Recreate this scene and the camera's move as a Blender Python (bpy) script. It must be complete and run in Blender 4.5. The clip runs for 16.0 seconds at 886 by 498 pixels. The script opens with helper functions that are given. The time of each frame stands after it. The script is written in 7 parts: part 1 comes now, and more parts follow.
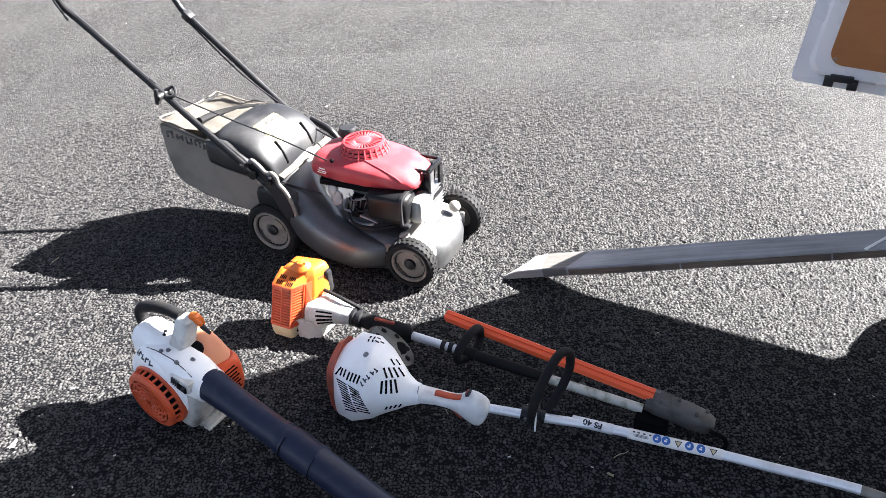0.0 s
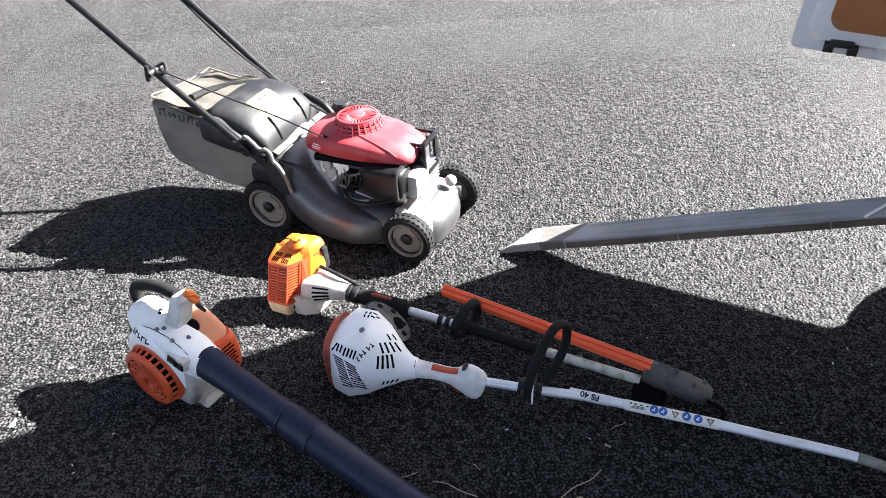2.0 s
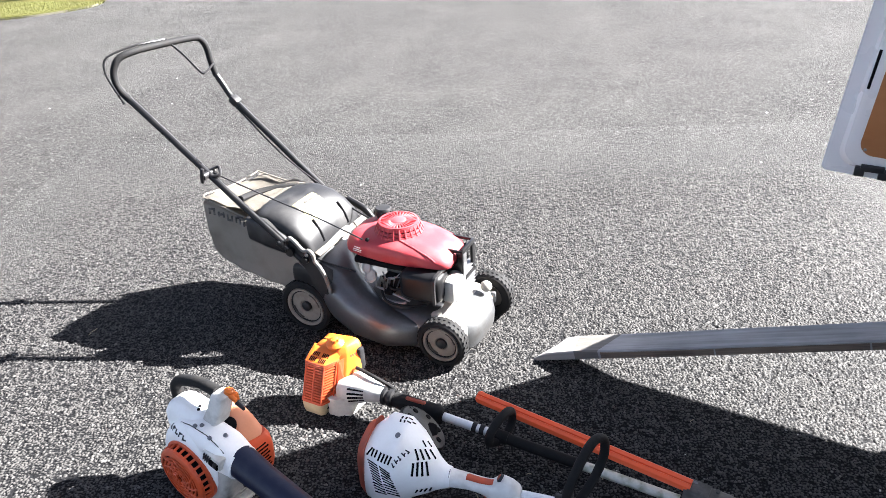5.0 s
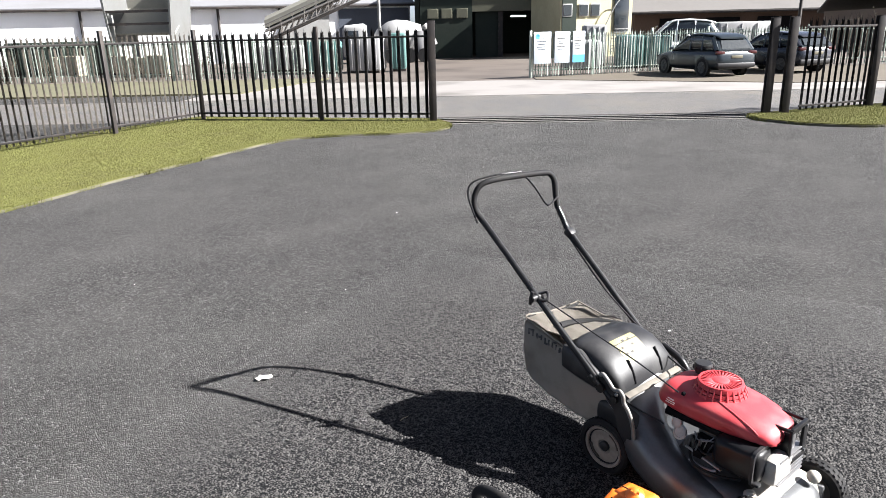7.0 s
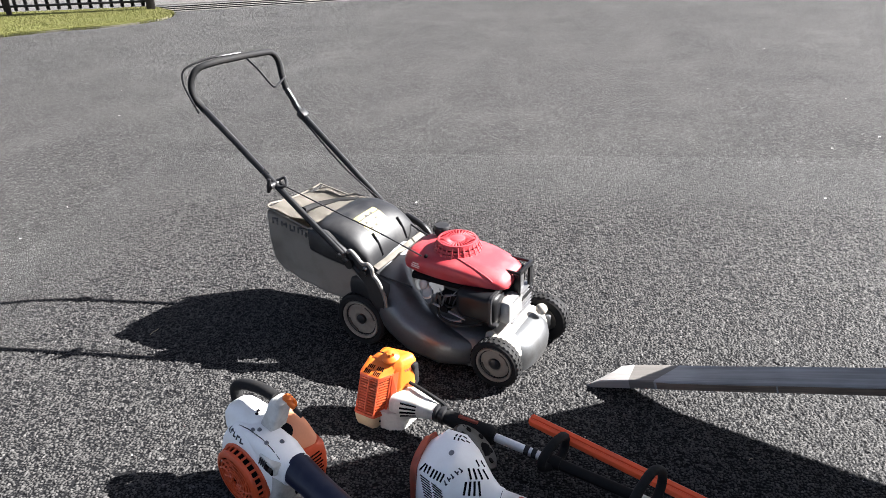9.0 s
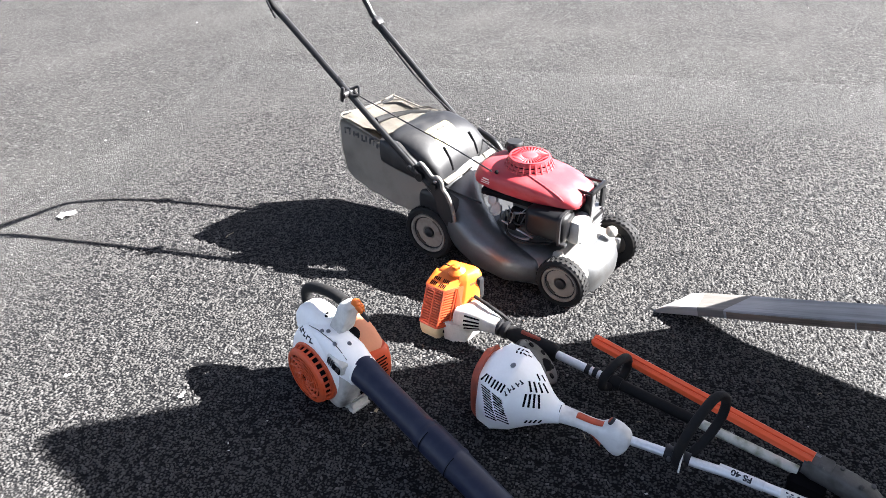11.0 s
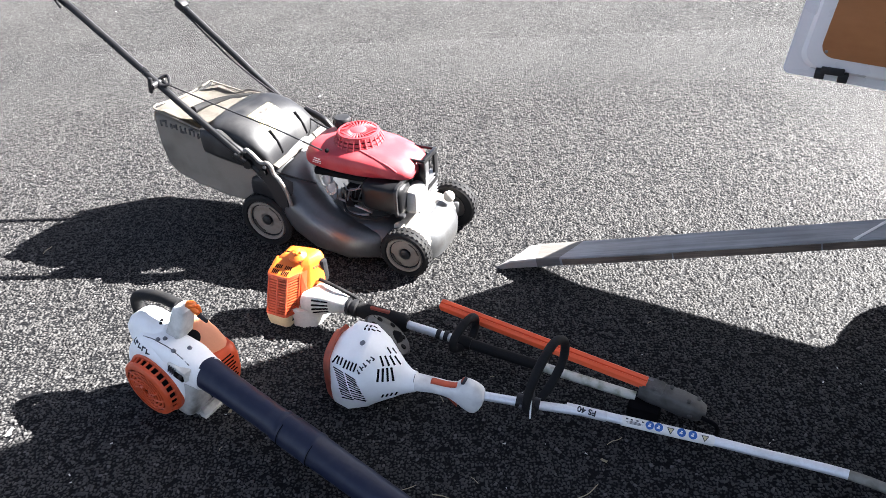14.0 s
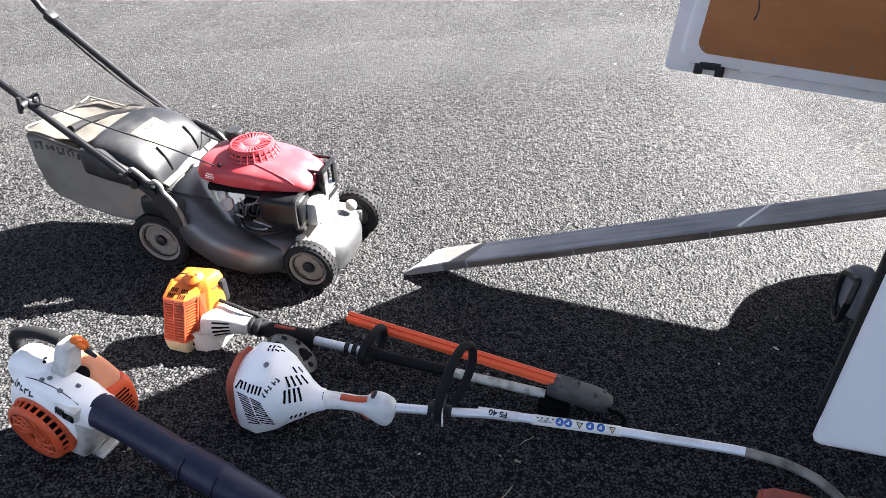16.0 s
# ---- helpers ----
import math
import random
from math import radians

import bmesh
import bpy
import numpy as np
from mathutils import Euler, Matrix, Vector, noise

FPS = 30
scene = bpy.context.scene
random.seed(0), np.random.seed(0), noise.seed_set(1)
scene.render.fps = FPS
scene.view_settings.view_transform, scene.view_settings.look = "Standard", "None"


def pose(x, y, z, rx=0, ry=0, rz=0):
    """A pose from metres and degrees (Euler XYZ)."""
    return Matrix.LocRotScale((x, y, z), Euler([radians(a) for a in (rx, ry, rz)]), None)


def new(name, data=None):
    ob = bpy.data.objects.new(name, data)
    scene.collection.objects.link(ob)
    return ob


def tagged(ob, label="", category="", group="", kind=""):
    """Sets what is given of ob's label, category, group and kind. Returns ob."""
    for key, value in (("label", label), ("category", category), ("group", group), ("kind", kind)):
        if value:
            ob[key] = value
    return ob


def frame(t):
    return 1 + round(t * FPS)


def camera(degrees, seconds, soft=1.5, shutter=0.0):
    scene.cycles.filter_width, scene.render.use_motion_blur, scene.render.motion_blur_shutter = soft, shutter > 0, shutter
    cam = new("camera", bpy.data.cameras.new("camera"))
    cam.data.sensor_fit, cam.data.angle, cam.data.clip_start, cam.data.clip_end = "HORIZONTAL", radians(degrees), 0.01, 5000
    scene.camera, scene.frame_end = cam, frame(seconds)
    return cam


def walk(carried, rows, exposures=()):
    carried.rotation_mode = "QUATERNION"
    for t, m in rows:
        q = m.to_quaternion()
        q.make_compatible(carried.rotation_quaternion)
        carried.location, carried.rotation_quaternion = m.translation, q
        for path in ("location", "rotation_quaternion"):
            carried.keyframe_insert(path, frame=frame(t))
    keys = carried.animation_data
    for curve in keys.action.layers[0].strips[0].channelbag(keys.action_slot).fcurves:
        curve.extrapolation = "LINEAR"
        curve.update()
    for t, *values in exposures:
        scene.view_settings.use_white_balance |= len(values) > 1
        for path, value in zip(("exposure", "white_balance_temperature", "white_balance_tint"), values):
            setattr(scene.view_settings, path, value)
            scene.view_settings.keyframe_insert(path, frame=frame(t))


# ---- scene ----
from mathutils.bvhtree import BVHTree

cam = camera(65.5, 16.0, soft=0.8)
# seconds, eye x y z, turn about x y z
ROWS = [
    (0, -0.0034, 0.0019, 1.5475, 54.891, 2.223, -1.240),
    (0.5, -0.0017, 0.0067, 1.5486, 55.055, 2.480, -0.967),
    (1, 0.0096, 0.0107, 1.5427, 54.397, 2.578, -1.818),
    (1.5, 0.0210, 0.0069, 1.5346, 53.673, 2.960, -2.019),
    (2, 0.0175, 0.0083, 1.5318, 52.957, 3.024, -1.552),
    (2.5, 0.0168, 0.0039, 1.5336, 53.382, 3.119, -1.574),
    (3, 0.0271, -0.0020, 1.5283, 53.602, 3.369, -1.650),
    (3.2, 0.0250, -0.0008, 1.5275, 53.267, 3.296, -1.366),
    (5.3, -0.0499, -0.0207, 1.5936, 63.448, 1.651, 2.222),
    (5.5, -0.0619, -0.0374, 1.6033, 65.106, 1.887, 4.217),
    (6, -0.0994, -0.0483, 1.6227, 70.223, 1.950, 11.260),
    (6.5, -0.1609, -0.0511, 1.6362, 73.252, 1.914, 20.753),
    (7, -0.1787, -0.0788, 1.6319, 72.493, 1.300, 26.210),
    (7.5, -0.1613, -0.0552, 1.6290, 71.504, 1.411, 23.336),
    (8, -0.1196, -0.0504, 1.6288, 70.374, 1.376, 13.852),
    (8.5, -0.0992, -0.0435, 1.6218, 68.979, 1.104, 7.665),
    (9, -0.0934, -0.0291, 1.5802, 63.050, 1.277, 5.469),
    (9.5, -0.0740, -0.0110, 1.5972, 61.866, 0.564, 5.614),
    (10, -0.1205, -0.0327, 1.5665, 60.774, 0.814, 10.838),
    (10.2, -0.1223, -0.0471, 1.5495, 59.487, 0.856, 12.515),
    (12.3, -0.0774, -0.0107, 1.5569, 55.683, 1.361, 8.464),
    (12.5, -0.0836, -0.0191, 1.5566, 55.479, 1.072, 7.814),
    (13, -0.0468, -0.0138, 1.5652, 54.342, 1.956, 1.602),
    (13.5, -0.0256, -0.0051, 1.5504, 53.744, 1.642, -2.047),
    (14, -0.0225, -0.0128, 1.5506, 54.181, 1.622, -1.898),
    (14.5, -0.0142, -0.0115, 1.5534, 54.486, 1.385, -2.802),
    (15, 0.0139, -0.0028, 1.5616, 53.645, 1.089, -7.531),
    (15.5, 0.0453, 0.0089, 1.5596, 52.840, 1.078, -11.017),
    (16, 0.0272, 0.0188, 1.5629, 53.877, 0.652, -9.592),
]
EXPOSURES = [(0.0, 3.38), (2.0, 3.3), (3.2, 3.3), (5.3, 3.5), (5.6, 3.32), (6.2, 2.64), (6.5, 2.7), (7.0, 2.48), (7.5, 2.5), (8.0, 2.53), (8.5, 2.7), (9.0, 2.7), (9.5, 2.76), (10.2, 3.2), (12.3, 3.43), (16.0, 3.42)]
walk(cam, [(t, pose(x, y, z, rx, ry, rz)) for t, x, y, z, rx, ry, rz in ROWS], EXPOSURES)

# ---- light ----
TO_SUN = Vector((1.33, 0.43, 1.0)).normalized()
world = bpy.data.worlds.new("sky")
scene.world = world
world.use_nodes = True
_n = world.node_tree.nodes
_sky = _n.new("ShaderNodeTexSky")
_sky.sky_type, _sky.sun_disc, _sky.air_density, _sky.dust_density = "NISHITA", False, 0.4, 1.3
_sky.ozone_density = 0.2
_sky.sun_elevation = math.asin(TO_SUN.z)
_sky.sun_rotation = math.atan2(TO_SUN.x, TO_SUN.y)
_haze = _n.new("ShaderNodeHueSaturation")  # thin haze: the sky is paler than clear air alone gives
_haze.inputs["Saturation"].default_value, _haze.inputs["Value"].default_value = 0.76, 0.82
world.node_tree.links.new(_sky.outputs[0], _haze.inputs["Color"])
world.node_tree.links.new(_haze.outputs[0], _n["Background"].inputs[0])
_n["Background"].inputs[1].default_value = 0.05
sun = new("sun", bpy.data.lights.new("sun", "SUN"))
sun.data.energy, sun.data.angle, sun.data.color = 5.0, radians(0.53), (0.985, 0.97, 0.96)
sun.matrix_world = TO_SUN.to_track_quat("Z", "Y").to_matrix().to_4x4()


# ---- materials ----
def nodes_of(name):
    m = bpy.data.materials.new(name)
    m.use_nodes = True
    return m, m.node_tree.nodes, m.node_tree.links, m.node_tree.nodes["Principled BSDF"]


def surface(name, colour, rough=0.5, metal=0.0, dirt=None, dirt_amount=0.35, dirt_scale=14.0, grain=160.0, vary=0.12,
            bump=0.15, spec=0.5, coat=0.0, by_piece=0.0):
    """A worn surface: fine grain, larger stains of a second colour, uneven gloss, slight relief."""
    m, n, k, b = nodes_of(name)
    co = n.new("ShaderNodeTexCoord")
    big, fine = n.new("ShaderNodeTexNoise"), n.new("ShaderNodeTexNoise")
    for t, s, d in ((big, dirt_scale, 6), (fine, grain, 3)):
        t.inputs["Scale"].default_value, t.inputs["Detail"].default_value = s, d
        k.new(co.outputs["Object"], t.inputs["Vector"])
    ramp = n.new("ShaderNodeValToRGB")
    ramp.color_ramp.elements[0].position, ramp.color_ramp.elements[1].position = 0.46, 0.74
    k.new(big.outputs["Fac"], ramp.inputs["Fac"])
    amount = n.new("ShaderNodeMath")
    amount.operation = "MULTIPLY"
    amount.inputs[1].default_value = dirt_amount
    k.new(ramp.outputs["Color"], amount.inputs[0])
    mix = n.new("ShaderNodeMix")
    mix.data_type = "RGBA"
    mix.inputs["A"].default_value = (*colour, 1)
    mix.inputs["B"].default_value = (*(dirt or [c * 0.45 for c in colour]), 1)
    k.new(amount.outputs[0], mix.inputs["Factor"])
    hsv = n.new("ShaderNodeHueSaturation")
    value = n.new("ShaderNodeMapRange")
    value.inputs["To Min"].default_value, value.inputs["To Max"].default_value = 1 - vary, 1 + vary
    k.new(fine.outputs["Fac"], value.inputs["Value"])
    last = value.outputs[0]
    if by_piece:
        info, piece, times = n.new("ShaderNodeObjectInfo"), n.new("ShaderNodeMapRange"), n.new("ShaderNodeMath")
        piece.inputs["To Min"].default_value, piece.inputs["To Max"].default_value = 1 - by_piece, 1 + by_piece
        times.operation = "MULTIPLY"
        k.new(info.outputs["Random"], piece.inputs["Value"])
        k.new(piece.outputs[0], times.inputs[0])
        k.new(last, times.inputs[1])
        last = times.outputs[0]
    k.new(last, hsv.inputs["Value"])
    k.new(mix.outputs["Result"], hsv.inputs["Color"])
    k.new(hsv.outputs["Color"], b.inputs["Base Color"])
    r = n.new("ShaderNodeMapRange")
    r.inputs["To Min"].default_value, r.inputs["To Max"].default_value = max(rough - 0.1, 0.03), min(rough + 0.18, 1)
    k.new(big.outputs["Fac"], r.inputs["Value"])
    k.new(r.outputs[0], b.inputs["Roughness"])
    b.inputs["Metallic"].default_value, b.inputs["Specular IOR Level"].default_value = metal, spec
    b.inputs["Coat Weight"].default_value = coat
    if bump:
        bp = n.new("ShaderNodeBump")
        bp.inputs["Strength"].default_value, bp.inputs["Distance"].default_value = bump, 0.002
        k.new(fine.outputs["Fac"], bp.inputs["Height"])
        k.new(bp.outputs[0], b.inputs["Normal"])
    return m


def tarmac(name, dark, light, stone=105.0, relief=0.8, warm=(0.2, 0.17, 0.13), depth=0.005, tracks=0.0, rough=0.6, bed=None, spec=0.2):
    """Open-textured tarmac: stones bound in bitumen, with worn and dusty patches."""
    m, n, k, b = nodes_of(name)
    co = n.new("ShaderNodeTexCoord")
    cells, edge, dust, patch = n.new("ShaderNodeTexVoronoi"), n.new("ShaderNodeTexVoronoi"), n.new("ShaderNodeTexNoise"), n.new("ShaderNodeTexNoise")
    wob, put = n.new("ShaderNodeTexNoise"), n.new("ShaderNodeMixRGB")
    wob.inputs["Scale"].default_value = 60
    put.blend_type, put.inputs[0].default_value = "ADD", 0.012
    k.new(co.outputs["Object"], wob.inputs["Vector"])
    k.new(co.outputs["Object"], put.inputs[1])
    k.new(wob.outputs["Color"], put.inputs[2])
    for t in (cells, edge):
        t.inputs["Scale"].default_value = stone
        k.new(put.outputs[0], t.inputs["Vector"])
    edge.feature = "DISTANCE_TO_EDGE"
    for t, s in ((dust, 1.7), (patch, 0.35)):
        t.inputs["Scale"].default_value, t.inputs["Detail"].default_value = s, 7
        k.new(co.outputs["Object"], t.inputs["Vector"])
    sep = n.new("ShaderNodeSeparateColor")
    k.new(cells.outputs["Color"], sep.inputs[0])
    ramp = n.new("ShaderNodeValToRGB")
    e = ramp.color_ramp.elements
    e[0].position, e[0].color, e[1].position, e[1].color = 0.0, (*dark, 1), 0.86, (*light, 1)
    top = e.new(1.0)
    top.color = (*[min(c * 1.6, 0.5) for c in light], 1)
    k.new(sep.outputs[0], ramp.inputs["Fac"])
    joint = n.new("ShaderNodeMapRange")
    joint.inputs["From Min"].default_value, joint.inputs["From Max"].default_value = 0.03, 0.13
    k.new(edge.outputs["Distance"], joint.inputs["Value"])
    bit = n.new("ShaderNodeMix")
    bit.data_type = "RGBA"
    bit.inputs["A"].default_value = (*[c * 0.15 for c in dark], 1)
    k.new(joint.outputs[0], bit.inputs["Factor"])
    k.new(ramp.outputs["Color"], bit.inputs["B"])
    add = n.new("ShaderNodeMath")
    add.operation = "MULTIPLY"
    k.new(dust.outputs["Fac"], add.inputs[0])
    k.new(patch.outputs["Fac"], add.inputs[1])
    worn = n.new("ShaderNodeMapRange")
    worn.inputs["From Min"].default_value, worn.inputs["From Max"].default_value, worn.inputs["To Max"].default_value = 0.17, 0.42, 0.3
    k.new(add.outputs[0], worn.inputs["Value"])
    fac = worn.outputs[0]
    if tracks:
        wave, near = n.new("ShaderNodeTexWave"), n.new("ShaderNodeMapRange")
        wave.wave_type, wave.rings_direction = "RINGS", "Z"
        wave.inputs["Scale"].default_value, wave.inputs["Distortion"].default_value, wave.inputs["Detail"].default_value = 0.16, 2.5, 2
        shift = n.new("ShaderNodeMapping")
        shift.inputs["Location"].default_value = (9.0, -9.0, 0)
        k.new(co.outputs["Object"], shift.inputs["Vector"])
        k.new(shift.outputs[0], wave.inputs["Vector"])
        near.inputs["From Min"].default_value, near.inputs["To Max"].default_value = 0.84, tracks
        k.new(wave.outputs["Fac"], near.inputs["Value"])
        plus = n.new("ShaderNodeMath")
        k.new(fac, plus.inputs[0])
        k.new(near.outputs[0], plus.inputs[1])
        fac = plus.outputs[0]
    mix = n.new("ShaderNodeMix")
    mix.data_type = "RGBA"
    mix.inputs["B"].default_value = (*warm, 1)
    k.new(fac, mix.inputs["Factor"])
    k.new(bit.outputs["Result"], mix.inputs["A"])
    k.new(mix.outputs["Result"], b.inputs["Base Color"])
    b.inputs["Roughness"].default_value, b.inputs["Specular IOR Level"].default_value = rough, spec
    smooth = None
    if bed:
        tone, proud, inside = [n.new("ShaderNodeAttribute") for _ in range(3)]
        tone.attribute_name, proud.attribute_name, inside.attribute_name = "tone", "proud", "inside"
        tr = n.new("ShaderNodeValToRGB")
        e = tr.color_ramp.elements
        e[0].position, e[0].color, e[1].position, e[1].color = 0.0, (*bed[0], 1), 0.9, (*bed[1], 1)
        e.new(1.0).color = (*[c * 1.7 for c in bed[1]], 1)
        k.new(tone.outputs["Fac"], tr.inputs["Fac"])
        top, gap, dusty, join = n.new("ShaderNodeMapRange"), n.new("ShaderNodeMix"), n.new("ShaderNodeMix"), n.new("ShaderNodeMix")
        for q in (gap, dusty, join):
            q.data_type = "RGBA"
        top.inputs["From Min"].default_value, top.inputs["From Max"].default_value = 0.48, 0.66
        gap.inputs["A"].default_value = (0.008, 0.008, 0.0088, 1)
        k.new(proud.outputs["Fac"], top.inputs["Value"])
        k.new(top.outputs[0], gap.inputs["Factor"])
        thin = n.new("ShaderNodeMath")  # dust lies on the stones, not down in the gaps
        thin.operation, thin.inputs[1].default_value = "MULTIPLY", 0.6
        k.new(fac, thin.inputs[0])
        k.new(thin.outputs[0], dusty.inputs["Factor"])
        k.new(tr.outputs["Color"], dusty.inputs["A"])
        k.new(dusty.outputs["Result"], gap.inputs["B"])
        dusty.inputs["B"].default_value = (*warm, 1)
        k.new(inside.outputs["Fac"], join.inputs["Factor"])
        k.new(mix.outputs["Result"], join.inputs["A"])
        k.new(gap.outputs["Result"], join.inputs["B"])
        k.new(join.outputs["Result"], b.inputs["Base Color"])
        sheen = n.new("ShaderNodeMapRange")
        sheen.inputs["To Min"].default_value, sheen.inputs["To Max"].default_value = spec, 0.085
        k.new(inside.outputs["Fac"], sheen.inputs["Value"])
        k.new(sheen.outputs[0], b.inputs["Specular IOR Level"])
        b.inputs["Roughness"].default_value = 0.58
        smooth = n.new("ShaderNodeMapRange")
        smooth.inputs["To Min"].default_value, smooth.inputs["To Max"].default_value = relief, relief * 0.25
        k.new(inside.outputs["Fac"], smooth.inputs["Value"])
    if relief:
        dome = n.new("ShaderNodeMath")
        dome.operation = "POWER"
        dome.inputs[1].default_value = 0.55
        k.new(edge.outputs["Distance"], dome.inputs[0])
        high = n.new("ShaderNodeMath")
        high.operation = "MULTIPLY_ADD"
        high.inputs[1].default_value = 0.9
        k.new(sep.outputs[1], high.inputs[0])
        k.new(dome.outputs[0], high.inputs[2])
        bp = n.new("ShaderNodeBump")
        bp.inputs["Strength"].default_value, bp.inputs["Distance"].default_value = relief, depth
        if smooth:
            k.new(smooth.outputs[0], bp.inputs["Strength"])
        k.new(high.outputs[0], bp.inputs["Height"])
        k.new(bp.outputs[0], b.inputs["Normal"])
    return m


def timber(name, colour, dirt, along=0, scale=26.0, rough=0.75, tight=0.18):
    m, n, k, b = nodes_of(name)
    co, mp, g, s = n.new("ShaderNodeTexCoord"), n.new("ShaderNodeMapping"), n.new("ShaderNodeTexNoise"), n.new("ShaderNodeTexNoise")
    stretch = [scale * 3] * 3
    stretch[along] = scale * 0.12
    mp.inputs["Scale"].default_value = stretch
    k.new(co.outputs["Object"], mp.inputs["Vector"])
    k.new(mp.outputs[0], g.inputs["Vector"])
    g.inputs["Scale"].default_value, g.inputs["Detail"].default_value, g.inputs["Roughness"].default_value = 1.0, 8, 0.65
    s.inputs["Scale"].default_value, s.inputs["Detail"].default_value = 5, 5
    k.new(co.outputs["Object"], s.inputs["Vector"])
    ramp = n.new("ShaderNodeValToRGB")
    e = ramp.color_ramp.elements
    e[0].position, e[0].color = 0.5 - tight, (*dirt, 1)
    e[1].position, e[1].color = 0.5 + tight, (*colour, 1)
    both = n.new("ShaderNodeMath")
    both.operation = "MULTIPLY_ADD"
    both.inputs[1].default_value = 0.55
    k.new(s.outputs["Fac"], both.inputs[0])
    half = n.new("ShaderNodeMath")
    half.operation = "MULTIPLY"
    half.inputs[1].default_value = 0.5
    k.new(g.outputs["Fac"], half.inputs[0])
    k.new(half.outputs[0], both.inputs[2])
    k.new(both.outputs[0], ramp.inputs["Fac"])
    k.new(ramp.outputs["Color"], b.inputs["Base Color"])
    b.inputs["Roughness"].default_value = rough
    bp = n.new("ShaderNodeBump")
    bp.inputs["Strength"].default_value, bp.inputs["Distance"].default_value = 0.5, 0.003
    k.new(g.outputs["Fac"], bp.inputs["Height"])
    k.new(bp.outputs[0], b.inputs["Normal"])
    return m


YARD = dict(dark=(0.031, 0.0304, 0.03), light=(0.094, 0.092, 0.09), stone=92, relief=1.0, depth=0.012, tracks=0.08, rough=0.7, warm=(0.1, 0.097, 0.093), spec=0.05)
TARMAC = tarmac("yard tarmac", **YARD)
STONES = tarmac("tarmac stones", **YARD, bed=((0.05, 0.0482, 0.0468), (0.074, 0.0713, 0.0692)))
ROAD = tarmac("road asphalt", (0.066, 0.064, 0.063), (0.14, 0.136, 0.134), stone=90, relief=0.4)
PALE_CONCRETE = surface("pale concrete", (0.1577, 0.1472, 0.1393), 0.85, dirt=(0.0473, 0.0405, 0.0347), dirt_amount=0.7, dirt_scale=0.5, grain=30, bump=0.3)
KERB = surface("concrete edging", (0.0876, 0.0803, 0.0621), 0.9, dirt=(0.0365, 0.0401, 0.0161), dirt_scale=5, dirt_amount=0.85, bump=0.6)
WORKS_GROUND = surface("muddy works concrete", (0.0803, 0.0657, 0.0548), 0.6, dirt=(0.0292, 0.0219, 0.0175), dirt_scale=0.3, dirt_amount=0.9, grain=12, bump=0.2)
GRASS_SOIL = surface("grass sward", (0.078, 0.078, 0.028), 0.95, dirt=(0.055, 0.045, 0.024), dirt_amount=0.5, dirt_scale=1.5, grain=45, vary=0.35, bump=1.0, spec=0.05)
GRASS = surface("grass blades", (0.096, 0.1, 0.034), 0.8, dirt=(0.076, 0.066, 0.028), dirt_amount=0.6, dirt_scale=1.3, grain=20, vary=0.3, bump=0, spec=0.05)
DRY_GRASS = surface("dry grass", (0.073, 0.0686, 0.0365), 0.95, dirt=(0.0511, 0.0511, 0.0256), dirt_scale=0.7, grain=20, vary=0.4, bump=0.8)
SOIL = surface("bare soil", (0.058, 0.045, 0.031), 0.95, dirt=(0.0438, 0.0438, 0.019), dirt_scale=1.2, grain=25, vary=0.3, bump=0.8)
FENCE_SUNLIT = surface("weathered fence steel, sunlit copy", (0.058, 0.052, 0.044), 0.4, dirt=(0.13, 0.108, 0.082), dirt_scale=5, dirt_amount=0.6, grain=50, bump=0.1, by_piece=0.25, spec=0.25)
FENCE_SHADED = surface("fence steel, backlit copy", (0.0168, 0.0154, 0.0154), 0.4, dirt=(0.042, 0.035, 0.0301), dirt_scale=5, dirt_amount=0.5, grain=50, bump=0.1, by_piece=0.25, spec=0.2)
POST = surface("fence post steel", (0.0272, 0.024, 0.0232), 0.55, dirt=(0.068, 0.0544, 0.0448), dirt_scale=4, dirt_amount=0.6, grain=50, bump=0.2, spec=0.2)
GREEN_FENCE = surface("pale green palisade", (0.3, 0.3375, 0.3), 0.5, dirt=(0.105, 0.2025, 0.1575), dirt_scale=1.3, dirt_amount=0.8, grain=30, bump=0, by_piece=0.2)

BLACK = surface("black plastic", (0.0131, 0.0131, 0.0146), 0.42, dirt=(0.0438, 0.0401, 0.0365), dirt_amount=0.3, dirt_scale=20, spec=0.28)
BRIGHT_ALLOY = surface("sunlit cast alloy", (0.3744, 0.36, 0.3384), 0.5, metal=0.25, dirt=(0.2448, 0.2232, 0.1872), dirt_amount=0.5, dirt_scale=16, bump=0.3)
RUBBER = surface("black rubber", (0.0088, 0.0088, 0.0095), 0.7, dirt=(0.0263, 0.0234, 0.019), dirt_amount=0.4, dirt_scale=25, bump=0.4, spec=0.2)
NAVY_PLASTIC = surface("blue-black plastic pipe", (0.01, 0.014, 0.034), 0.4, dirt=(0.045, 0.05, 0.066), dirt_amount=0.3, dirt_scale=30, grain=300, spec=0.32)
DARK = surface("dark inside", (0.0058, 0.0058, 0.0066), 0.8, bump=0, spec=0.05)
RED = surface("red engine cowl", (0.365, 0.0292, 0.038), 0.5, dirt=(0.365, 0.1022, 0.1022), dirt_amount=0.5, dirt_scale=12, vary=0.05, grain=240)
DECK = surface("worn silver deck", (0.115, 0.118, 0.122), 0.38, metal=0.7, dirt=(0.055, 0.047, 0.04), dirt_amount=0.7, dirt_scale=9, grain=120, bump=0.2)
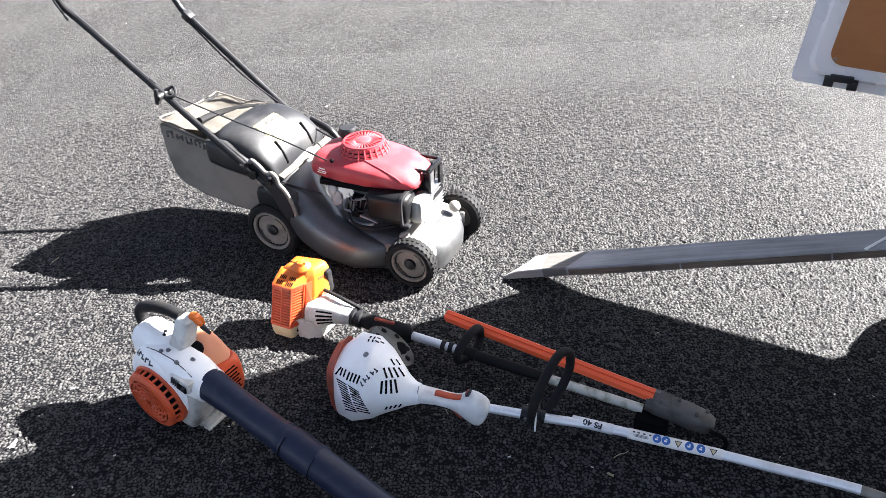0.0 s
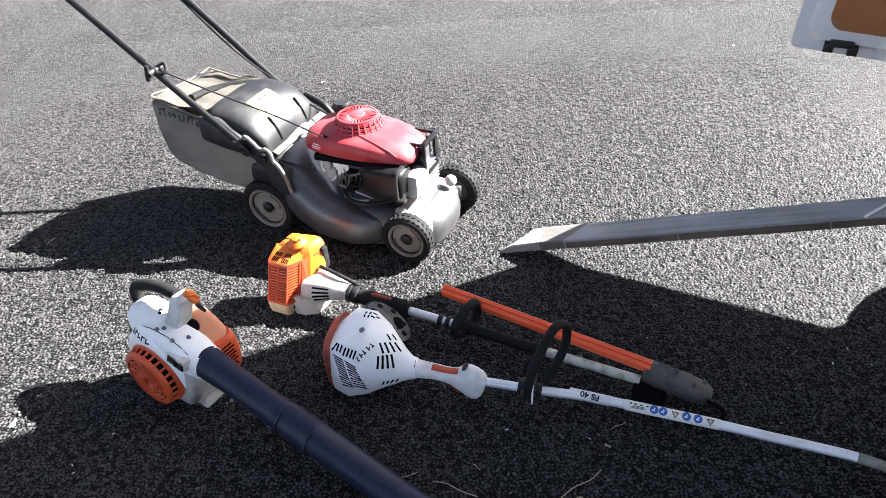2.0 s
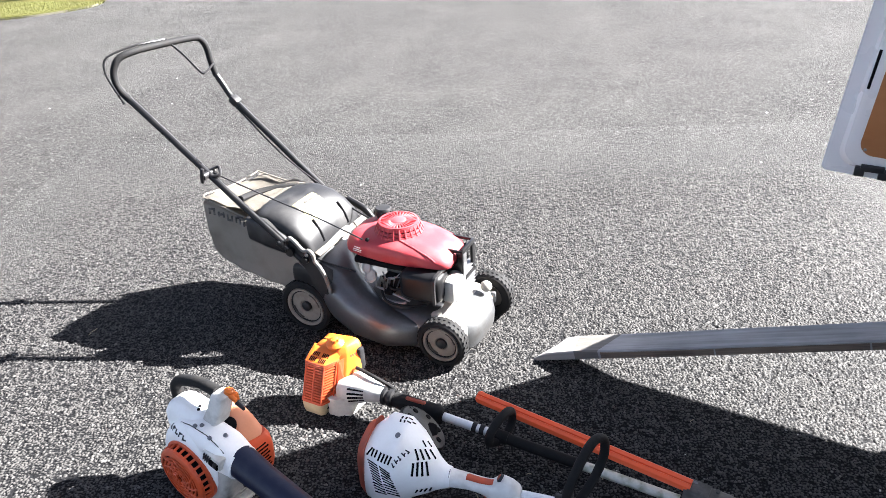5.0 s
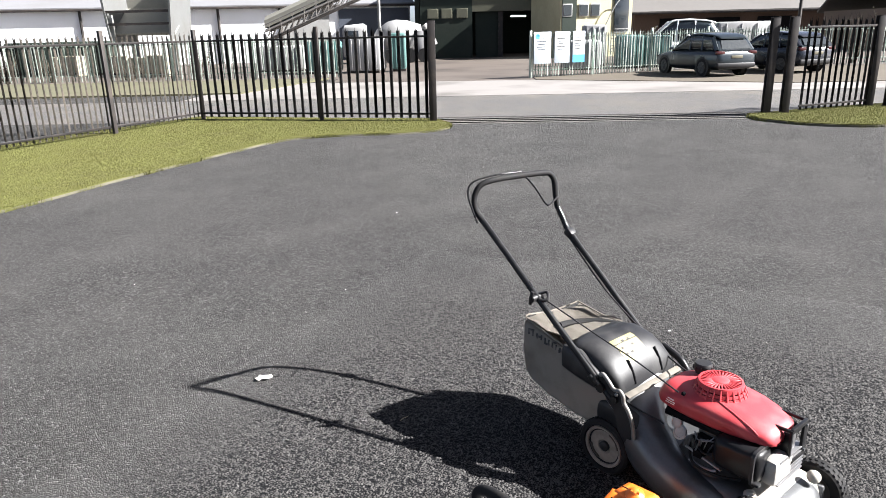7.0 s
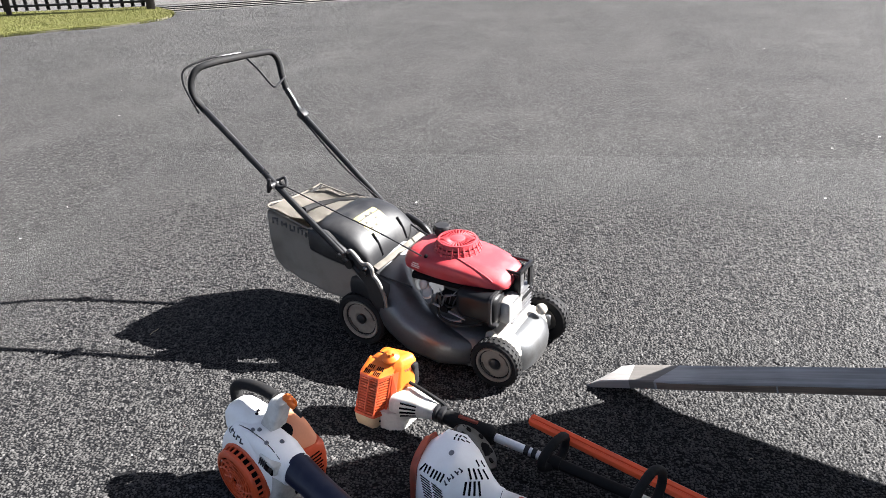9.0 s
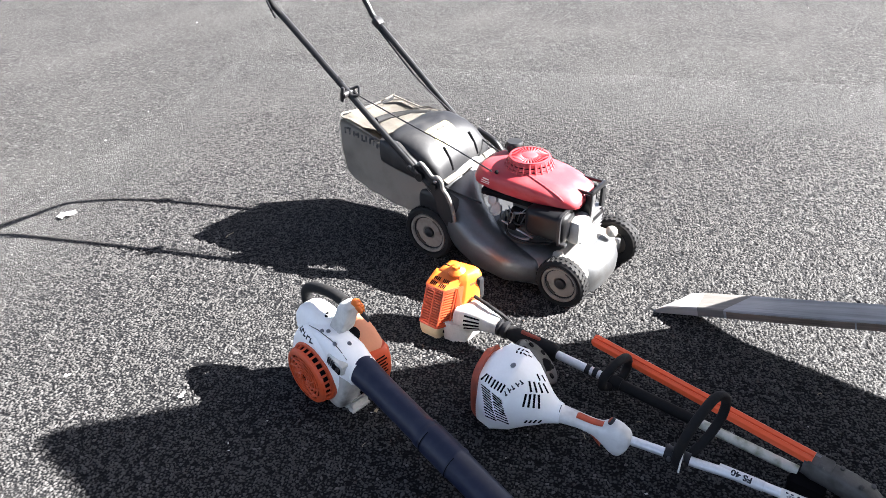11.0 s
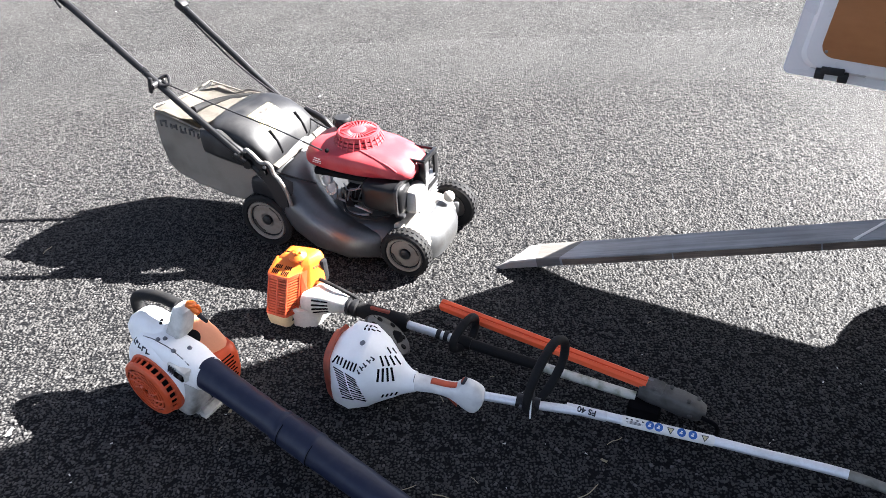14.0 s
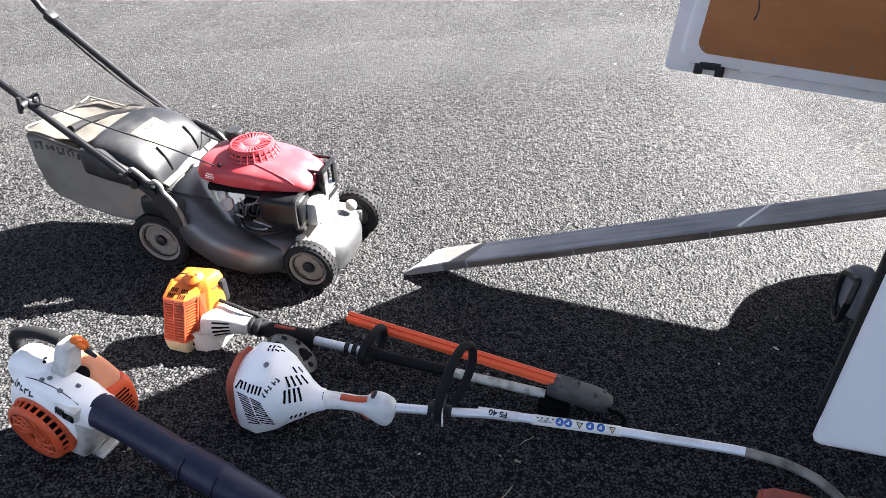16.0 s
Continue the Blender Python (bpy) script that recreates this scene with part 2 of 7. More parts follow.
BAG = surface("grey bag cloth", (0.198, 0.18, 0.152), 0.92, dirt=(0.1168, 0.1022, 0.0818), dirt_amount=0.7, dirt_scale=9, grain=500, bump=0.5, spec=0.2)
RIM = surface("dusty cream wheel", (0.1971, 0.1752, 0.146), 0.65, dirt=(0.0949, 0.0766, 0.0548), dirt_amount=0.75, dirt_scale=22)
ALLOY = surface("cast alloy", (0.0621, 0.0613, 0.0584), 0.6, metal=0.2, dirt=(0.0328, 0.0292, 0.0241), dirt_amount=0.75, dirt_scale=18, bump=0.4)
STEEL = surface("dull steel", (0.219, 0.219, 0.2263), 0.4, metal=0.85, dirt=(0.073, 0.0657, 0.0584), dirt_amount=0.5)
CHROME = surface("bright shaft tube", (0.82, 0.83, 0.84), 0.36, metal=0.45, dirt=(0.45, 0.43, 0.39), dirt_amount=0.5, dirt_scale=9, bump=0.08)
STAINED = surface("grass-caked shaft end", (0.26, 0.245, 0.205), 0.6, metal=0.15, dirt=(0.05, 0.045, 0.028), dirt_amount=1.0, dirt_scale=16, bump=0.5)
MOSSY = surface("grass-stained shaft tube", (0.66, 0.66, 0.58), 0.5, metal=0.15, dirt=(0.13, 0.16, 0.04), dirt_amount=1.0, dirt_scale=26, bump=0.4)
TUBE = surface("black handle tube", (0.007, 0.007, 0.008), 0.27, dirt=(0.026, 0.024, 0.022), dirt_amount=0.3, dirt_scale=18, metal=0.1, spec=0.3)
WHITE = surface("white plastic", (0.9, 0.9, 0.88), 0.4, dirt=(0.7, 0.67, 0.62), dirt_amount=0.35, dirt_scale=13, vary=0.04)
GREASY = surface("dirty white plastic", (0.6, 0.59, 0.55), 0.5, dirt=(0.2, 0.175, 0.14), dirt_amount=0.65, dirt_scale=17)
ORANGE = surface("orange plastic", (0.58, 0.078, 0.022), 0.42, dirt=(0.25, 0.06, 0.03), dirt_amount=0.6, dirt_scale=20, vary=0.06)
DUSTY_DECK = surface("dusty cream-grey deck paint", (0.42, 0.395, 0.35), 0.55, dirt=(0.27, 0.235, 0.19), dirt_amount=0.6, dirt_scale=9, grain=90, bump=0.25)
GRIMY_SHADED = surface("grimy white plastic, darkened for shade", (0.5, 0.48, 0.44), 0.55, dirt=(0.09, 0.078, 0.064), dirt_amount=1.0, dirt_scale=14, bump=0.4)
AMBER = surface("amber orange plastic", (0.656, 0.1394, 0.0115), 0.4, dirt=(0.492, 0.1312, 0.0246), dirt_amount=0.5, dirt_scale=14, vary=0.05)
SUNLIT_ORANGE = surface("orange plastic, sunlit copy", (0.675, 0.2812, 0.15), 0.55, dirt=(0.5625, 0.2063, 0.1125), dirt_amount=0.5, dirt_scale=12, vary=0.06)
RUSSET = surface("faded red-orange plastic, darkened for shade", (0.36, 0.062, 0.03), 0.5, dirt=(0.13, 0.045, 0.03), dirt_amount=0.8, dirt_scale=20)
HANDLE_WHITE = surface("smeared white plastic", (0.78, 0.77, 0.74), 0.45, dirt=(0.33, 0.31, 0.28), dirt_amount=0.55, dirt_scale=19, vary=0.05)
CREAM = surface("cream fuel tank plastic", (0.624, 0.496, 0.304), 0.45, dirt=(0.4, 0.288, 0.144), dirt_amount=0.5)
GEAR = surface("grimy gear housing", (0.1, 0.095, 0.088), 0.6, metal=0.2, dirt=(0.03, 0.027, 0.023), dirt_amount=0.75, dirt_scale=24, bump=0.4)
STICKER = surface("pale sticker", (0.86, 0.84, 0.78), 0.5, dirt=(0.62, 0.58, 0.48), dirt_amount=0.4, dirt_scale=30, bump=0)
CHROME_LABEL = surface("silvery label film", (0.74, 0.74, 0.74), 0.4, metal=0.35, dirt=(0.5, 0.5, 0.48), dirt_amount=0.4, dirt_scale=20, bump=0)
STRAW_PAPER = surface("pale straw print", (0.6, 0.52, 0.3), 0.5, bump=0)
INK = surface("dark print", (0.02, 0.022, 0.03), 0.6, bump=0)
FADED_INK = surface("faded print", (0.045, 0.042, 0.04), 0.9, dirt=(0.2, 0.18, 0.16), dirt_amount=0.7, dirt_scale=60, bump=0)
BLUE = surface("blue print", (0.03, 0.13, 0.42), 0.5, bump=0)
SCABBARD = surface("bright orange scabbard plastic", (0.92, 0.125, 0.04), 0.35, dirt=(0.7, 0.13, 0.06), dirt_amount=0.3, dirt_scale=20, vary=0.04)
PLANK = timber("weathered grey plank", (0.31, 0.31, 0.312), (0.14, 0.139, 0.14), scale=22, tight=0.12)
PLANK_EDGE = timber("brown plank edge", (0.16, 0.118, 0.088), (0.045, 0.032, 0.024), scale=40, tight=0.1)
PLANK_BAND = timber("beige plank", (0.16, 0.147, 0.134), (0.1, 0.091, 0.082), scale=30)
PLANK_FRESH = timber("pale worn plank end", (0.34, 0.322, 0.31), (0.235, 0.217, 0.205))
PLY = timber("varnished brown plywood", (0.3672, 0.162, 0.0648), (0.27, 0.108, 0.0378), scale=7, rough=0.42)
VAN = surface("white van paint", (0.6796, 0.698, 0.7255), 0.22, dirt=(0.551, 0.551, 0.5327), dirt_amount=0.35, dirt_scale=3, vary=0.02, grain=60, bump=0, coat=0.4)
BUMPER = surface("grey bumper plastic", (0.1, 0.11, 0.125), 0.5, dirt=(0.2, 0.19, 0.18), dirt_amount=0.4)
TWIG = surface("dry straw", (0.42, 0.36, 0.24), 0.8, bump=0)
PAPER = surface("crumpled paper", (0.75, 0.73, 0.7), 0.8, bump=0)

GLASS = surface("dark window glass", (0.015, 0.02, 0.024), 0.08, bump=0, spec=0.7, vary=0.02, dirt_amount=0.1)
WHITE_WALL = surface("white sheet wall", (0.8, 0.81, 0.82), 0.6, dirt=(0.62, 0.62, 0.6), dirt_scale=0.5, grain=8, vary=0.03, bump=0)
ROOF_GREY = surface("grey sheet roof", (0.146, 0.146, 0.1533), 0.7, dirt=(0.0949, 0.0912, 0.0876), dirt_scale=0.4, grain=6, bump=0)
OLIVE = surface("dark green cladding", (0.0225, 0.0293, 0.0248), 0.6, dirt=(0.045, 0.045, 0.0383), dirt_scale=0.7, grain=8, bump=0, spec=0.08)
SLATE = surface("slate-blue sheet cladding", (0.06, 0.068, 0.085), 0.6, dirt=(0.045, 0.05, 0.06), dirt_scale=0.5, grain=8, bump=0, spec=0.1)
CABIN = surface("cream cabin wall", (0.365, 0.3358, 0.2117), 0.7, dirt=(0.219, 0.219, 0.1314), dirt_scale=0.8, grain=8, bump=0)
BRICK = surface("brown brick", (0.0803, 0.0548, 0.0438), 0.85, dirt=(0.0438, 0.0328, 0.0292), dirt_scale=0.6, grain=10, vary=0.25, bump=0, spec=0.1)
PLANT = surface("grey plant steel", (0.219, 0.219, 0.2117), 0.6, dirt=(0.1241, 0.1095, 0.0949), dirt_scale=1.2, grain=10, bump=0)
TEAL = surface("faded teal paint", (0.0613, 0.1314, 0.1226), 0.5, dirt=(0.0701, 0.0964, 0.0876), dirt_scale=1.5, bump=0)
TRUCK_WHITE = surface("truck white", (0.2419, 0.2419, 0.2419), 0.4, dirt=(0.1267, 0.121, 0.1094), dirt_scale=1.5, bump=0)
SIGN_WHITE = surface("sign board", (0.3, 0.336, 0.372), 0.5, dirt_amount=0.1, bump=0)
SIGN_BLUE = surface("sign blue", (0.05, 0.25, 0.4), 0.5, dirt_amount=0.1, bump=0)
CAR_GREY = surface("grey car paint", (0.013, 0.02, 0.026), 0.28, metal=0.3, dirt_amount=0.2, dirt_scale=2, vary=0.02, bump=0, coat=0.4)
CAR_NAVY = surface("dark car paint", (0.015, 0.018, 0.028), 0.22, metal=0.3, dirt_amount=0.2, dirt_scale=2, vary=0.02, bump=0, coat=0.6)
CAR_WHITE = surface("white car paint", (0.7, 0.71, 0.72), 0.25, dirt_amount=0.15, dirt_scale=2, vary=0.02, bump=0, coat=0.6)
PLATE = surface("yellow plate, darkened for shade", (0.075, 0.066, 0.04), 0.5, bump=0)
TAIL = surface("red lamp lens, darkened for shade", (0.04, 0.006, 0.006), 0.15, bump=0)
TUBE_LAMP, _, _, _tb = nodes_of("fluorescent tube")
_tb.inputs["Emission Color"].default_value, _tb.inputs["Emission Strength"].default_value = (1, 1, 0.95, 1), 6.0


CLOTH_TOP = surface("creased bag cloth", (0.1971, 0.1788, 0.1533), 0.92, dirt=(0.0949, 0.0847, 0.0715), dirt_amount=0.7, dirt_scale=12, grain=400, bump=0.6, spec=0.2)
CORK = surface("dusty beige plastic", (0.112, 0.1, 0.083), 0.8, dirt=(0.0365, 0.0314, 0.0263), dirt_amount=0.6)


CORK_DARK = surface("dark brown rim mark", (0.05, 0.042, 0.034), 0.9, dirt=(0.025, 0.02, 0.017), dirt_amount=0.6)


# ---- mesh helpers ----
def part(name, bm, material, parent=None, label="", at=None, smooth=40.0):
    """One bmesh as one mesh object, under a thing or a part."""
    me = bpy.data.meshes.new(name)
    bmesh.ops.recalc_face_normals(bm, faces=bm.faces)
    bm.to_mesh(me)
    bm.free()
    for mt in material if isinstance(material, (list, tuple)) else (material,):
        me.materials.append(mt)
    if smooth:
        me.polygons.foreach_set("use_smooth", [True] * len(me.polygons))
        me.set_sharp_from_angle(angle=radians(smooth))
    ob = new(name, me)
    if parent:
        ob.parent = parent
    if at:
        ob.matrix_basis = at
    if label:
        ob["label"] = label
    return ob



def thing(name, m, label, category, group="", kind=""):
    return_ob = new(name)
    return_ob.matrix_basis = m
    return tagged(return_ob, label, category, group, kind)


def ring(c, ux, uy, a, b, n=28, p=2.0):
    """Points of a superellipse round c, in the plane of ux and uy."""
    c, ux, uy, out = Vector(c), Vector(ux), Vector(uy), []
    for i in range(n):
        t = 2 * math.pi * i / n
        u, v = math.cos(t), math.sin(t)
        out.append(c + ux * (a * math.copysign(abs(u) ** (2 / p), u)) + uy * (b * math.copysign(abs(v) ** (2 / p), v)))
    return out


def loft(bm, rings, caps=True):
    vs = [[bm.verts.new(p) for p in r] for r in rings]
    for r, s in zip(vs, vs[1:]):
        for i in range(len(r)):
            bm.faces.new((r[i - 1], r[i], s[i], s[i - 1]))
    if caps:
        bm.faces.new(vs[0][::-1])
        bm.faces.new(vs[-1])
    return bm


def body(rings, caps=True):
    return loft(bmesh.new(), rings, caps)


def along_x(sections, n=28, p=3.0):
    """Sections of x, middle y, middle z, half width, half height, and a power of their own if given."""
    return [ring((s[0], s[1], s[2]), (0, 1, 0), (0, 0, 1), s[3], s[4], n, s[5] if len(s) > 5 else p) for s in sections]



def lathe(bm, profile, axis_p, axis_d, n=28, caps=True):
    """Radius and height pairs, turned about an axis; a profile that ends where it began gives a closed band."""
    caps = caps and tuple(profile[0]) != tuple(profile[-1])
    d = Vector(axis_d).normalized()
    u = d.orthogonal().normalized()
    w = d.cross(u)
    return loft(bm, [ring(Vector(axis_p) + d * h, u, w, max(r, 1e-4), max(r, 1e-4), n) for r, h in profile], caps)


def turned(profile, axis_p, axis_d, n=28):
    return lathe(bmesh.new(), profile, axis_p, axis_d, n)


def rod(bm, a, b, r0, r1=None, n=12):
    a, b = Vector(a), Vector(b)
    return lathe(bm, [(r0, 0), (r0 if r1 is None else r1, (b - a).length)], a, b - a, n)


def smooth_line(pts, steps=6):
    """A Catmull-Rom line through the points."""
    P = [Vector(p) for p in pts]
    P = [2 * P[0] - P[1]] + P + [2 * P[-1] - P[-2]]
    out = []
    for i in range(1, len(P) - 2):
        a, b, c, d = P[i - 1:i + 3]
        for s in range(steps):
            t = s / steps
            out.append(0.5 * (2 * b + (c - a) * t + (2 * a - 5 * b + 4 * c - d) * t * t + (3 * b - a - 3 * c + d) * t ** 3))
    return out + [P[-2]]


def hose(bm, pts, r, n=10, steps=6, closed=False):
    """A round bar along a smooth line; r: one radius, or one for each end."""
    line = smooth_line(list(pts) + ([pts[0]] if closed else []), steps)
    r0, r1 = (r, r) if isinstance(r, (int, float)) else r
    up, rings = None, []
    for i, q in enumerate(line):
        d = (line[min(i + 1, len(line) - 1)] - line[max(i - 1, 0)]).normalized()
        up = (up - d * up.dot(d)).normalized() if up else d.orthogonal().normalized()
        rr = r0 + (r1 - r0) * i / (len(line) - 1)
        rings.append(ring(q, up, d.cross(up), rr, rr, n))
    return loft(bm, rings)


def block(bm, c, size, bevel=0.0, m=None, seg=2):
    """A box with rounded edges."""
    tmp = bmesh.new()
    bmesh.ops.create_cube(tmp, size=1.0)
    bmesh.ops.scale(tmp, vec=size, verts=tmp.verts)
    if bevel:
        bmesh.ops.bevel(tmp, geom=tmp.edges[:], offset=bevel, segments=seg, affect="EDGES", profile=0.5)
    mm = (Matrix.Translation(c) @ m) if m else Matrix.Translation(c)
    idx = {}
    for v in tmp.verts:
        idx[v] = bm.verts.new(mm @ v.co)
    for f in tmp.faces:
        bm.faces.new([idx[v] for v in f.verts])
    tmp.free()
    return bm


def box(c, size, bevel=0.0, m=None):
    return block(bmesh.new(), c, size, bevel, m)


def slab(pts, z0, z1, bm=None):
    """An upright prism over a plan of points."""
    bm = bm or bmesh.new()
    return loft(bm, [[Vector((x, y, z0)) for x, y in pts], [Vector((x, y, z1)) for x, y in pts]])


def tree_of(bm):
    bmesh.ops.recalc_face_normals(bm, faces=bm.faces)
    return BVHTree.FromBMesh(bm)


def stuck(tree, start, way, turn=0.0):
    """The pose of a small plate lying on a surface, where a line from start along way meets it; its x is turned by degrees."""
    hit, nor, _, _ = tree.ray_cast(Vector(start), Vector(way).normalized())
    if hit is None:
        return None
    if nor.dot(Vector(way)) > 0:
        nor = -nor
    x = Vector((0, 0, 1)).cross(nor)
    x = x.normalized() if x.length > 1e-3 else Vector((1, 0, 0))
    m = Matrix((x, nor.cross(x), nor)).transposed().to_4x4()
    return Matrix.Translation(hit) @ m @ Matrix.Rotation(radians(turn), 4, "Z")


def plates(tree, spots, size, thick=0.002, bevel=0.0):
    """Small plates on a surface: rows of start, way, turn."""
    bm = bmesh.new()
    for start, way, turn in spots:
        m = stuck(tree, start, way, turn)
        if m:
            block(bm, (0, 0, 0), (size[0], size[1], thick), bevel, m)
    return bm


def lettering(name, text, size, m, material, parent=None, depth=0.0006):
    cu = bpy.data.curves.new(name, "FONT")
    cu.body, cu.size, cu.extrude, cu.align_x, cu.align_y = text, size, depth, "CENTER", "CENTER"
    cu.offset = size * 0.03
    tmp = new(name, cu)
    me = bpy.data.meshes.new_from_object(tmp.evaluated_get(bpy.context.evaluated_depsgraph_get()))
    bpy.data.objects.remove(tmp)
    me.materials.clear()
    me.materials.append(material)
    ob = new(name, me)
    ob.parent = parent
    ob.matrix_basis = m
    return ob


# ---- setting: yard, road, verges ----
FAR = Matrix.Rotation(radians(24), 4, "Z")  # the road's own axes: r along it, n across it


def RN(r, n, z=0.0):
    return FAR @ Vector((r, n, z))


def far_pose(r, n, z=0.0, turn=0.0):
    return Matrix.Translation(RN(r, n, z)) @ Matrix.Rotation(radians(24 + turn), 4, "Z")


def sheet(name, pts, z, material, label="", category="", thick=0.3):
    return tagged(part(name, slab(pts, z - thick, z), material, smooth=0), label, category, kind="structure")


def far_sheet(name, pts, z, material, label="", category=""):
    return sheet(name, [tuple(RN(r, n).xy) for r, n in pts], z, material, label, category)


sheet("ground", [(-900, -900), (900, -900), (900, 900), (-900, 900)], 0.0, TARMAC, "dark open-textured tarmac yard, worn and dusty in patches", "tarmac yard", 1.0)
far_sheet("road", [(-400, 13.9), (400, 13.9), (400, 18.5), (-400, 18.5)], 0.004, ROAD, "pale grey asphalt road past the gateway", "road")
far_sheet("pavement", [(-8.0, 18.5), (40, 18.5), (40, 21.0), (9.0, 20.6), (2.0, 24.0), (-8.0, 25.0)], 0.012, PALE_CONCRETE, "pale concrete pavement and works entrance", "pavement")
far_sheet("works_yard", [(-40, 27.0), (-5.2, 26.5), (-5.2, 25.0), (2.0, 24.0), (2.0, 27.0), (60, 27.0), (60, 80), (-40, 80)], 0.008, WORKS_GROUND, "muddy brown-grey concrete works yard", "works yard")
far_sheet("verge_far_right", [(2.0, 24.0), (9.0, 20.6), (60, 21.0), (60, 29.5), (9.0, 28.4), (2.0, 25.2)], 0.03, SOIL, "worn soil and dry grass bank beside the road", "soil bank")
far_sheet("verge_far_left", [(-60, 20.5), (-7.0, 20.5), (-5.6, 26.8), (-60, 27.0)], 0.05, DRY_GRASS, "rough dry grass bank across the road", "grass bank")


def curve_plan(pts, steps=8):
    return [tuple(p.xy) for p in smooth_line([(x, y, 0) for x, y in pts], steps)]


def strip(line, w):
    """A plan of even width w along a line, to its left."""
    out = []
    for i, p in enumerate(line):
        a, b = line[max(i - 1, 0)], line[min(i + 1, len(line) - 1)]
        d = Vector((b[0] - a[0], b[1] - a[1])).normalized()
        out.append((p[0] - d.y * w, p[1] + d.x * w))
    return list(line) + out[::-1]


def grass_tufts(name, plan, z, count, parent, y0=-99.0, x1=99.0, edge=()):
    """Many single blades over a plan, past y0 and short of x1, and longer ones in clumps that hang over its edge."""
    rs = np.random.RandomState(5)
    P = np.array(plan)
    n = count * 3
    x, y = rs.uniform(P[:, 0].min(), min(P[:, 0].max(), x1), n), rs.uniform(max(P[:, 1].min(), y0), min(P[:, 1].max(), 20.5), n)
    inside = np.zeros(n, bool)
    for (xa, ya), (xb, yb) in zip(P, np.roll(P, -1, 0)):
        if ya != yb:
            inside ^= ((ya > y) != (yb > y)) & (x < (xb - xa) * (y - ya) / (yb - ya) + xa)
    x, y = x[inside][:count], y[inside][:count]
    E = np.array([p for p in edge if y0 < p[1] < 20 and p[0] < x1])
    over = 0
    if len(E) > 1:
        run = np.concatenate([[0], np.cumsum(np.hypot(*np.diff(E, axis=0).T))])
        q = rs.uniform(0, run[-1], 9000)
        q = q[0.3 + 0.35 * np.sin(q * 2.3) + 0.35 * np.sin(q * 7.1 + 1) > rs.uniform(0, 1, len(q))]
        over = len(q)
        x, y = np.concatenate([x, np.interp(q, run, E[:, 0]) + rs.normal(0, 0.022, over)]), np.concatenate([y, np.interp(q, run, E[:, 1]) + rs.normal(0, 0.022, over)])
    k = len(x)
    a, h, w = rs.uniform(0, 6.28, k), rs.uniform(0.006, 0.02, k), rs.uniform(0.003, 0.007, k)
    h[k - over:] *= 1.15
    c, d, low = np.cos(a) * w, np.sin(a) * w, np.full(k, z - 0.005)
    low[k - over:] = 0.0
    tip = np.stack([x + rs.uniform(-0.014, 0.014, k), y + rs.uniform(-0.014, 0.014, k), z + h], -1)
    verts = np.stack([np.stack([x - c, y - d, low], -1), np.stack([x + c, y + d, low], -1), tip], 1).reshape(-1, 3)
    me = bpy.data.meshes.new(name)
    me.from_pydata(verts.tolist(), [], np.arange(3 * k).reshape(-1, 3).tolist())
    me.materials.append(GRASS)
    ob = new(name, me)
    ob.parent = parent
    return tagged(ob, kind="stuff")


# left verge: runs along the fence, then turns in to the gate post in a rounded tip
LEFT_EDGE = curve_plan([(-7.0, -6), (-7.05, 0), (-7.16, 4.0), (-7.33, 5.45), (-7.47, 7.7), (-7.42, 8.9), (-6.7, 9.62), (-6.05, 9.98), (-5.6, 10.5), (-5.55, 10.95), (-5.8, 11.5)])
LEFT_PLAN = LEFT_EDGE + [(-6.3, 11.95), (-8.2, 11.5), (-11.4, 10.9), (-11.6, 8), (-11.4, -6)]
verge = sheet("verge_left", LEFT_PLAN, 0.034, GRASS_SOIL, "mown yellow-green grass verge along the yard's edge", "grass verge")
tagged(part("kerb_left", slab(strip(LEFT_EDGE, -0.014), -0.1, 0.022), KERB, smooth=0), "thin concrete edging along the grass", "edging", kind="structure")
grass_tufts("grass", LEFT_PLAN, 0.034, 150000, verge, 3.0, edge=LEFT_EDGE)
RIGHT_EDGE = curve_plan([(-0.55, 14.35), (-0.83, 14.05), (-0.6, 13.45), (0.15, 13.02), (0.9, 13.0), (1.4, 13.35), (1.9, 14.5), (2.3, 15.2), (3.7, 17.0), (5.4, 18.2), (7.1, 19.1), (14, 23), (30, 33)])
RIGHT_PLAN = RIGHT_EDGE + [(29.6, 34), (13, 24), (6.6, 20.4), (3.3, 18.0), (1.5, 16.6), (0.0, 15.1)]
verge = sheet("verge_right", RIGHT_PLAN, 0.05, GRASS_SOIL, "mown grass verge under the fence beside the gateway", "grass verge")
tagged(part("kerb_right", slab(strip(RIGHT_EDGE, -0.02), -0.1, 0.035), KERB, smooth=0), "thin dark edging round the grass", "edging", kind="structure")
grass_tufts("grass", RIGHT_PLAN, 0.05, 70000, verge, 12.0, 7.0, edge=RIGHT_EDGE)

# the gate's ground rail and the worn joint at the threshold
for n0, w in ((12.98, 0.05), (13.24, 0.04), (13.5, 0.07)):
    tagged(part("gate_rail", box((2.0, n0, 0.004), (6.3, w, 0.022), 0.004), DARK, at=FAR.copy()), "dark steel ground rail across the gateway", "ground rail", kind="structure")
tagged(part("threshold_patch", box((2.3, 13.3, 0.0), (6.1, 0.9, 0.006)), ROAD, at=FAR.copy(), smooth=0), "grey tarmac strip round the gate rails", "tarmac strip", kind="structure")


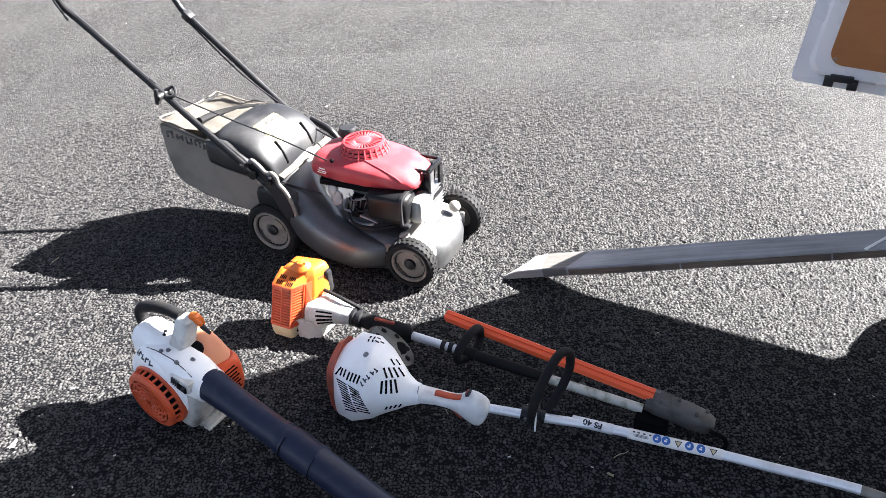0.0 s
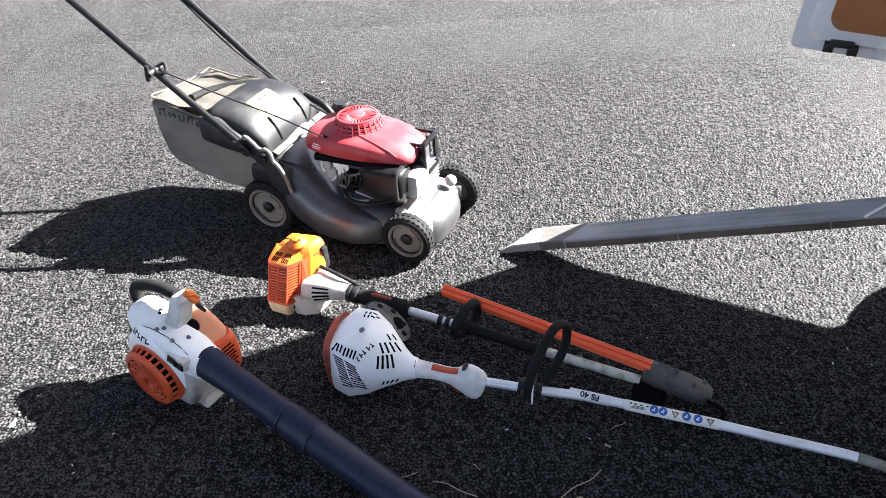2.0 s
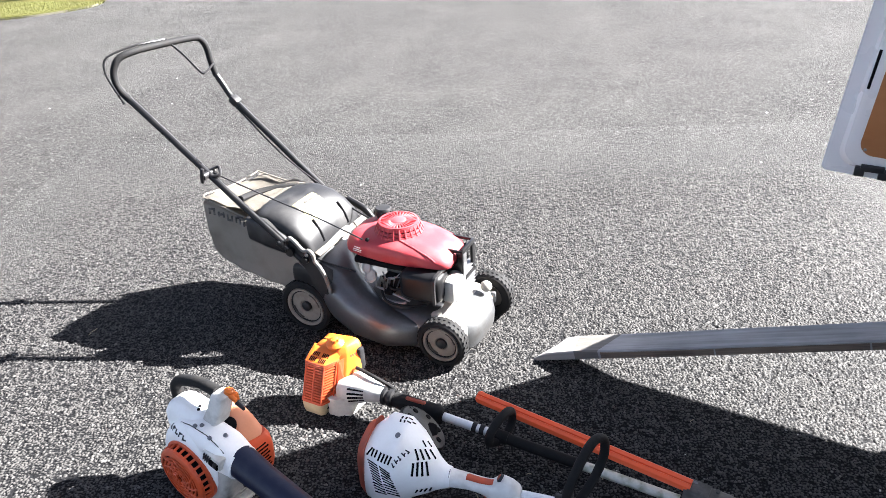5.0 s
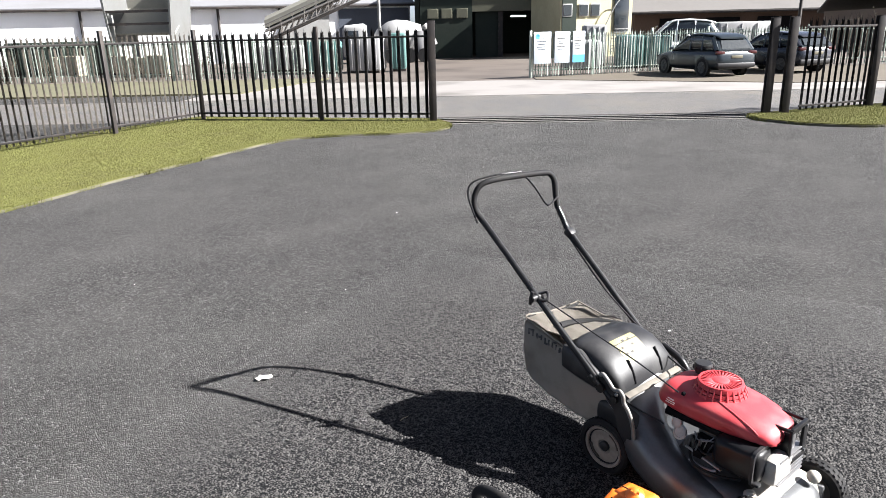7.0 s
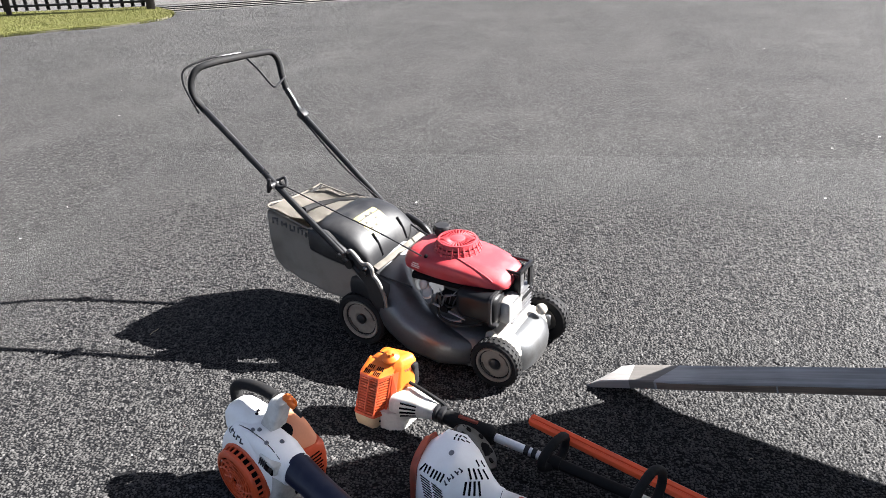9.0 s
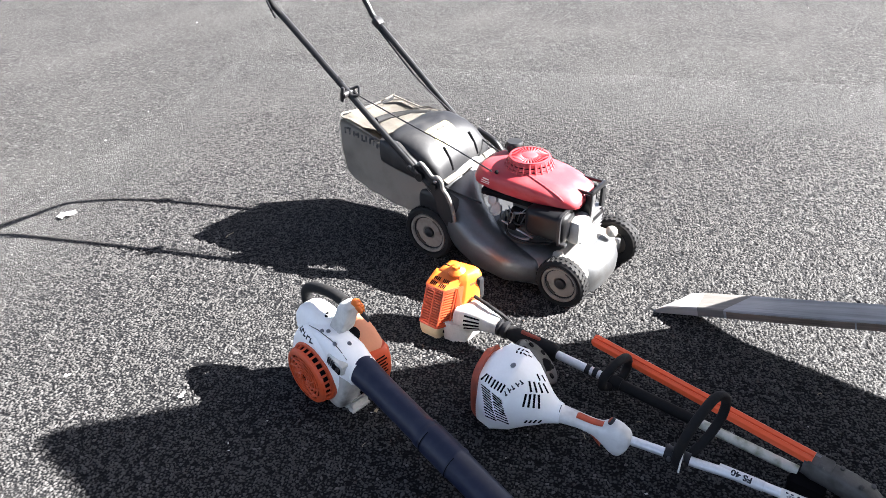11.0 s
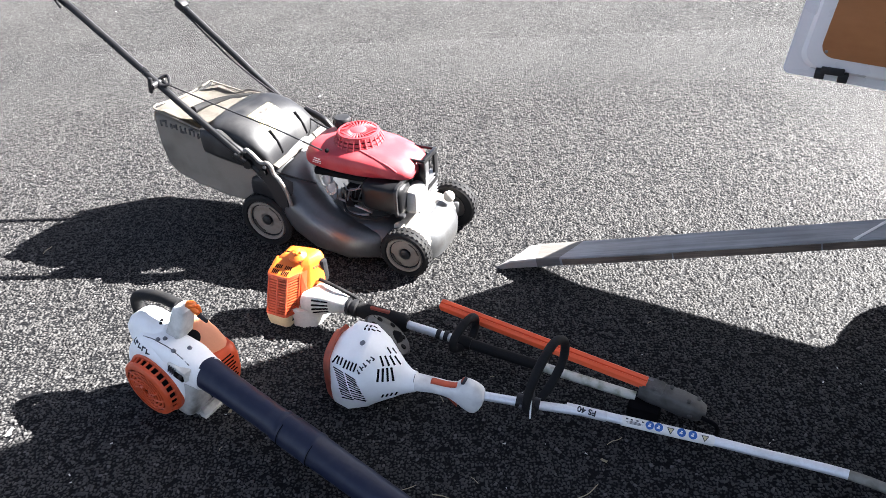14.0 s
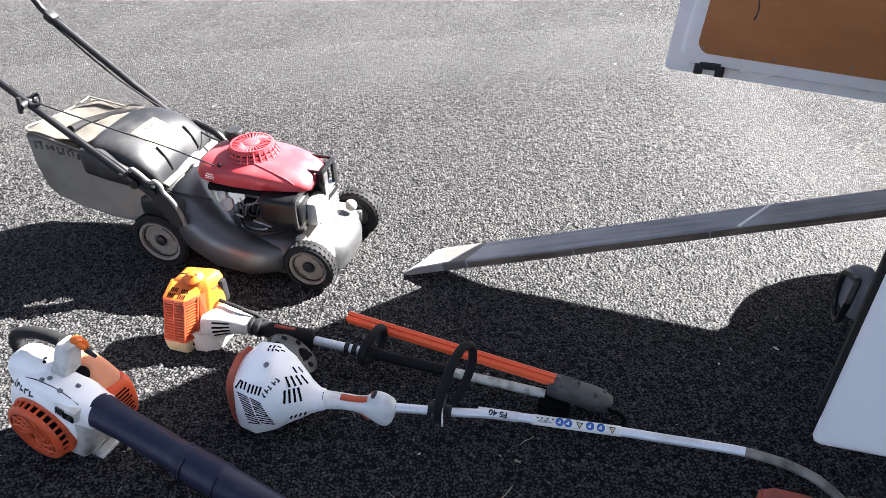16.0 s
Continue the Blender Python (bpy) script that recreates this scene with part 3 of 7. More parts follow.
# ---- fences ----
def pale_mesh(h=1.68, w=0.06, d=0.009):
    """A W-section palisade pale with a three-pointed head."""
    bm = bmesh.new()
    front = [(-w / 2, 0), (-w / 6, d), (0, d * 0.55), (w / 6, d), (w / 2, 0)]
    lo, hi = [], []
    heads = (-0.06, -0.1, 0.0, -0.1, -0.06)
    for (x, y), dz in zip(front, heads):
        lo.append(bm.verts.new((x, y, 0.0)))
        hi.append(bm.verts.new((x * (1.0 if dz == 0 else 1.15), y, h + dz)))
    for i in range(4):
        bm.faces.new((lo[i], lo[i + 1], hi[i + 1], hi[i]))
    bmesh.ops.solidify(bm, geom=bm.faces[:], thickness=0.004)
    return bm


PALE = bpy.data.meshes.new("pale")
_b = pale_mesh()
_b.to_mesh(PALE)
_b.free()
PALE.materials.append(FENCE_SUNLIT)
DEEP_PALE = bpy.data.meshes.new("pale")
_b = pale_mesh(d=0.022)
_b.to_mesh(DEEP_PALE)
_b.free()
DEEP_PALE.materials.append(FENCE_SHADED)
SLIM_PALE = bpy.data.meshes.new("pale")
_b = pale_mesh(w=0.036)
_b.to_mesh(SLIM_PALE)
_b.free()
SLIM_PALE.materials.append(FENCE_SUNLIT)
GPALE = bpy.data.meshes.new("pale")
_b = pale_mesh(1.5, 0.048)
_b.to_mesh(GPALE)
_b.free()
GPALE.materials.append(GREEN_FENCE)


def fence_run(name, a, b, label, spacing=0.165, z=0.05, pale=PALE, mat=FENCE_SUNLIT, height=1.68, posts=(0.0, 1.0), post_h=1.78, post_size=(0.075, 0.06), group="yard fence"):
    """A straight run of palisade from a to b: posts, two rails and single pales."""
    a, b = Vector((*a, 0)), Vector((*b, 0))
    d = b - a
    L = d.length
    side = 1 if mat is GREEN_FENCE else -1  # the yard stands on the rails' side
    run = thing(name, Matrix.Translation(a) @ Matrix.Rotation(math.atan2(d.y, d.x), 4, "Z"), label, "fence", group)
    for h in (0.16 if mat is GREEN_FENCE else 0.065, 0.9):
        part("rail", block(bmesh.new(), (L / 2, side * 0.035, z + h * height), (L, 0.03, 0.036), 0.004), mat, run)
    for f in posts:
        part("post", block(bmesh.new(), (f * L, side * 0.075, post_h / 2), (post_size[0], post_size[1], post_h), 0.006), mat if mat is GREEN_FENCE else POST, run)
    k = int(L / spacing)
    for i in range(k):
        o = new("pale", pale)
        o.parent = run
        o.matrix_basis = pose((i + 0.5) * L / k, 0.0, z + 0.03, 0, random.uniform(-0.5, 0.5), 180)
    return run


FL = "dark palisade fence run, rust-stained, on steel posts"
fence_run("palisade_fence", (-10.7, 2.0), (-10.88, 5.6), FL, 0.11, pale=SLIM_PALE, mat=FENCE_SHADED)
fence_run("palisade_fence", (-10.88, 5.6), (-10.94, 8.37), FL, 0.11, pale=SLIM_PALE, mat=FENCE_SHADED, posts=(1.0,))
fence_run("palisade_fence", (-10.94, 8.37), (-10.99, 10.54), FL, 0.11, pale=SLIM_PALE, mat=FENCE_SHADED, posts=(1.0,))
fence_run("palisade_fence", (-10.99, 10.54), (-6.25, 11.68), "dark palisade fence run ending at the gate post", posts=(0.55,), pale=DEEP_PALE, mat=FENCE_SHADED)
fence_run("palisade_fence", (-0.05, 14.6), (1.12, 16.0), "short dark palisade panel between pairs of posts", posts=(), pale=DEEP_PALE, mat=FENCE_SHADED)
fence_run("palisade_fence", (1.85, 16.45), (3.55, 17.6), FL, posts=(0.0, 1.0), pale=DEEP_PALE, mat=FENCE_SHADED)
fence_run("palisade_fence", (3.55, 17.6), (5.35, 18.9), FL, posts=(1.0,), pale=DEEP_PALE, mat=FENCE_SHADED)
fence_run("palisade_fence", (5.35, 18.9), (7.3, 20.05), FL, posts=(1.0,), pale=DEEP_PALE, mat=FENCE_SHADED)
fence_run("palisade_fence", (7.3, 20.05), (11.5, 22.6), FL, posts=(1.0,), pale=DEEP_PALE, mat=FENCE_SHADED)


def gate_post(x, y, h, turn, size=0.13):
    """A rolled steel section: two flanges and a web."""
    g = thing("gate_post", pose(x, y, 0, 0, 0, turn), "weathered dark steel gate post set in the verge", "gate post", "gate posts")
    for s in (-1, 1):
        part("flange", box((0, s * size * 0.46, h / 2), (size, 0.012, h), 0.002), POST, g)
    part("web", box((0, 0, h / 2), (0.012, size * 0.9, h), 0.002), POST, g)
    part("cap_plate", box((0, 0, h + 0.005), (size * 1.04, size * 1.04, 0.01), 0.002), POST, g)


gate_post(-6.2, 11.66, 1.83, 24, 0.135)
for x, y, h in ((-0.57, 14.38, 1.74), (-0.26, 14.44, 1.74), (1.22, 16.13, 1.74), (1.55, 16.05, 1.74)):
    gate_post(x, y, h, 24, 0.13)

# fences across the road
fence_run("works_fence", tuple(RN(1.9, 24.9).xy), tuple(RN(9.0, 28.2).xy), "pale green palisade fence round the works", 0.115, 0.03, GPALE, GREEN_FENCE, 1.5, (0.0, 0.33, 0.66, 1.0), 1.6, group="works fence")
fence_run("works_fence", tuple(RN(9.0, 28.2).xy), tuple(RN(17.0, 29.2).xy), "pale green palisade fence behind parked cars", 0.125, 0.03, GPALE, GREEN_FENCE, 1.5, (0.5, 1.0), 1.6, group="works fence")
fence_run("works_fence", tuple(RN(-24, 27.2).xy), tuple(RN(-15, 27.2).xy), "pale green palisade fence on the dry bank", 0.13, 0.05, GPALE, GREEN_FENCE, 1.5, (0.0, 0.5, 1.0), 1.6, group="works fence")
fence_run("works_fence", tuple(RN(-15, 27.2).xy), tuple(RN(-5.2, 26.9).xy), "pale green palisade fence on the dry bank", 0.13, 0.05, GPALE, GREEN_FENCE, 1.5, (0.33, 0.66, 1.0), 1.6, group="works fence")

# works signs on the fence
for r, w, mats in ((2.28, 0.68, (SIGN_WHITE, INK, None)), (3.0, 0.62, (SIGN_WHITE, FADED_INK, None)), (3.62, 0.5, (SIGN_WHITE, FADED_INK, SIGN_BLUE))):
    s = thing("sign_board", far_pose(r, 24.82 + 0.465 * (r - 1.9), 0, 25), "pale works sign board with faint unreadable print on the fence", "sign", "works signs")
    part("board", box((0, 0, 1.02), (w, 0.02, 1.06), 0.004), mats[0], s)
    if mats[2]:
        part("band", box((0, -0.0125, 0.62), (w, 0.004, 0.26)), mats[2], s, "blue lower band")
    bm = bmesh.new()
    for i in range(5):
        block(bm, (-0.05, -0.012, 1.32 - i * 0.09), (w * random.uniform(0.3, 0.6), 0.003, 0.025))
    part("print", bm, mats[1], s)
    if r < 2.5:
        part("emblem", lathe(bmesh.new(), [(0.085, 0), (0.085, 0.004), (0.05, 0.004), (0.05, 0)], (-0.2, -0.011, 1.4), (0, -1, 0), 20), SIGN_BLUE, s, "dark round emblem")


# ---- parked cars ----
def car(m, paint, label, length=4.5, width=1.84, height=1.66):
    c = thing("parked_car", m, label, "car", "parked cars")
    L, W, H = length, width / 2, height
    # sections of x, floor, top, half width: front at +x
    lower = [(-L / 2, 0.42, 0.86, 0.8), (-L / 2 + 0.08, 0.3, 0.98, 0.93), (-L * 0.36, 0.24, 1.02, 1.0), (-L * 0.1, 0.22, 1.0, 1.0), (L * 0.16, 0.22, 0.99, 1.0),
             (L * 0.24, 0.23, 0.97, 0.99), (L * 0.38, 0.26, 0.88, 0.96), (L / 2 - 0.1, 0.3, 0.74, 0.86), (L / 2, 0.38, 0.6, 0.7)]
    part("body", body(along_x([(x, 0, (a + b) / 2, W * w, (b - a) / 2, 5) for x, a, b, w in lower], 36)), paint, c)
    cabin = [(-L * 0.485, 0.96, 1.03, 0.82), (-L * 0.46, 0.95, H * 0.7, 0.79), (-L * 0.41, 0.95, H * 0.86, 0.77), (-L * 0.33, 0.95, H * 0.95, 0.76), (-L * 0.17, 0.95, H * 0.985, 0.77), (-L * 0.04, 0.95, H * 0.97, 0.76), (L * 0.05, 0.95, H * 0.88, 0.78), (L * 0.22, 0.93, 0.99, 0.84)]
    cab = body(along_x([(x, 0, (a + b) / 2, W * w * 1.06, (b - a) / 2, 4) for x, a, b, w in cabin], 36))
    tree = tree_of(cab)
    part("cabin_glass", cab, GLASS, c)
    part("roof", body(along_x([(-L * 0.425, 0, H * 0.875, W * 0.6, 0.025, 4), (-L * 0.405, 0, H * 0.905, W * 0.68, 0.035, 4), (-L * 0.33, 0, H * 0.945, W * 0.72, 0.045, 4), (-L * 0.17, 0, H * 0.975, W * 0.75, 0.05, 4), (-L * 0.04, 0, H * 0.96, W * 0.74, 0.048, 4), (L * 0.03, 0, H * 0.905, W * 0.7, 0.03, 4)], 24)), paint, c)
    for s in (-1, 1):
        for x0, x1, z1, r in ((-L * 0.46, -L * 0.36, 0.88, 0.1), (-L * 0.235, -L * 0.22, 0.96, 0.035), (-L * 0.05, -L * 0.06, 0.97, 0.035), (L * 0.2, L * 0.0, 0.95, 0.045)):
            part("pillar", rod(bmesh.new(), (x0, s * W * 0.84, 0.98), (x1, s * W * 0.74, H * z1), r, n=8), paint, c)
    for s in (-1, 1):
        for x0, x1, z1 in ((-L * 0.38, -L * 0.25, 1.4), (-L * 0.235, -L * 0.06, 1.5), (-L * 0.045, L * 0.12, 1.42)):
            pts = []
            for x, z in ((x0, 1.04), (x1, 1.04), (x1 - (0.04 if x1 < L * 0.1 else 0.28), z1), (x0 + 0.05, z1)):
                hit = tree.ray_cast(Vector((x, s * 3, z)), Vector((0, -s, 0)))[0]
                pts.append((hit if hit else Vector((x, s * W * 0.72, z))) + Vector((0, s * 0.022, 0)))
            bm = bmesh.new()
            loft(bm, [pts, [p - Vector((0, s * 0.05, 0)) for p in pts]])
            part("side_window", bm, GLASS, c)
        part("tail_lamp", box((-L / 2 + 0.1, s * W * 0.78, 0.92), (0.16, 0.36, 0.12), 0.03), TAIL, c)
        part("head_lamp", box((L / 2 - 0.16, s * W * 0.66, 0.72), (0.2, 0.36, 0.1), 0.03), GLASS, c)
        part("mirror", box((L * 0.17, s * (W + 0.07), 1.06), (0.1, 0.16, 0.12), 0.03), paint, c)
    for x0, x1, z0, z1 in ((-L * 0.475, -L * 0.42, 1.06, H * 0.83), (L * 0.2, L * 0.115, 1.06, H * 0.86)):
        s = -1 if x0 < 0 else 1
        pts = [Vector((x0 + s * 0.03, -W * 0.7, z0)), Vector((x0 + s * 0.03, W * 0.7, z0)), Vector((x1 + s * 0.03, W * 0.6, z1)), Vector((x1 + s * 0.03, -W * 0.6, z1))]
        part("rear_window" if s < 0 else "windscreen", body([pts, [p - Vector((s * 0.02, 0, 0)) for p in pts]]), GLASS, c)
    part("number_plate", box((-L / 2 - 0.005, 0, 0.76), (0.02, 0.5, 0.11), 0.005), PLATE, c)
    part("rear_bumper", box((-L / 2 + 0.1, 0, 0.45), (0.25, W * 1.86, 0.2), 0.06), BLACK, c)
    for x in (-L * 0.3, L * 0.3):
        for s in (-1, 1):
            w = part("wheel", turned([(0.2, -0.11), (0.33, -0.11), (0.35, -0.08), (0.35, 0.08), (0.33, 0.11), (0.2, 0.11)], (x, s * (W - 0.1), 0.35), (0, s, 0), 28), RUBBER, c)
            bm = turned([(0.05, 0.115), (0.06, 0.125)], (x, s * (W - 0.1), 0.35), (0, s, 0), 12)
            for i in range(5):
                a = i * math.tau / 5
                rod(bm, (x, s * (W + 0.012), 0.35), (x + 0.21 * math.cos(a), s * (W + 0.012), 0.35 + 0.21 * math.sin(a)), 0.022, 0.035, 8)
            lathe(bm, [(0.2, 0.1), (0.23, 0.1), (0.23, 0.118), (0.2, 0.118)], (x, s * (W - 0.1), 0.35), (0, s, 0), 24)
            part("rim", bm, ALLOY, w)
            part("arch", turned([(0.36, -0.02), (0.41, -0.02), (0.41, 0.0), (0.36, 0.0)], (x, s * (W + 0.003), 0.36), (0, s, 0), 28), BLACK, c)
    return c


car(far_pose(7.8, 25.1, 0.02, 107) @ Matrix.Scale(0.83, 4), CAR_GREY, "grey parked sport-utility car on the soil bank")
car(far_pose(10.6, 26.0, 0.02, 112) @ Matrix.Scale(0.87, 4), CAR_NAVY, "dark blue parked estate car beside another car", 4.4, 1.8, 1.56)
car(far_pose(19.6, 30.5, 0.0, 168) @ Matrix.Scale(0.85, 4), CAR_WHITE, "white parked hatchback seen through the fence", 4.2, 1.78, 1.5)
car(far_pose(24.6, 31.5, 0.0, 172) @ Matrix.Scale(0.85, 4), CAR_NAVY, "dark parked car seen through the fence", 4.3, 1.78, 1.45)
car(far_pose(29.6, 32.5, 0.0, 176) @ Matrix.Scale(0.85, 4), CAR_WHITE, "white parked car far along the fence", 4.4, 1.8, 1.6)

car(far_pose(8.9, 33.5, 0.0, 170), CAR_WHITE, "white works van parked behind the green fence", 4.6, 1.9, 1.95)


# ---- works buildings ----
def house(name, r0, r1, n0, n1, h, mat, label, roof_mat=ROOF_GREY, rise=1.6, over=0.3):
    """A shed with sheet walls and a pitched roof whose eave runs along the road."""
    b = thing(name, FAR.copy(), label, "building", kind="")
    part("wall", box(((r0 + r1) / 2, (n0 + n1) / 2, h / 2), (r1 - r0, n1 - n0, h)), mat, b, smooth=0)
    mid = (n0 + n1) / 2
    prof = [(n0 - over, h - 0.1), (mid, h + rise), (n1 + over, h - 0.1), (n1 + over, h + 0.06), (mid, h + rise + 0.16), (n0 - over, h + 0.06)]
    part("roof", body([[Vector((r, n, z)) for n, z in prof] for r in (r0 - 0.3, r1 + 0.3)]), roof_mat, b, smooth=0)
    part("gutter", box(((r0 + r1) / 2, n0 - over - 0.06, h - 0.08), (r1 - r0 + 0.6, 0.14, 0.14), 0.03), POST, b)
    return b


wh = house("warehouse", -48, -4.2, 48, 66, 3.45, WHITE_WALL, "long white sheet-clad warehouse with a grey roof")
TURN_AT = Matrix.Translation((-4.2, 48, 0))
wh.matrix_basis = FAR @ TURN_AT @ Matrix.Rotation(radians(13), 4, "Z") @ TURN_AT.inverted()
for r in (-34, -24.5, -16.4, -12.6):
    part("downpipe", rod(bmesh.new(), (r, 47.9, 0), (r, 47.9, 3.4), 0.08, n=8), POST, wh)
part("end_cladding", box((-6.6, 47.94, 1.6), (4.6, 0.06, 3.2)), SLATE, wh, "dark slate-blue cladding", smooth=0)
bm = box((-11.0, 47.95, 1.7), (3.0, 0.06, 3.4))
part("sheet_door", bm, PLANT, wh, smooth=0)

def concrete_block(x, y, w, h, turn):
    """A cast block with chamfered edges and two lifting pockets."""
    g = thing("concrete_block", pose(x, y, 0.04, 0, 0, turn), "sunlit cream concrete block on the dry bank", "concrete block", "blocks on the bank")
    b = part("body", box((0, 0, h / 2), (w, 0.6, h), 0.04), CREAM_BLOCK, g)
    for s in (-1, 1):
        part("pocket", box((s * w * 0.28, -0.3, 0.1), (0.16, 0.02, 0.1), 0.004), DARK, b)


CREAM_BLOCK = surface("cream concrete", (0.3, 0.27, 0.2), 0.9, dirt=(0.17, 0.15, 0.11), dirt_scale=2.5, dirt_amount=0.6, bump=0.3)
for x, y, w, h, turn in ((-32.0, 22.3, 1.2, 0.86, 2), (-30.6, 22.35, 1.2, 0.9, -1), (-27.4, 22.45, 1.0, 0.88, 3), (-26.3, 22.5, 1.0, 0.8, 0), (-25.15, 22.5, 1.1, 0.9, -2)):
    concrete_block(x, y, w, h, turn)

LINTEL = surface("grey-green panel", (0.1, 0.1, 0.075), 0.7, dirt=(0.07, 0.07, 0.055), dirt_scale=0.8, grain=8, bump=0, spec=0.1)
garage = thing("works_garage", FAR.copy(), "dark green works garage with a deep open bay", "building")
for r0, r1 in ((-3.4, -0.1), (3.8, 4.3)):
    part("wall", box(((r0 + r1) / 2, 46.2, 2.6), (r1 - r0, 0.4, 5.2)), OLIVE, garage, smooth=0)
part("lintel", box((1.85, 46.2, 4.0), (3.9, 0.4, 2.4)), LINTEL, garage, "pale panel over the bay", smooth=0)
part("bay_post", box((1.7, 46.35, 1.4), (0.3, 0.3, 2.8)), POST, garage, smooth=0)
part("bay_shutter", box((0.85, 46.5, 1.4), (1.5, 0.08, 2.8)), OLIVE, garage, smooth=0)
part("back_wall", box((0.45, 54, 2.6), (8.2, 0.3, 5.2)), OLIVE, garage, smooth=0)
for r in (-3.6, 4.4):
    part("side_wall", box((r, 50.2, 2.6), (0.3, 8.0, 5.2)), OLIVE, garage, smooth=0)
part("roof", box((0.45, 50.1, 5.3), (8.8, 8.8, 0.25)), ROOF_GREY, garage, smooth=0)
for r in (-2.6, -1.72, -0.75):
    w = part("window", box((r, 45.985, 2.72), (0.72, 0.04, 0.6), 0.01), LINTEL, garage)
    part("pane", box((r, 45.955, 2.72), (0.62, 0.02, 0.5)), LINTEL, w, "dim blinded pane")
part("strip_lamp", box((2.9, 47.4, 2.5), (0.95, 0.1, 0.08)), TUBE_LAMP, garage, "lit fluorescent strip lamp")

cab = thing("site_cabin", FAR @ Matrix.Translation((5.0, 42.0, 0)) @ Matrix.Rotation(radians(20), 4, "Z") @ Matrix.Translation((-5.0, -42.0, 0)), "cream two-storey site cabin with small windows", "cabin")
part("wall", box((7.3, 44.0, 2.4), (4.7, 4.0, 4.8)), CABIN, cab, smooth=0)
part("panel", box((5.5, 41.975, 2.4), (0.9, 0.04, 4.7)), OLIVE, cab, "dark end panel", smooth=0)
for r in (5.35, 6.4, 7.15):
    w = part("window", box((r, 41.94, 2.65), (0.62, 0.06, 0.7), 0.01), PLANT, cab)
    part("pane", box((r, 41.9, 2.65), (0.5, 0.03, 0.58)), GLASS, w)
part("door", box((8.9, 41.94, 2.4), (0.95, 0.06, 2.0), 0.01), GLASS, cab)
bm = bmesh.new()
for k in range(8):
    block(bm, (8.3 + 0.02 * k, 41.2, 0.3 + 0.18 * k), (0.9, 0.28, 0.04))
part("stair", bm, PLANT, cab)
bm = bmesh.new()
hose(bm, [(7.6, 41.7, 1.5), (8.1, 41.6, 2.6), (8.6, 41.6, 3.2), (9.4, 41.6, 3.3)], 0.03)
part("rail", bm, PLANT, cab)

shed = house("works_shed", 12.0, 60, 55, 75, 2.65, BRICK, "long brown brick shed under a pale grey sheet roof", surface("pale sheet roof", (0.084, 0.078, 0.073), 0.8, dirt=(0.06, 0.053, 0.048), dirt_scale=0.3, grain=5, bump=0), 3.2, 0.7)
for r in (15.2, 18.6, 22.4, 27.5, 33.0):
    part("bay", box((r, 54.97, 1.1), (2.5, 0.1, 2.2)), DARK, shed, "near-black panel standing in for a shaded open bay", smooth=0)
part("wall", box((9.6, 52, 3.5), (0.3, 9, 1.4)), PLANT, shed, smooth=0)

house("brick_house", 23.6, 34.0, 42.0, 50.0, 2.35, surface("pale brown brick", (0.14, 0.105, 0.085), 0.85, dirt=(0.09, 0.068, 0.055), dirt_scale=0.6, grain=10, vary=0.25, bump=0), "low brown brick house with a tiled pitched roof", surface("grey-brown roof tiles", (0.082, 0.074, 0.068), 0.85, dirt=(0.045, 0.037, 0.033), dirt_scale=0.5, grain=9, vary=0.3, bump=0), 2.6, 0.4)

# hopper and conveyor of the concrete plant
hop = thing("aggregate_hopper", FAR.copy(), "grey steel aggregate hopper on legs", "hopper")
HOPPER_SHADED = surface("hopper steel, shaded copy", (0.09, 0.092, 0.09), 0.6, dirt=(0.06, 0.052, 0.045), dirt_scale=0.8, grain=10, bump=0)
HOPPER = surface("pale hopper steel", (0.21, 0.205, 0.175), 0.6, dirt=(0.12, 0.105, 0.085), dirt_scale=0.8, grain=10, bump=0)
part("back_plate", box((-16.8, 38.2, 3.6), (3.3, 0.1, 3.6)), HOPPER, hop, smooth=0)
part("floor_plate", box((-16.8, 37.0, 2.5), (3.3, 2.4, 0.1), 0, Matrix.Rotation(radians(32), 4, "X")), HOPPER, hop, smooth=0)
for s, nm in ((-1, "side_plate"), (1, "side_plate")):
    part(nm, box((-16.8 + s * 1.7, 36.9, 3.4), (0.1, 2.6, 4.2), 0, Matrix.Rotation(radians(s * 5), 4, "Y")), HOPPER_SHADED, hop, smooth=0)
for x in (-18.3, -15.3):
    for y in (35.9, 38.3):
        part("leg", box((x, y, 1.4), (0.18, 0.18, 2.8)), PLANT, hop, smooth=0)
for z in (2.35, 2.95):
    part("cross_beam", box((-16.8, 35.7, z), (3.3, 0.12, 0.12)), POST, hop, smooth=0)
conv = thing("conveyor", FAR.copy(), "long pale inclined belt conveyor with a walkway rail", "conveyor")
a, b = Vector((-11.0, 38, 1.4)), Vector((-3.4, 38, 4.4))
for dy in (-0.4, 0.4):
    for dz in (0.0, 0.45):
        part("chord", rod(bmesh.new(), a + Vector((0, dy, dz)), b + Vector((0, dy, dz)), 0.06, n=6), PALE_CONCRETE, conv)
for i in range(22):
    p, q = a.lerp(b, i / 22), a.lerp(b, (i + 1) / 22)
    for dy in (-0.4, 0.4):
        part("lattice_bar", rod(bmesh.new(), p + Vector((0, dy, 0)), q + Vector((0, dy, 0.45)), 0.03, n=5), PALE_CONCRETE, conv)
part("belt", body([[p + Vector((0, dy, dz)) for dy, dz in ((-0.35, 0.5), (0.35, 0.5), (0.35, 0.56), (-0.35, 0.56))] for p in (a, b)]), PLANT, conv, smooth=0)
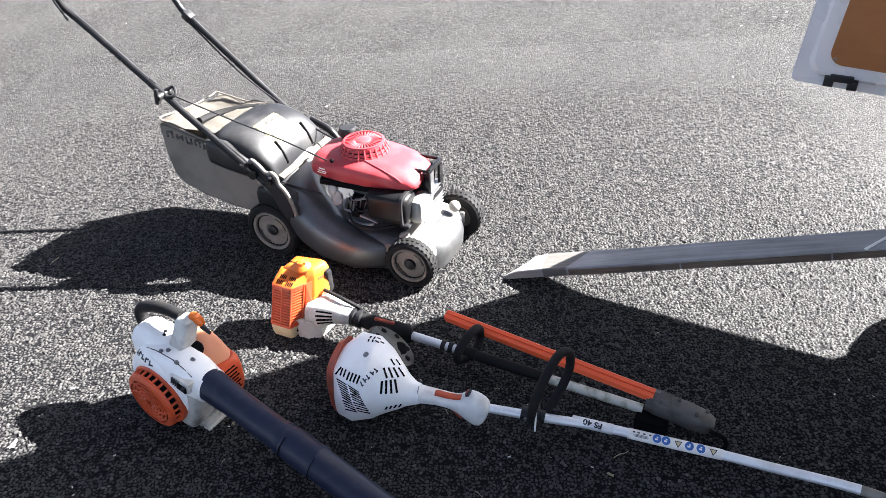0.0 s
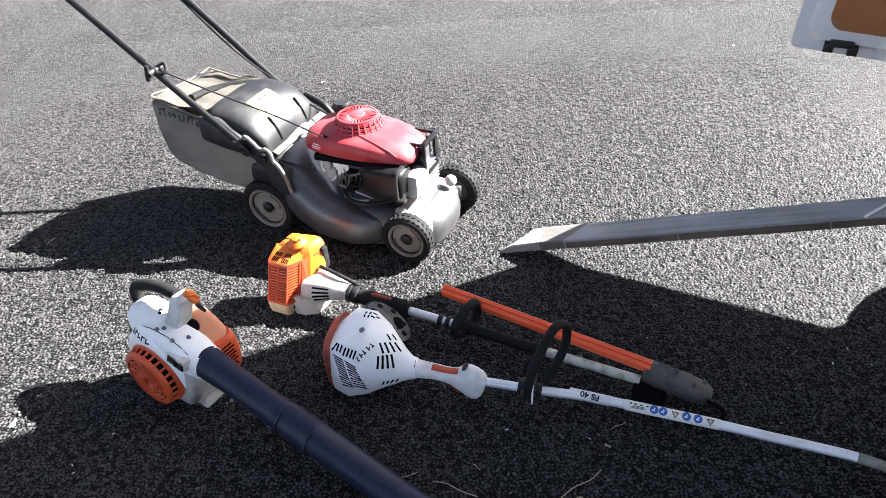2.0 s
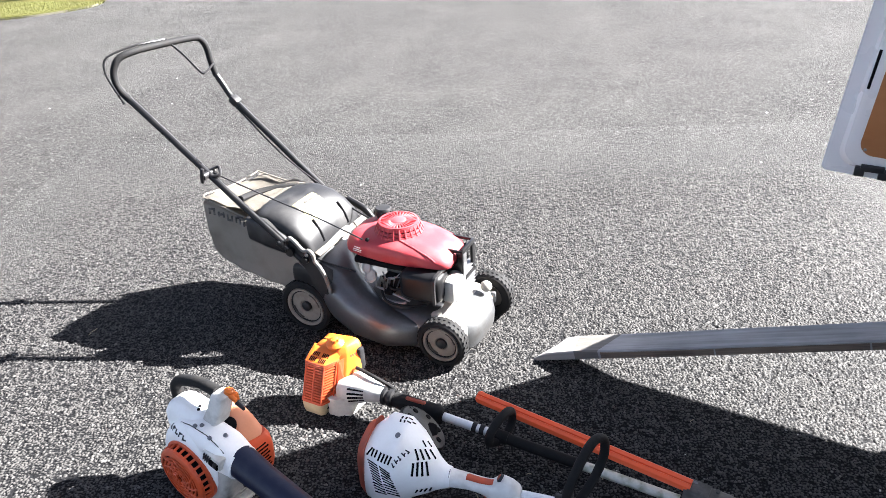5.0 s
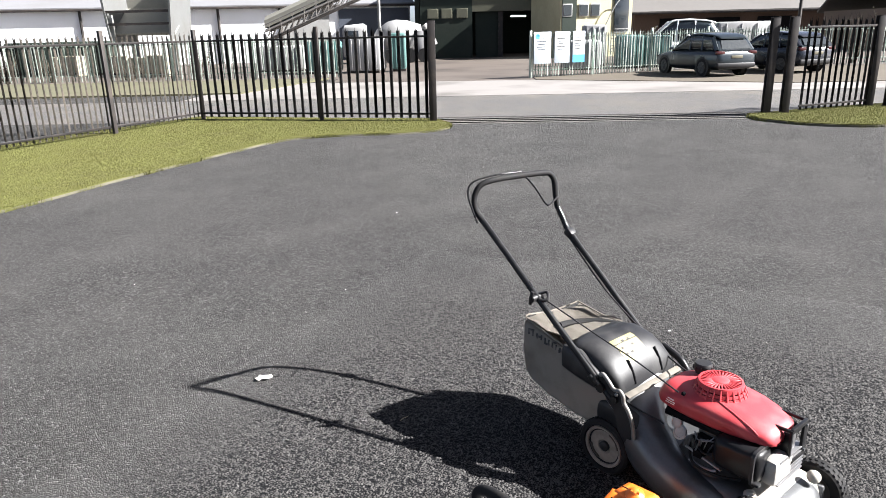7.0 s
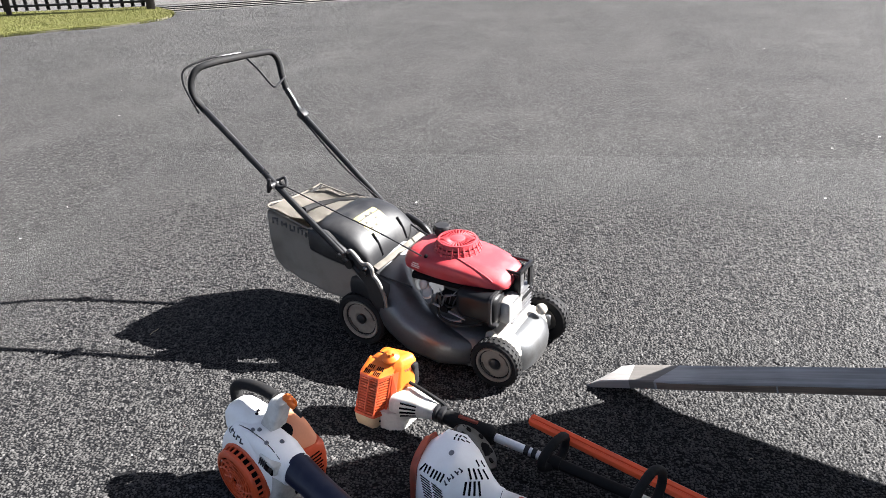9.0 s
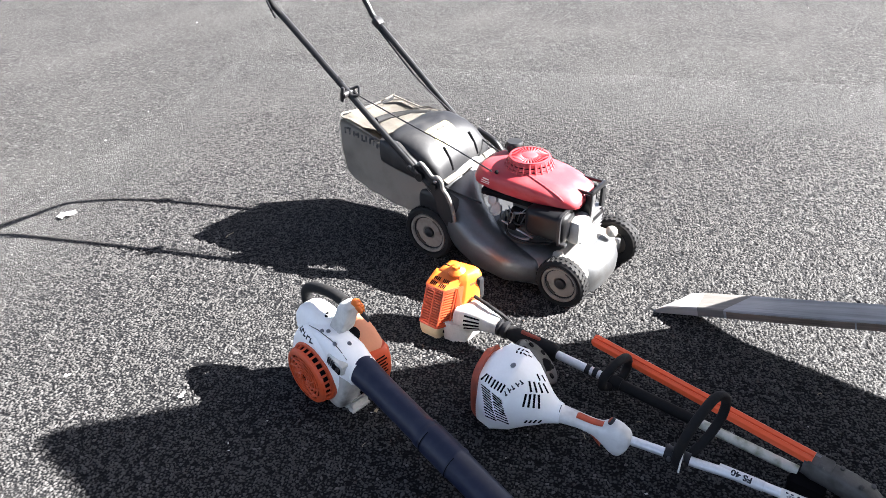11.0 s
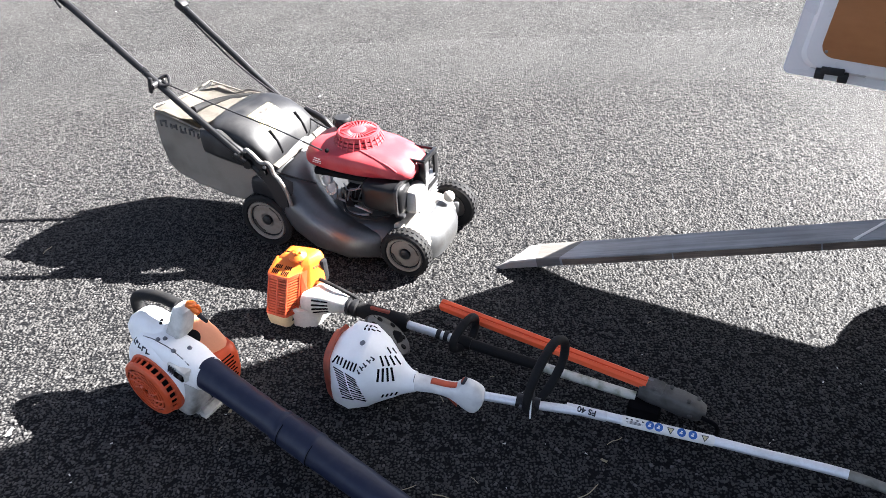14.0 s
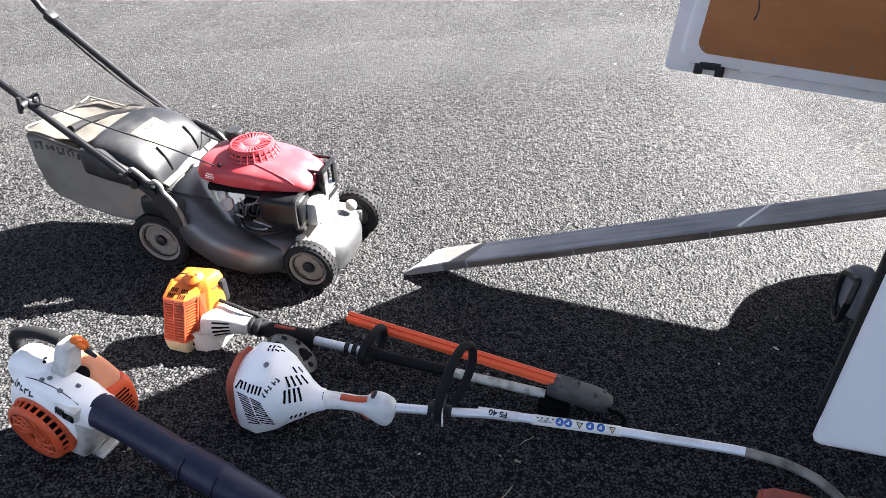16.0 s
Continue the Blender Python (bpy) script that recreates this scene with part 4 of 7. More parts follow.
part("casing", body([[p + Vector((0, dy, dz)) for dy, dz in ((-0.42, 0.62), (0.42, 0.62), (0.42, 1.0), (0.2, 1.2), (-0.2, 1.2), (-0.42, 1.0))] for p in (a, b)]), HOPPER, conv, "grey-green conveyor casing", smooth=20)
for i in range(12):
    p = a.lerp(b, (i + 0.5) / 12)
    part("walkway_post", rod(bmesh.new(), p + Vector((0, -0.7, 0.0)), p + Vector((0, -0.7, 0.75)), 0.025, n=5), PALE_CONCRETE, conv)
for dz in (0.4, 0.75):
    part("walkway_rail", rod(bmesh.new(), a + Vector((0, -0.7, dz)), b + Vector((0, -0.7, dz)), 0.025, n=5), PALE_CONCRETE, conv)
for x, z in ((-9.5, 1.9), (-5.0, 3.7)):
    part("trestle", rod(bmesh.new(), (x, 38, 0), (x, 38, z), 0.09, n=6), PLANT, conv)

# concrete mixer truck
mt = thing("mixer_truck", far_pose(-4.6, 41, 0.0, 4) @ Matrix.Scale(0.78, 4), "white concrete mixer truck parked in the works yard", "truck")
part("drum", turned([(0.35, -1.6), (0.75, -1.3), (1.12, -0.4), (1.15, 0.2), (0.95, 1.0), (0.5, 1.9)], (0.2, 0, 1.85), (1, 0, 0.16), 28), TRUCK_WHITE, mt)
part("cab", body(along_x([(-3.6, 0, 1.5, 1.15, 1.0, 6), (-3.45, 0, 1.55, 1.2, 1.15, 6), (-2.2, 0, 1.6, 1.2, 1.2, 6), (-2.0, 0, 1.6, 1.15, 1.1, 6)], 24)), TRUCK_WHITE, mt)
part("cab_window", box((-2.9, -1.2, 2.0), (0.9, 0.03, 0.6), 0.01), GLASS, mt)
part("chassis", box((-0.2, 0, 0.75), (6.4, 0.9, 0.25), 0.03), PLANT, mt)
bm = bmesh.new()
hose(bm, [(2.2, 0, 2.6), (2.6, 0, 2.0), (3.0, 0, 1.2)], (0.3, 0.22))
part("chute", bm, PLANT, mt)
part("ladder", box((2.0, -0.9, 1.4), (0.5, 0.1, 1.6), 0.02), TRUCK_WHITE, mt)
for x in (-2.8, -0.2, 1.2, 2.2):
    for s in (-1, 1):
        part("wheel", turned([(0.2, -0.15), (0.48, -0.15), (0.5, 0), (0.48, 0.15), (0.2, 0.15)], (x, s * 1.05, 0.5), (0, s, 0), 20), RUBBER, mt)

# containers, tanks and stacks behind the fences
for r, n, w, d, h, mat, nm, lab in ((-4.7, 31, 1.4, 1.4, 1.4, TRUCK_WHITE, "storage_tank", "white bulk tank behind the fence"), (-3.4, 31.5, 0.7, 0.8, 1.55, TEAL, "storage_drum", "teal storage drum behind the fence"),
                              (-6.6, 31, 1.5, 1.3, 1.3, TEAL, "storage_tank", "teal bulk tank behind the fence"), (-9.0, 33, 2.2, 1.2, 1.1, PLANT, "storage_bin", "grey steel bin behind the fence"),
                              (-20, 34, 4.5, 2, 1.5, OLIVE, "skip_container", "dark green skip container in the works yard"), (-25.5, 33, 3.5, 2, 1.3, PLANT, "skip_container", "grey skip container in the works yard"),
                              (6.4, 30.2, 1.1, 1.0, 1.25, TEAL, "storage_tank", "teal bulk tank behind the works fence"), (7.6, 30.5, 1.1, 0.9, 1.2, TEAL, "storage_bin", "teal steel bin behind the works fence"),
                              (10.8, 31.5, 1.5, 1.0, 1.0, PLANT, "storage_bin", "grey steel bin behind the works fence"), (5.3, 32.5, 1.0, 0.9, 1.7, TRUCK_WHITE, "storage_tank", "white bulk tank behind the works fence"),
                              (4.4, 30, 1.4, 1.2, 1.1, TRUCK_WHITE, "storage_bin", "white bin behind the works fence"), (13.0, 36, 3.0, 2.0, 1.7, TRUCK_WHITE, "delivery_van", "white delivery van beyond the works fence")):
    t = thing(nm, far_pose(r, n, 0, random.uniform(-6, 6)), lab, nm.replace("_", " "), "works clutter")
    part("shell", box((0, 0, h / 2 + 0.08), (w, d, h), 0.12), mat, t)
    bm = bmesh.new()
    for i in range(4):
        block(bm, (-w * 0.38 + i * w * 0.25, -d / 2 - 0.02, h / 2 + 0.08), (0.06, 0.05, h * 0.9), 0.01)
    part("ribs", bm, mat, t)
    part("base_skids", box((0, 0, 0.06), (w * 0.9, d * 0.9, 0.12)), POST, t)

pole = thing("lamp_post", far_pose(12.9, 29.5), "tall dark street lamp post beyond the road", "lamp post")
part("shaft", turned([(0.11, 0), (0.09, 1.2), (0.07, 1.25), (0.05, 7.0)], (0, 0, 0), (0, 0, 1), 14), POST, pole)
part("arm", hose(bmesh.new(), [(0, 0, 7.0), (-0.3, 0, 7.4), (-1.2, 0, 7.5)], 0.04), POST, pole)
part("lantern", body(along_x([(-1.9, 0, 7.5, 0.08, 0.04), (-1.6, 0, 7.5, 0.15, 0.08), (-1.2, 0, 7.5, 0.08, 0.05)], 16)), PLANT, pole)


def bush(r, n, label, h=2.0, seed=3):
    """A bare, twiggy shrub."""
    rnd = random.Random(seed)
    t = thing("bare_shrub", far_pose(r, n), label, "shrub", "shrubs")
    bm = bmesh.new()
    for i in range(26):
        a, q = rnd.uniform(0, 6.28), rnd.uniform(0.2, 0.7)
        tip = Vector((math.cos(a) * q, math.sin(a) * q, h * rnd.uniform(0.6, 1.0)))
        rod(bm, (0.08 * math.cos(a), 0.08 * math.sin(a), 0), tip, 0.018, 0.006, 5)
        for j in range(5):
            p = tip * rnd.uniform(0.45, 0.95)
            rod(bm, p, p + Vector((rnd.uniform(-0.25, 0.25), rnd.uniform(-0.25, 0.25), rnd.uniform(0.1, 0.4))), 0.007, 0.003, 4)
    part("brushwood", bm, SOIL, t)


bush(15.6, 30.2, "bare twiggy shrub behind the works fence", 2.1, 3)
bush(14.4, 30.2, "bare twiggy shrub behind the works fence", 1.7, 4)
for i in range(5):
    bush(-22 + 2.6 * i + random.uniform(-0.5, 0.5), 28.2, "straggly brown shrub on the dry bank", random.uniform(0.7, 1.2), 10 + i)

# ---- lawn mower: x forward, y away from the near wheels, z up ----
def wheel(parent, x, y, r, w, out):
    """A small mower wheel: ribbed tyre, dished cream rim and a hub bolt; out: which way its face looks along y."""
    t = turned([(r * 0.6, -w / 2), (r * 0.93, -w / 2), (r, -w * 0.36), (r, w * 0.36), (r * 0.93, w / 2), (r * 0.8, w / 2), (r * 0.78, w * 0.3), (r * 0.6, w * 0.3), (r * 0.6, -w / 2)], (x, y, r), (0, out, 0), 40)
    for i in range(30):
        a = math.tau * i / 30
        m = Matrix.Rotation(-a, 4, "Y")
        block(t, (x + r * math.sin(a), y - w * 0.18, r + r * math.cos(a)), (0.009, w * 0.34, 0.006), 0, Matrix.Rotation(a, 4, "Y"))
        block(t, (x + r * math.sin(a + 0.1), y + w * 0.18, r + r * math.cos(a + 0.1)), (0.009, w * 0.34, 0.006), 0, Matrix.Rotation(a + 0.1, 4, "Y"))
    tyre = part("wheel", t, RUBBER, parent, "black ribbed wheel with a cream rim")
    part("rim", turned([(0.012, w * 0.1), (r * 0.2, w * 0.12), (r * 0.27, w * 0.26), (r * 0.62, w * 0.2), (r * 0.66, w * 0.42), (r * 0.74, w * 0.46), (r * 0.76, w * 0.3), (r * 0.6, -w * 0.1)], (x, y, r), (0, out, 0), 36), RIM, tyre)
    bm = turned([(0.02, 0), (0.02, w * 0.34), (0.012, w * 0.42), (0.006, w * 0.44)], (x, y, r), (0, out, 0), 14)
    for i in range(3):
        a = math.tau * i / 3 + 0.5
        lathe(bm, [(0.004, w * 0.1), (0.004, w * 0.24)], (x + r * 0.3 * math.sin(a), y, r + r * 0.3 * math.cos(a)), (0, out, 0), 8)
    part("hub_bolt", bm, BLACK, tyre)
    for a0, a1 in ((20, 80), (200, 260)):
        bm = bmesh.new()
        hose(bm, [(x + r * 0.57 * math.sin(radians(q)), y + out * w * 0.24, r + r * 0.57 * math.cos(radians(q))) for q in (a0, (a0 + a1) / 2, a1)], r * 0.045, 6, 5)
        part("rim_arc", bm, CORK_DARK, tyre, "dark arc on the rim")


mower = thing("lawn_mower", pose(-0.672, 2.209, 0, 0, 0, -24.2), "lawn mower with red engine cowl, silver deck and grey bag", "lawn mower")
for x, y, r, w, out in ((0.0, 0.03, 0.11, 0.052, -1), (0.03, 0.405, 0.11, 0.052, 1), (0.582, 0.03, 0.093, 0.054, -1), (0.622, 0.39, 0.095, 0.054, 1)):
    wheel(mower, x, y, r, w, out)

deck_rings = []
for z, k, dx in ((0.045, 1.0, 0.0), (0.09, 1.01, 0.0), (0.125, 0.985, 0.0), (0.15, 0.93, -0.005), (0.168, 0.83, -0.01), (0.176, 0.66, -0.015)):
    deck_rings.append([Vector((p.x, p.y, z + (0.02 if p.x < 0.25 else 0.0) * (z - 0.045) / 0.13)) for p in ring((0.37 + dx, 0.205, 0), (1, 0, 0), (0, 1, 0), 0.315 * k, 0.185 * k, 44, 3.2)])
part("deck", body(deck_rings), DECK, mower)
bm = bmesh.new()
vol = []
for x, y, z, a, b in ((0.53, 0.085, 0.09, 0.03, 0.03), (0.47, 0.04, 0.097, 0.05, 0.05), (0.38, 0.02, 0.105, 0.062, 0.065), (0.25, 0.045, 0.125, 0.078, 0.085), (0.15, 0.085, 0.165, 0.09, 0.105), (0.08, 0.13, 0.215, 0.11, 0.11), (0.03, 0.19, 0.27, 0.15, 0.09)):
    vol.append(ring((x, y, z), (0.25, 0.97, 0), (0, 0, 1), a, b, 26, 2.6))
part("discharge_volute", loft(bm, vol), DECK, mower, "smooth dark-silver discharge volute")
part("front_axle_cover", body(along_x([(0.455, 0.19, 0.118, 0.13, 0.02, 4), (0.48, 0.195, 0.128, 0.155, 0.034, 4), (0.54, 0.2, 0.134, 0.158, 0.044, 4), (0.6, 0.2, 0.132, 0.152, 0.042, 4), (0.638, 0.2, 0.12, 0.147, 0.034, 4), (0.655, 0.2, 0.106, 0.142, 0.02, 4)], 36)), DUSTY_DECK, mower, "pale cast front deck")
part("deck_rib", hose(bmesh.new(), [(0.462, 0.075, 0.135), (0.5, 0.06, 0.142), (0.545, 0.055, 0.135)], 0.007, 8), BRIGHT_ALLOY, mower)
for y in (0.305, 0.085):
    bm = turned([(0.004, 0), (0.021, 0.003), (0.023, 0.014), (0.017, 0.026), (0.008, 0.031), (0.0006, 0.032)], (0.643 if y > 0.2 else 0.54, y, 0.185 if y > 0.2 else 0.16), (0, -1, 0.25), 20)
    part("axle_cap", bm, DUSTY_DECK, mower)
part("wheel_bracket", box((0.6, 0.342, 0.115), (0.13, 0.02, 0.05), 0.008), STEEL, mower)
part("wheel_bracket", box((0.575, 0.06, 0.115), (0.13, 0.012, 0.04), 0.005), STEEL, mower)
part("rear_flap", box((0.06, 0.205, 0.1), (0.02, 0.3, 0.16), 0.006), BLACK, mower)

# engine
part("engine_block", body([ring((x, 0.2, z), (1, 0, 0), (0, 1, 0), a, b, 32, p) for x, z, a, b, p in ((0.37, 0.165, 0.14, 0.14, 2), (0.37, 0.185, 0.145, 0.145, 2), (0.37, 0.2, 0.12, 0.12, 2), (0.39, 0.215, 0.12, 0.11, 3), (0.42, 0.23, 0.11, 0.1, 5), (0.42, 0.31, 0.11, 0.1, 5))]), ALLOY, mower, "dull grey cast engine block")
for i in range(7):
    part("cooling_fin", box((0.56, 0.2, 0.215 + i * 0.014), (0.09, 0.17, 0.006), 0.002), STEEL, mower)
part("cylinder_head", box((0.578, 0.15, 0.262), (0.056, 0.12, 0.095), 0.02), BRIGHT_ALLOY, mower, "pale cast cylinder head")
# the cowl: a flat-topped hood whose front falls to a lip, with a raised shoulder round the starter
CX, CY = 0.334, 0.205
cowl_rings = []
for x, y, z, a, b, q in ((0.146, 0.212, 0.366, 0.05, 0.02, 3.4), (0.152, 0.212, 0.366, 0.092, 0.032, 3.6), (0.172, 0.212, 0.368, 0.114, 0.039, 4.2), (0.22, 0.21, 0.371, 0.124, 0.043, 5), (0.3, 0.206, 0.373, 0.131, 0.045, 5), (0.38, 0.204, 0.373, 0.131, 0.045, 5), (0.44, 0.203, 0.37, 0.126, 0.043, 5), (0.5, 0.2, 0.365, 0.115, 0.039, 4.6), (0.545, 0.197, 0.36, 0.1, 0.034, 4.2), (0.57, 0.196, 0.355, 0.084, 0.027, 3.6), (0.579, 0.196, 0.352, 0.066, 0.019, 3)):
    r = []
    for p in ring((x, y, z), (0, 1, 0), (0, 0, 1), a, b, 52, q):
        if p.z > z:
            edge = abs(p.y - y) / a
            swell = math.exp(-((p.x - CX) ** 2 + (p.y - CY) ** 2) / 0.013)
            p = p + Vector((0, 0, 0.008 * swell - 0.012 * max(edge - 0.55, 0) / 0.45))
        elif p.z < z - b * 0.4:
            p = p + Vector((0, 0.006 * (1 if p.y < y else -1), 0.012 * max((p.x - 0.4) / 0.18, 0)))
        r.append(p)
    cowl_rings.append(r)
cowl_bm = body(cowl_rings)
cowl_tree = tree_of(cowl_bm)
cowl = part("engine_cowl", cowl_bm, RED, mower, smooth=50)
crease = []
for i in range(15):
    x = 0.36 + 0.2 * i / 14
    q = cowl_tree.ray_cast(Vector((x, 0.13 - 0.035 * math.sin(i / 14 * 1.4), 1)), Vector((0, 0, -1)))[0]
    if q:
        crease.append(q)
part("cowl_crease", hose(bmesh.new(), crease, 0.0035, 8, 1), RED, cowl, "raised shoulder along the cowl")
part("cowl_skirt", body(along_x([(0.2, 0.2, 0.322, 0.112, 0.018, 4), (0.545, 0.19, 0.322, 0.098, 0.016, 4)], 30)), DARK, mower)
part("recoil_well", turned([(0.086, 0.4), (0.084, 0.43), (0.066, 0.446), (0.02, 0.45)], (CX, CY, 0), (0, 0, 1), 32), DARK, cowl)
bm = bmesh.new()
for i in range(32):
    a = math.tau * i / 32
    c, w = math.cos(a), math.sin(a)
    block(bm, (CX + c * 0.047, CY + w * 0.047, 0.4555), (0.046, 0.0052, 0.005), 0.001, Matrix.Rotation(a, 4, "Z"), 1)
for i in range(24):
    a = math.tau * i / 24
    c, w = math.cos(a), math.sin(a)
    rod(bm, (CX + c * 0.073, CY + w * 0.073, 0.453), (CX + c * 0.0945, CY + w * 0.0945, 0.41), 0.0036, n=6)
for r, z, h in ((0.0765, 0.447, 0.0065), (0.0835, 0.432, 0.0045), (0.089, 0.4205, 0.0045), (0.0945, 0.4085, 0.006)):
    lathe(bm, [(r - 0.004, z - h), (r + 0.0022, z - h), (r - 0.0005, z + h), (r - 0.006, z + h), (r - 0.004, z - h)], (CX, CY, 0), (0, 0, 1), 40)
lathe(bm, [(0.066, 0.452), (0.0755, 0.452), (0.0745, 0.4575), (0.068, 0.459), (0.066, 0.452)], (CX, CY, 0), (0, 0, 1), 40)
lathe(bm, [(0.029, 0.45), (0.029, 0.4585), (0.024, 0.461)], (CX, CY, 0), (0, 0, 1), 28)
part("recoil_grille", bm, RED, cowl, "red slotted recoil starter grille")
bm = plates(cowl_tree, [((0.2 + j * 0.01 + (i % 2) * 0.004, -0.3, 0.362 + i * 0.009), (0, 1, 0), 8) for i in range(3) for j in range(4) if (i, j) != (2, 0)], (0.0085, 0.004))
part("cowl_print", bm, STICKER, cowl, "small pale print")
part("rope_guide", turned([(0.007, 0), (0.008, 0.006), (0.004, 0.01)], (0.262, 0.098, 0.412), (-0.3, -0.6, 0.7), 12), DARK, cowl)
bm = turned([(0.026, 0), (0.026, 0.02), (0.032, 0.021), (0.033, 0.042), (0.028, 0.05)], (0.222, 0.285, 0.405), (0, 0, 1), 20)
for i in range(10):
    a = math.tau * i / 10
    rod(bm, (0.222 + 0.033 * math.cos(a), 0.285 + 0.033 * math.sin(a), 0.428), (0.222 + 0.033 * math.cos(a), 0.285 + 0.033 * math.sin(a), 0.446), 0.003, n=6)
part("fuel_cap", bm, BLACK, mower)
CLEANER = surface("satin black cleaner plastic", (0.007, 0.007, 0.008), 0.36, dirt=(0.02, 0.019, 0.018), dirt_amount=0.4, dirt_scale=18, grain=260, bump=0.05, spec=0.2)
air_bm = body([ring((0.488, y, 0.285), (1, 0, 0), (0, 0, 1), a, b, 32, q) for y, a, b, q in ((0.13, 0.076, 0.052, 5), (0.075, 0.082, 0.057, 5.5), (0.052, 0.078, 0.053, 5.5), (0.042, 0.068, 0.044, 5), (0.039, 0.056, 0.034, 4.5))])
cleaner = part("air_cleaner", air_bm, CLEANER, mower, "glossy black boxy air cleaner")
part("cleaner_strap", body([ring((x, 0.083, 0.284), (0, 1, 0), (0, 0, 1), 0.05, 0.062, 26, 5) for x in (0.545, 0.556)]), BLACK, cleaner, "black retaining strap")
part("cleaner_lug", box((0.562, 0.05, 0.234), (0.03, 0.024, 0.012), 0.004), BLACK, cleaner)
part("carburettor_cap", turned([(0.012, 0), (0.024, 0.006), (0.027, 0.014), (0.02, 0.018), (0.018, 0.014), (0.004, 0.012)], (0.272, 0.09, 0.268), (-0.1, -1, 0.55), 20), BRIGHT_ALLOY, mower, "pale cast carburettor cap")
part("carburettor_cap", turned([(0.013, 0), (0.02, 0.006), (0.02, 0.02), (0.011, 0.026)], (0.252, 0.105, 0.292), (-0.2, -1, 0.4), 16), BRIGHT_ALLOY, mower, "pale round carburettor cap")
bm = bmesh.new()
hose(bm, [(0.325, 0.062, 0.201), (0.36, 0.056, 0.196), (0.4, 0.056, 0.197), (0.425, 0.062, 0.203)], 0.0065, 8)
part("brake_lever", bm, STEEL, mower, "pale steel brake lever")
bm = bmesh.new()
for k in range(6):
    rod(bm, (0.285 + 0.018 * k, 0.085, 0.225 + 0.008 * (k % 3)), (0.3 + 0.02 * k, 0.07, 0.3 - 0.01 * (k % 2)), 0.0022 + 0.0008 * (k % 2), n=6)
hose(bm, [(0.33, 0.07, 0.31), (0.35, 0.06, 0.29), (0.385, 0.058, 0.3), (0.4, 0.07, 0.315)], 0.002, 6)
part("governor_links", bm, STEEL, mower, "thin steel governor links and springs")
bm = box((0.36, 0.105, 0.268), (0.06, 0.05, 0.055), 0.01)
block(bm, (0.35, 0.08, 0.232), (0.034, 0.04, 0.03), 0.006)
part("carburettor", bm, DARK, mower, "carburettor, blackened for the shade under the cowl")
bm = bmesh.new()
rod(bm, (0.3, 0.075, 0.235), (0.44, 0.062, 0.212), 0.0045, n=8)
rod(bm, (0.335, 0.066, 0.22), (0.36, 0.058, 0.296), 0.0035, n=6)
rod(bm, (0.36, 0.058, 0.296), (0.4, 0.07, 0.3), 0.0028, n=6)
part("throttle_linkage", bm, STEEL, mower)
bm = bmesh.new()
hose(bm, [(0.3, 0.1, 0.24), (0.34, 0.055, 0.2), (0.43, 0.05, 0.195), (0.5, 0.08, 0.2)], 0.005)
hose(bm, [(0.31, 0.1, 0.27), (0.37, 0.06, 0.25), (0.42, 0.07, 0.26)], 0.004)
part("fuel_hose", bm, RUBBER, mower)
muf = part("muffler", box((0.555, 0.24, 0.335), (0.05, 0.085, 0.075), 0.012), DARK, mower)
part("muffler_plate", box((0.588, 0.215, 0.328), (0.004, 0.05, 0.1), 0.001), STEEL, muf, "dull grey deflector plate")
GX, GY0, GY1, GZ0, GZ1 = 0.6, 0.175, 0.282, 0.272, 0.388
guard = part("muffler_guard", box((GX - 0.02, GY0 + 0.004, (GZ0 + GZ1) / 2), (0.05, 0.006, GZ1 - GZ0 - 0.02), 0.002), TUBE, muf, "open black guard frame")
for z in (GZ0, GZ1):
    part("guard_bar", box((GX, (GY0 + GY1) / 2, z), (0.012, GY1 - GY0, 0.018), 0.003), TUBE, guard)
    for y in (GY0, GY1):
        part("guard_bar", box((GX - 0.04, y, z), (0.09, 0.009, 0.01), 0.002), TUBE, guard)
for y, w in ((GY0, 0.009), (GY1 - 0.008, 0.028)):
    part("guard_bar", box((GX, y, (GZ0 + GZ1) / 2), (0.01, w, GZ1 - GZ0), 0.002), TUBE, guard)
for z in (GZ0 + 0.012, GZ1 - 0.012):
    part("guard_bolt", turned([(0.005, 0), (0.005, 0.005), (0.002, 0.006)], (GX + 0.004, GY1 - 0.006, z), (1, 0, 0), 8), STEEL, guard)

# grass bag with its hard lid
bag_rings = []
BAG_CUTS = ((0.03, 0.19, 0.35, 0.05, 0.36), (-0.08, 0.17, 0.4, 0.02, 0.375), (-0.2, 0.182, 0.445, 0.012, 0.38), (-0.3, 0.2, 0.47, 0.014, 0.375), (-0.395, 0.222, 0.49, 0.02, 0.368), (-0.425, 0.25, 0.495, 0.022, 0.365), (-0.428, 0.36, 0.498, 0.024, 0.362))
for i in range(31):
    f = i / 30 * (len(BAG_CUTS) - 1)
    j = min(int(f), len(BAG_CUTS) - 2)
    x, z0, z1, y0, y1 = [p + (q - p) * (f - j) for p, q in zip(BAG_CUTS[j], BAG_CUTS[j + 1])]
    pts = []
    for p in ring((x, (y0 + y1) / 2, (z0 + z1) / 2), (0, 1, 0), (0, 0, 1), (y1 - y0) / 2, (z1 - z0) / 2, 72, 11):
        sag = 0.0
        if p.z > (z0 + z1) / 2 + 0.35 * (z1 - z0):
            v = (p.y - y0) / (y1 - y0)
            sag = -0.035 * math.sin(math.pi * min(max(v, 0), 1)) * (1.0 if x < -0.15 else 0.2)
        fold = 0.016 * noise.noise(Vector((p.x * 7, p.y * 5, p.z * 10))) + 0.007 * noise.noise(Vector((p.x * 22 + p.z * 14, p.y * 9, p.z * 8)))
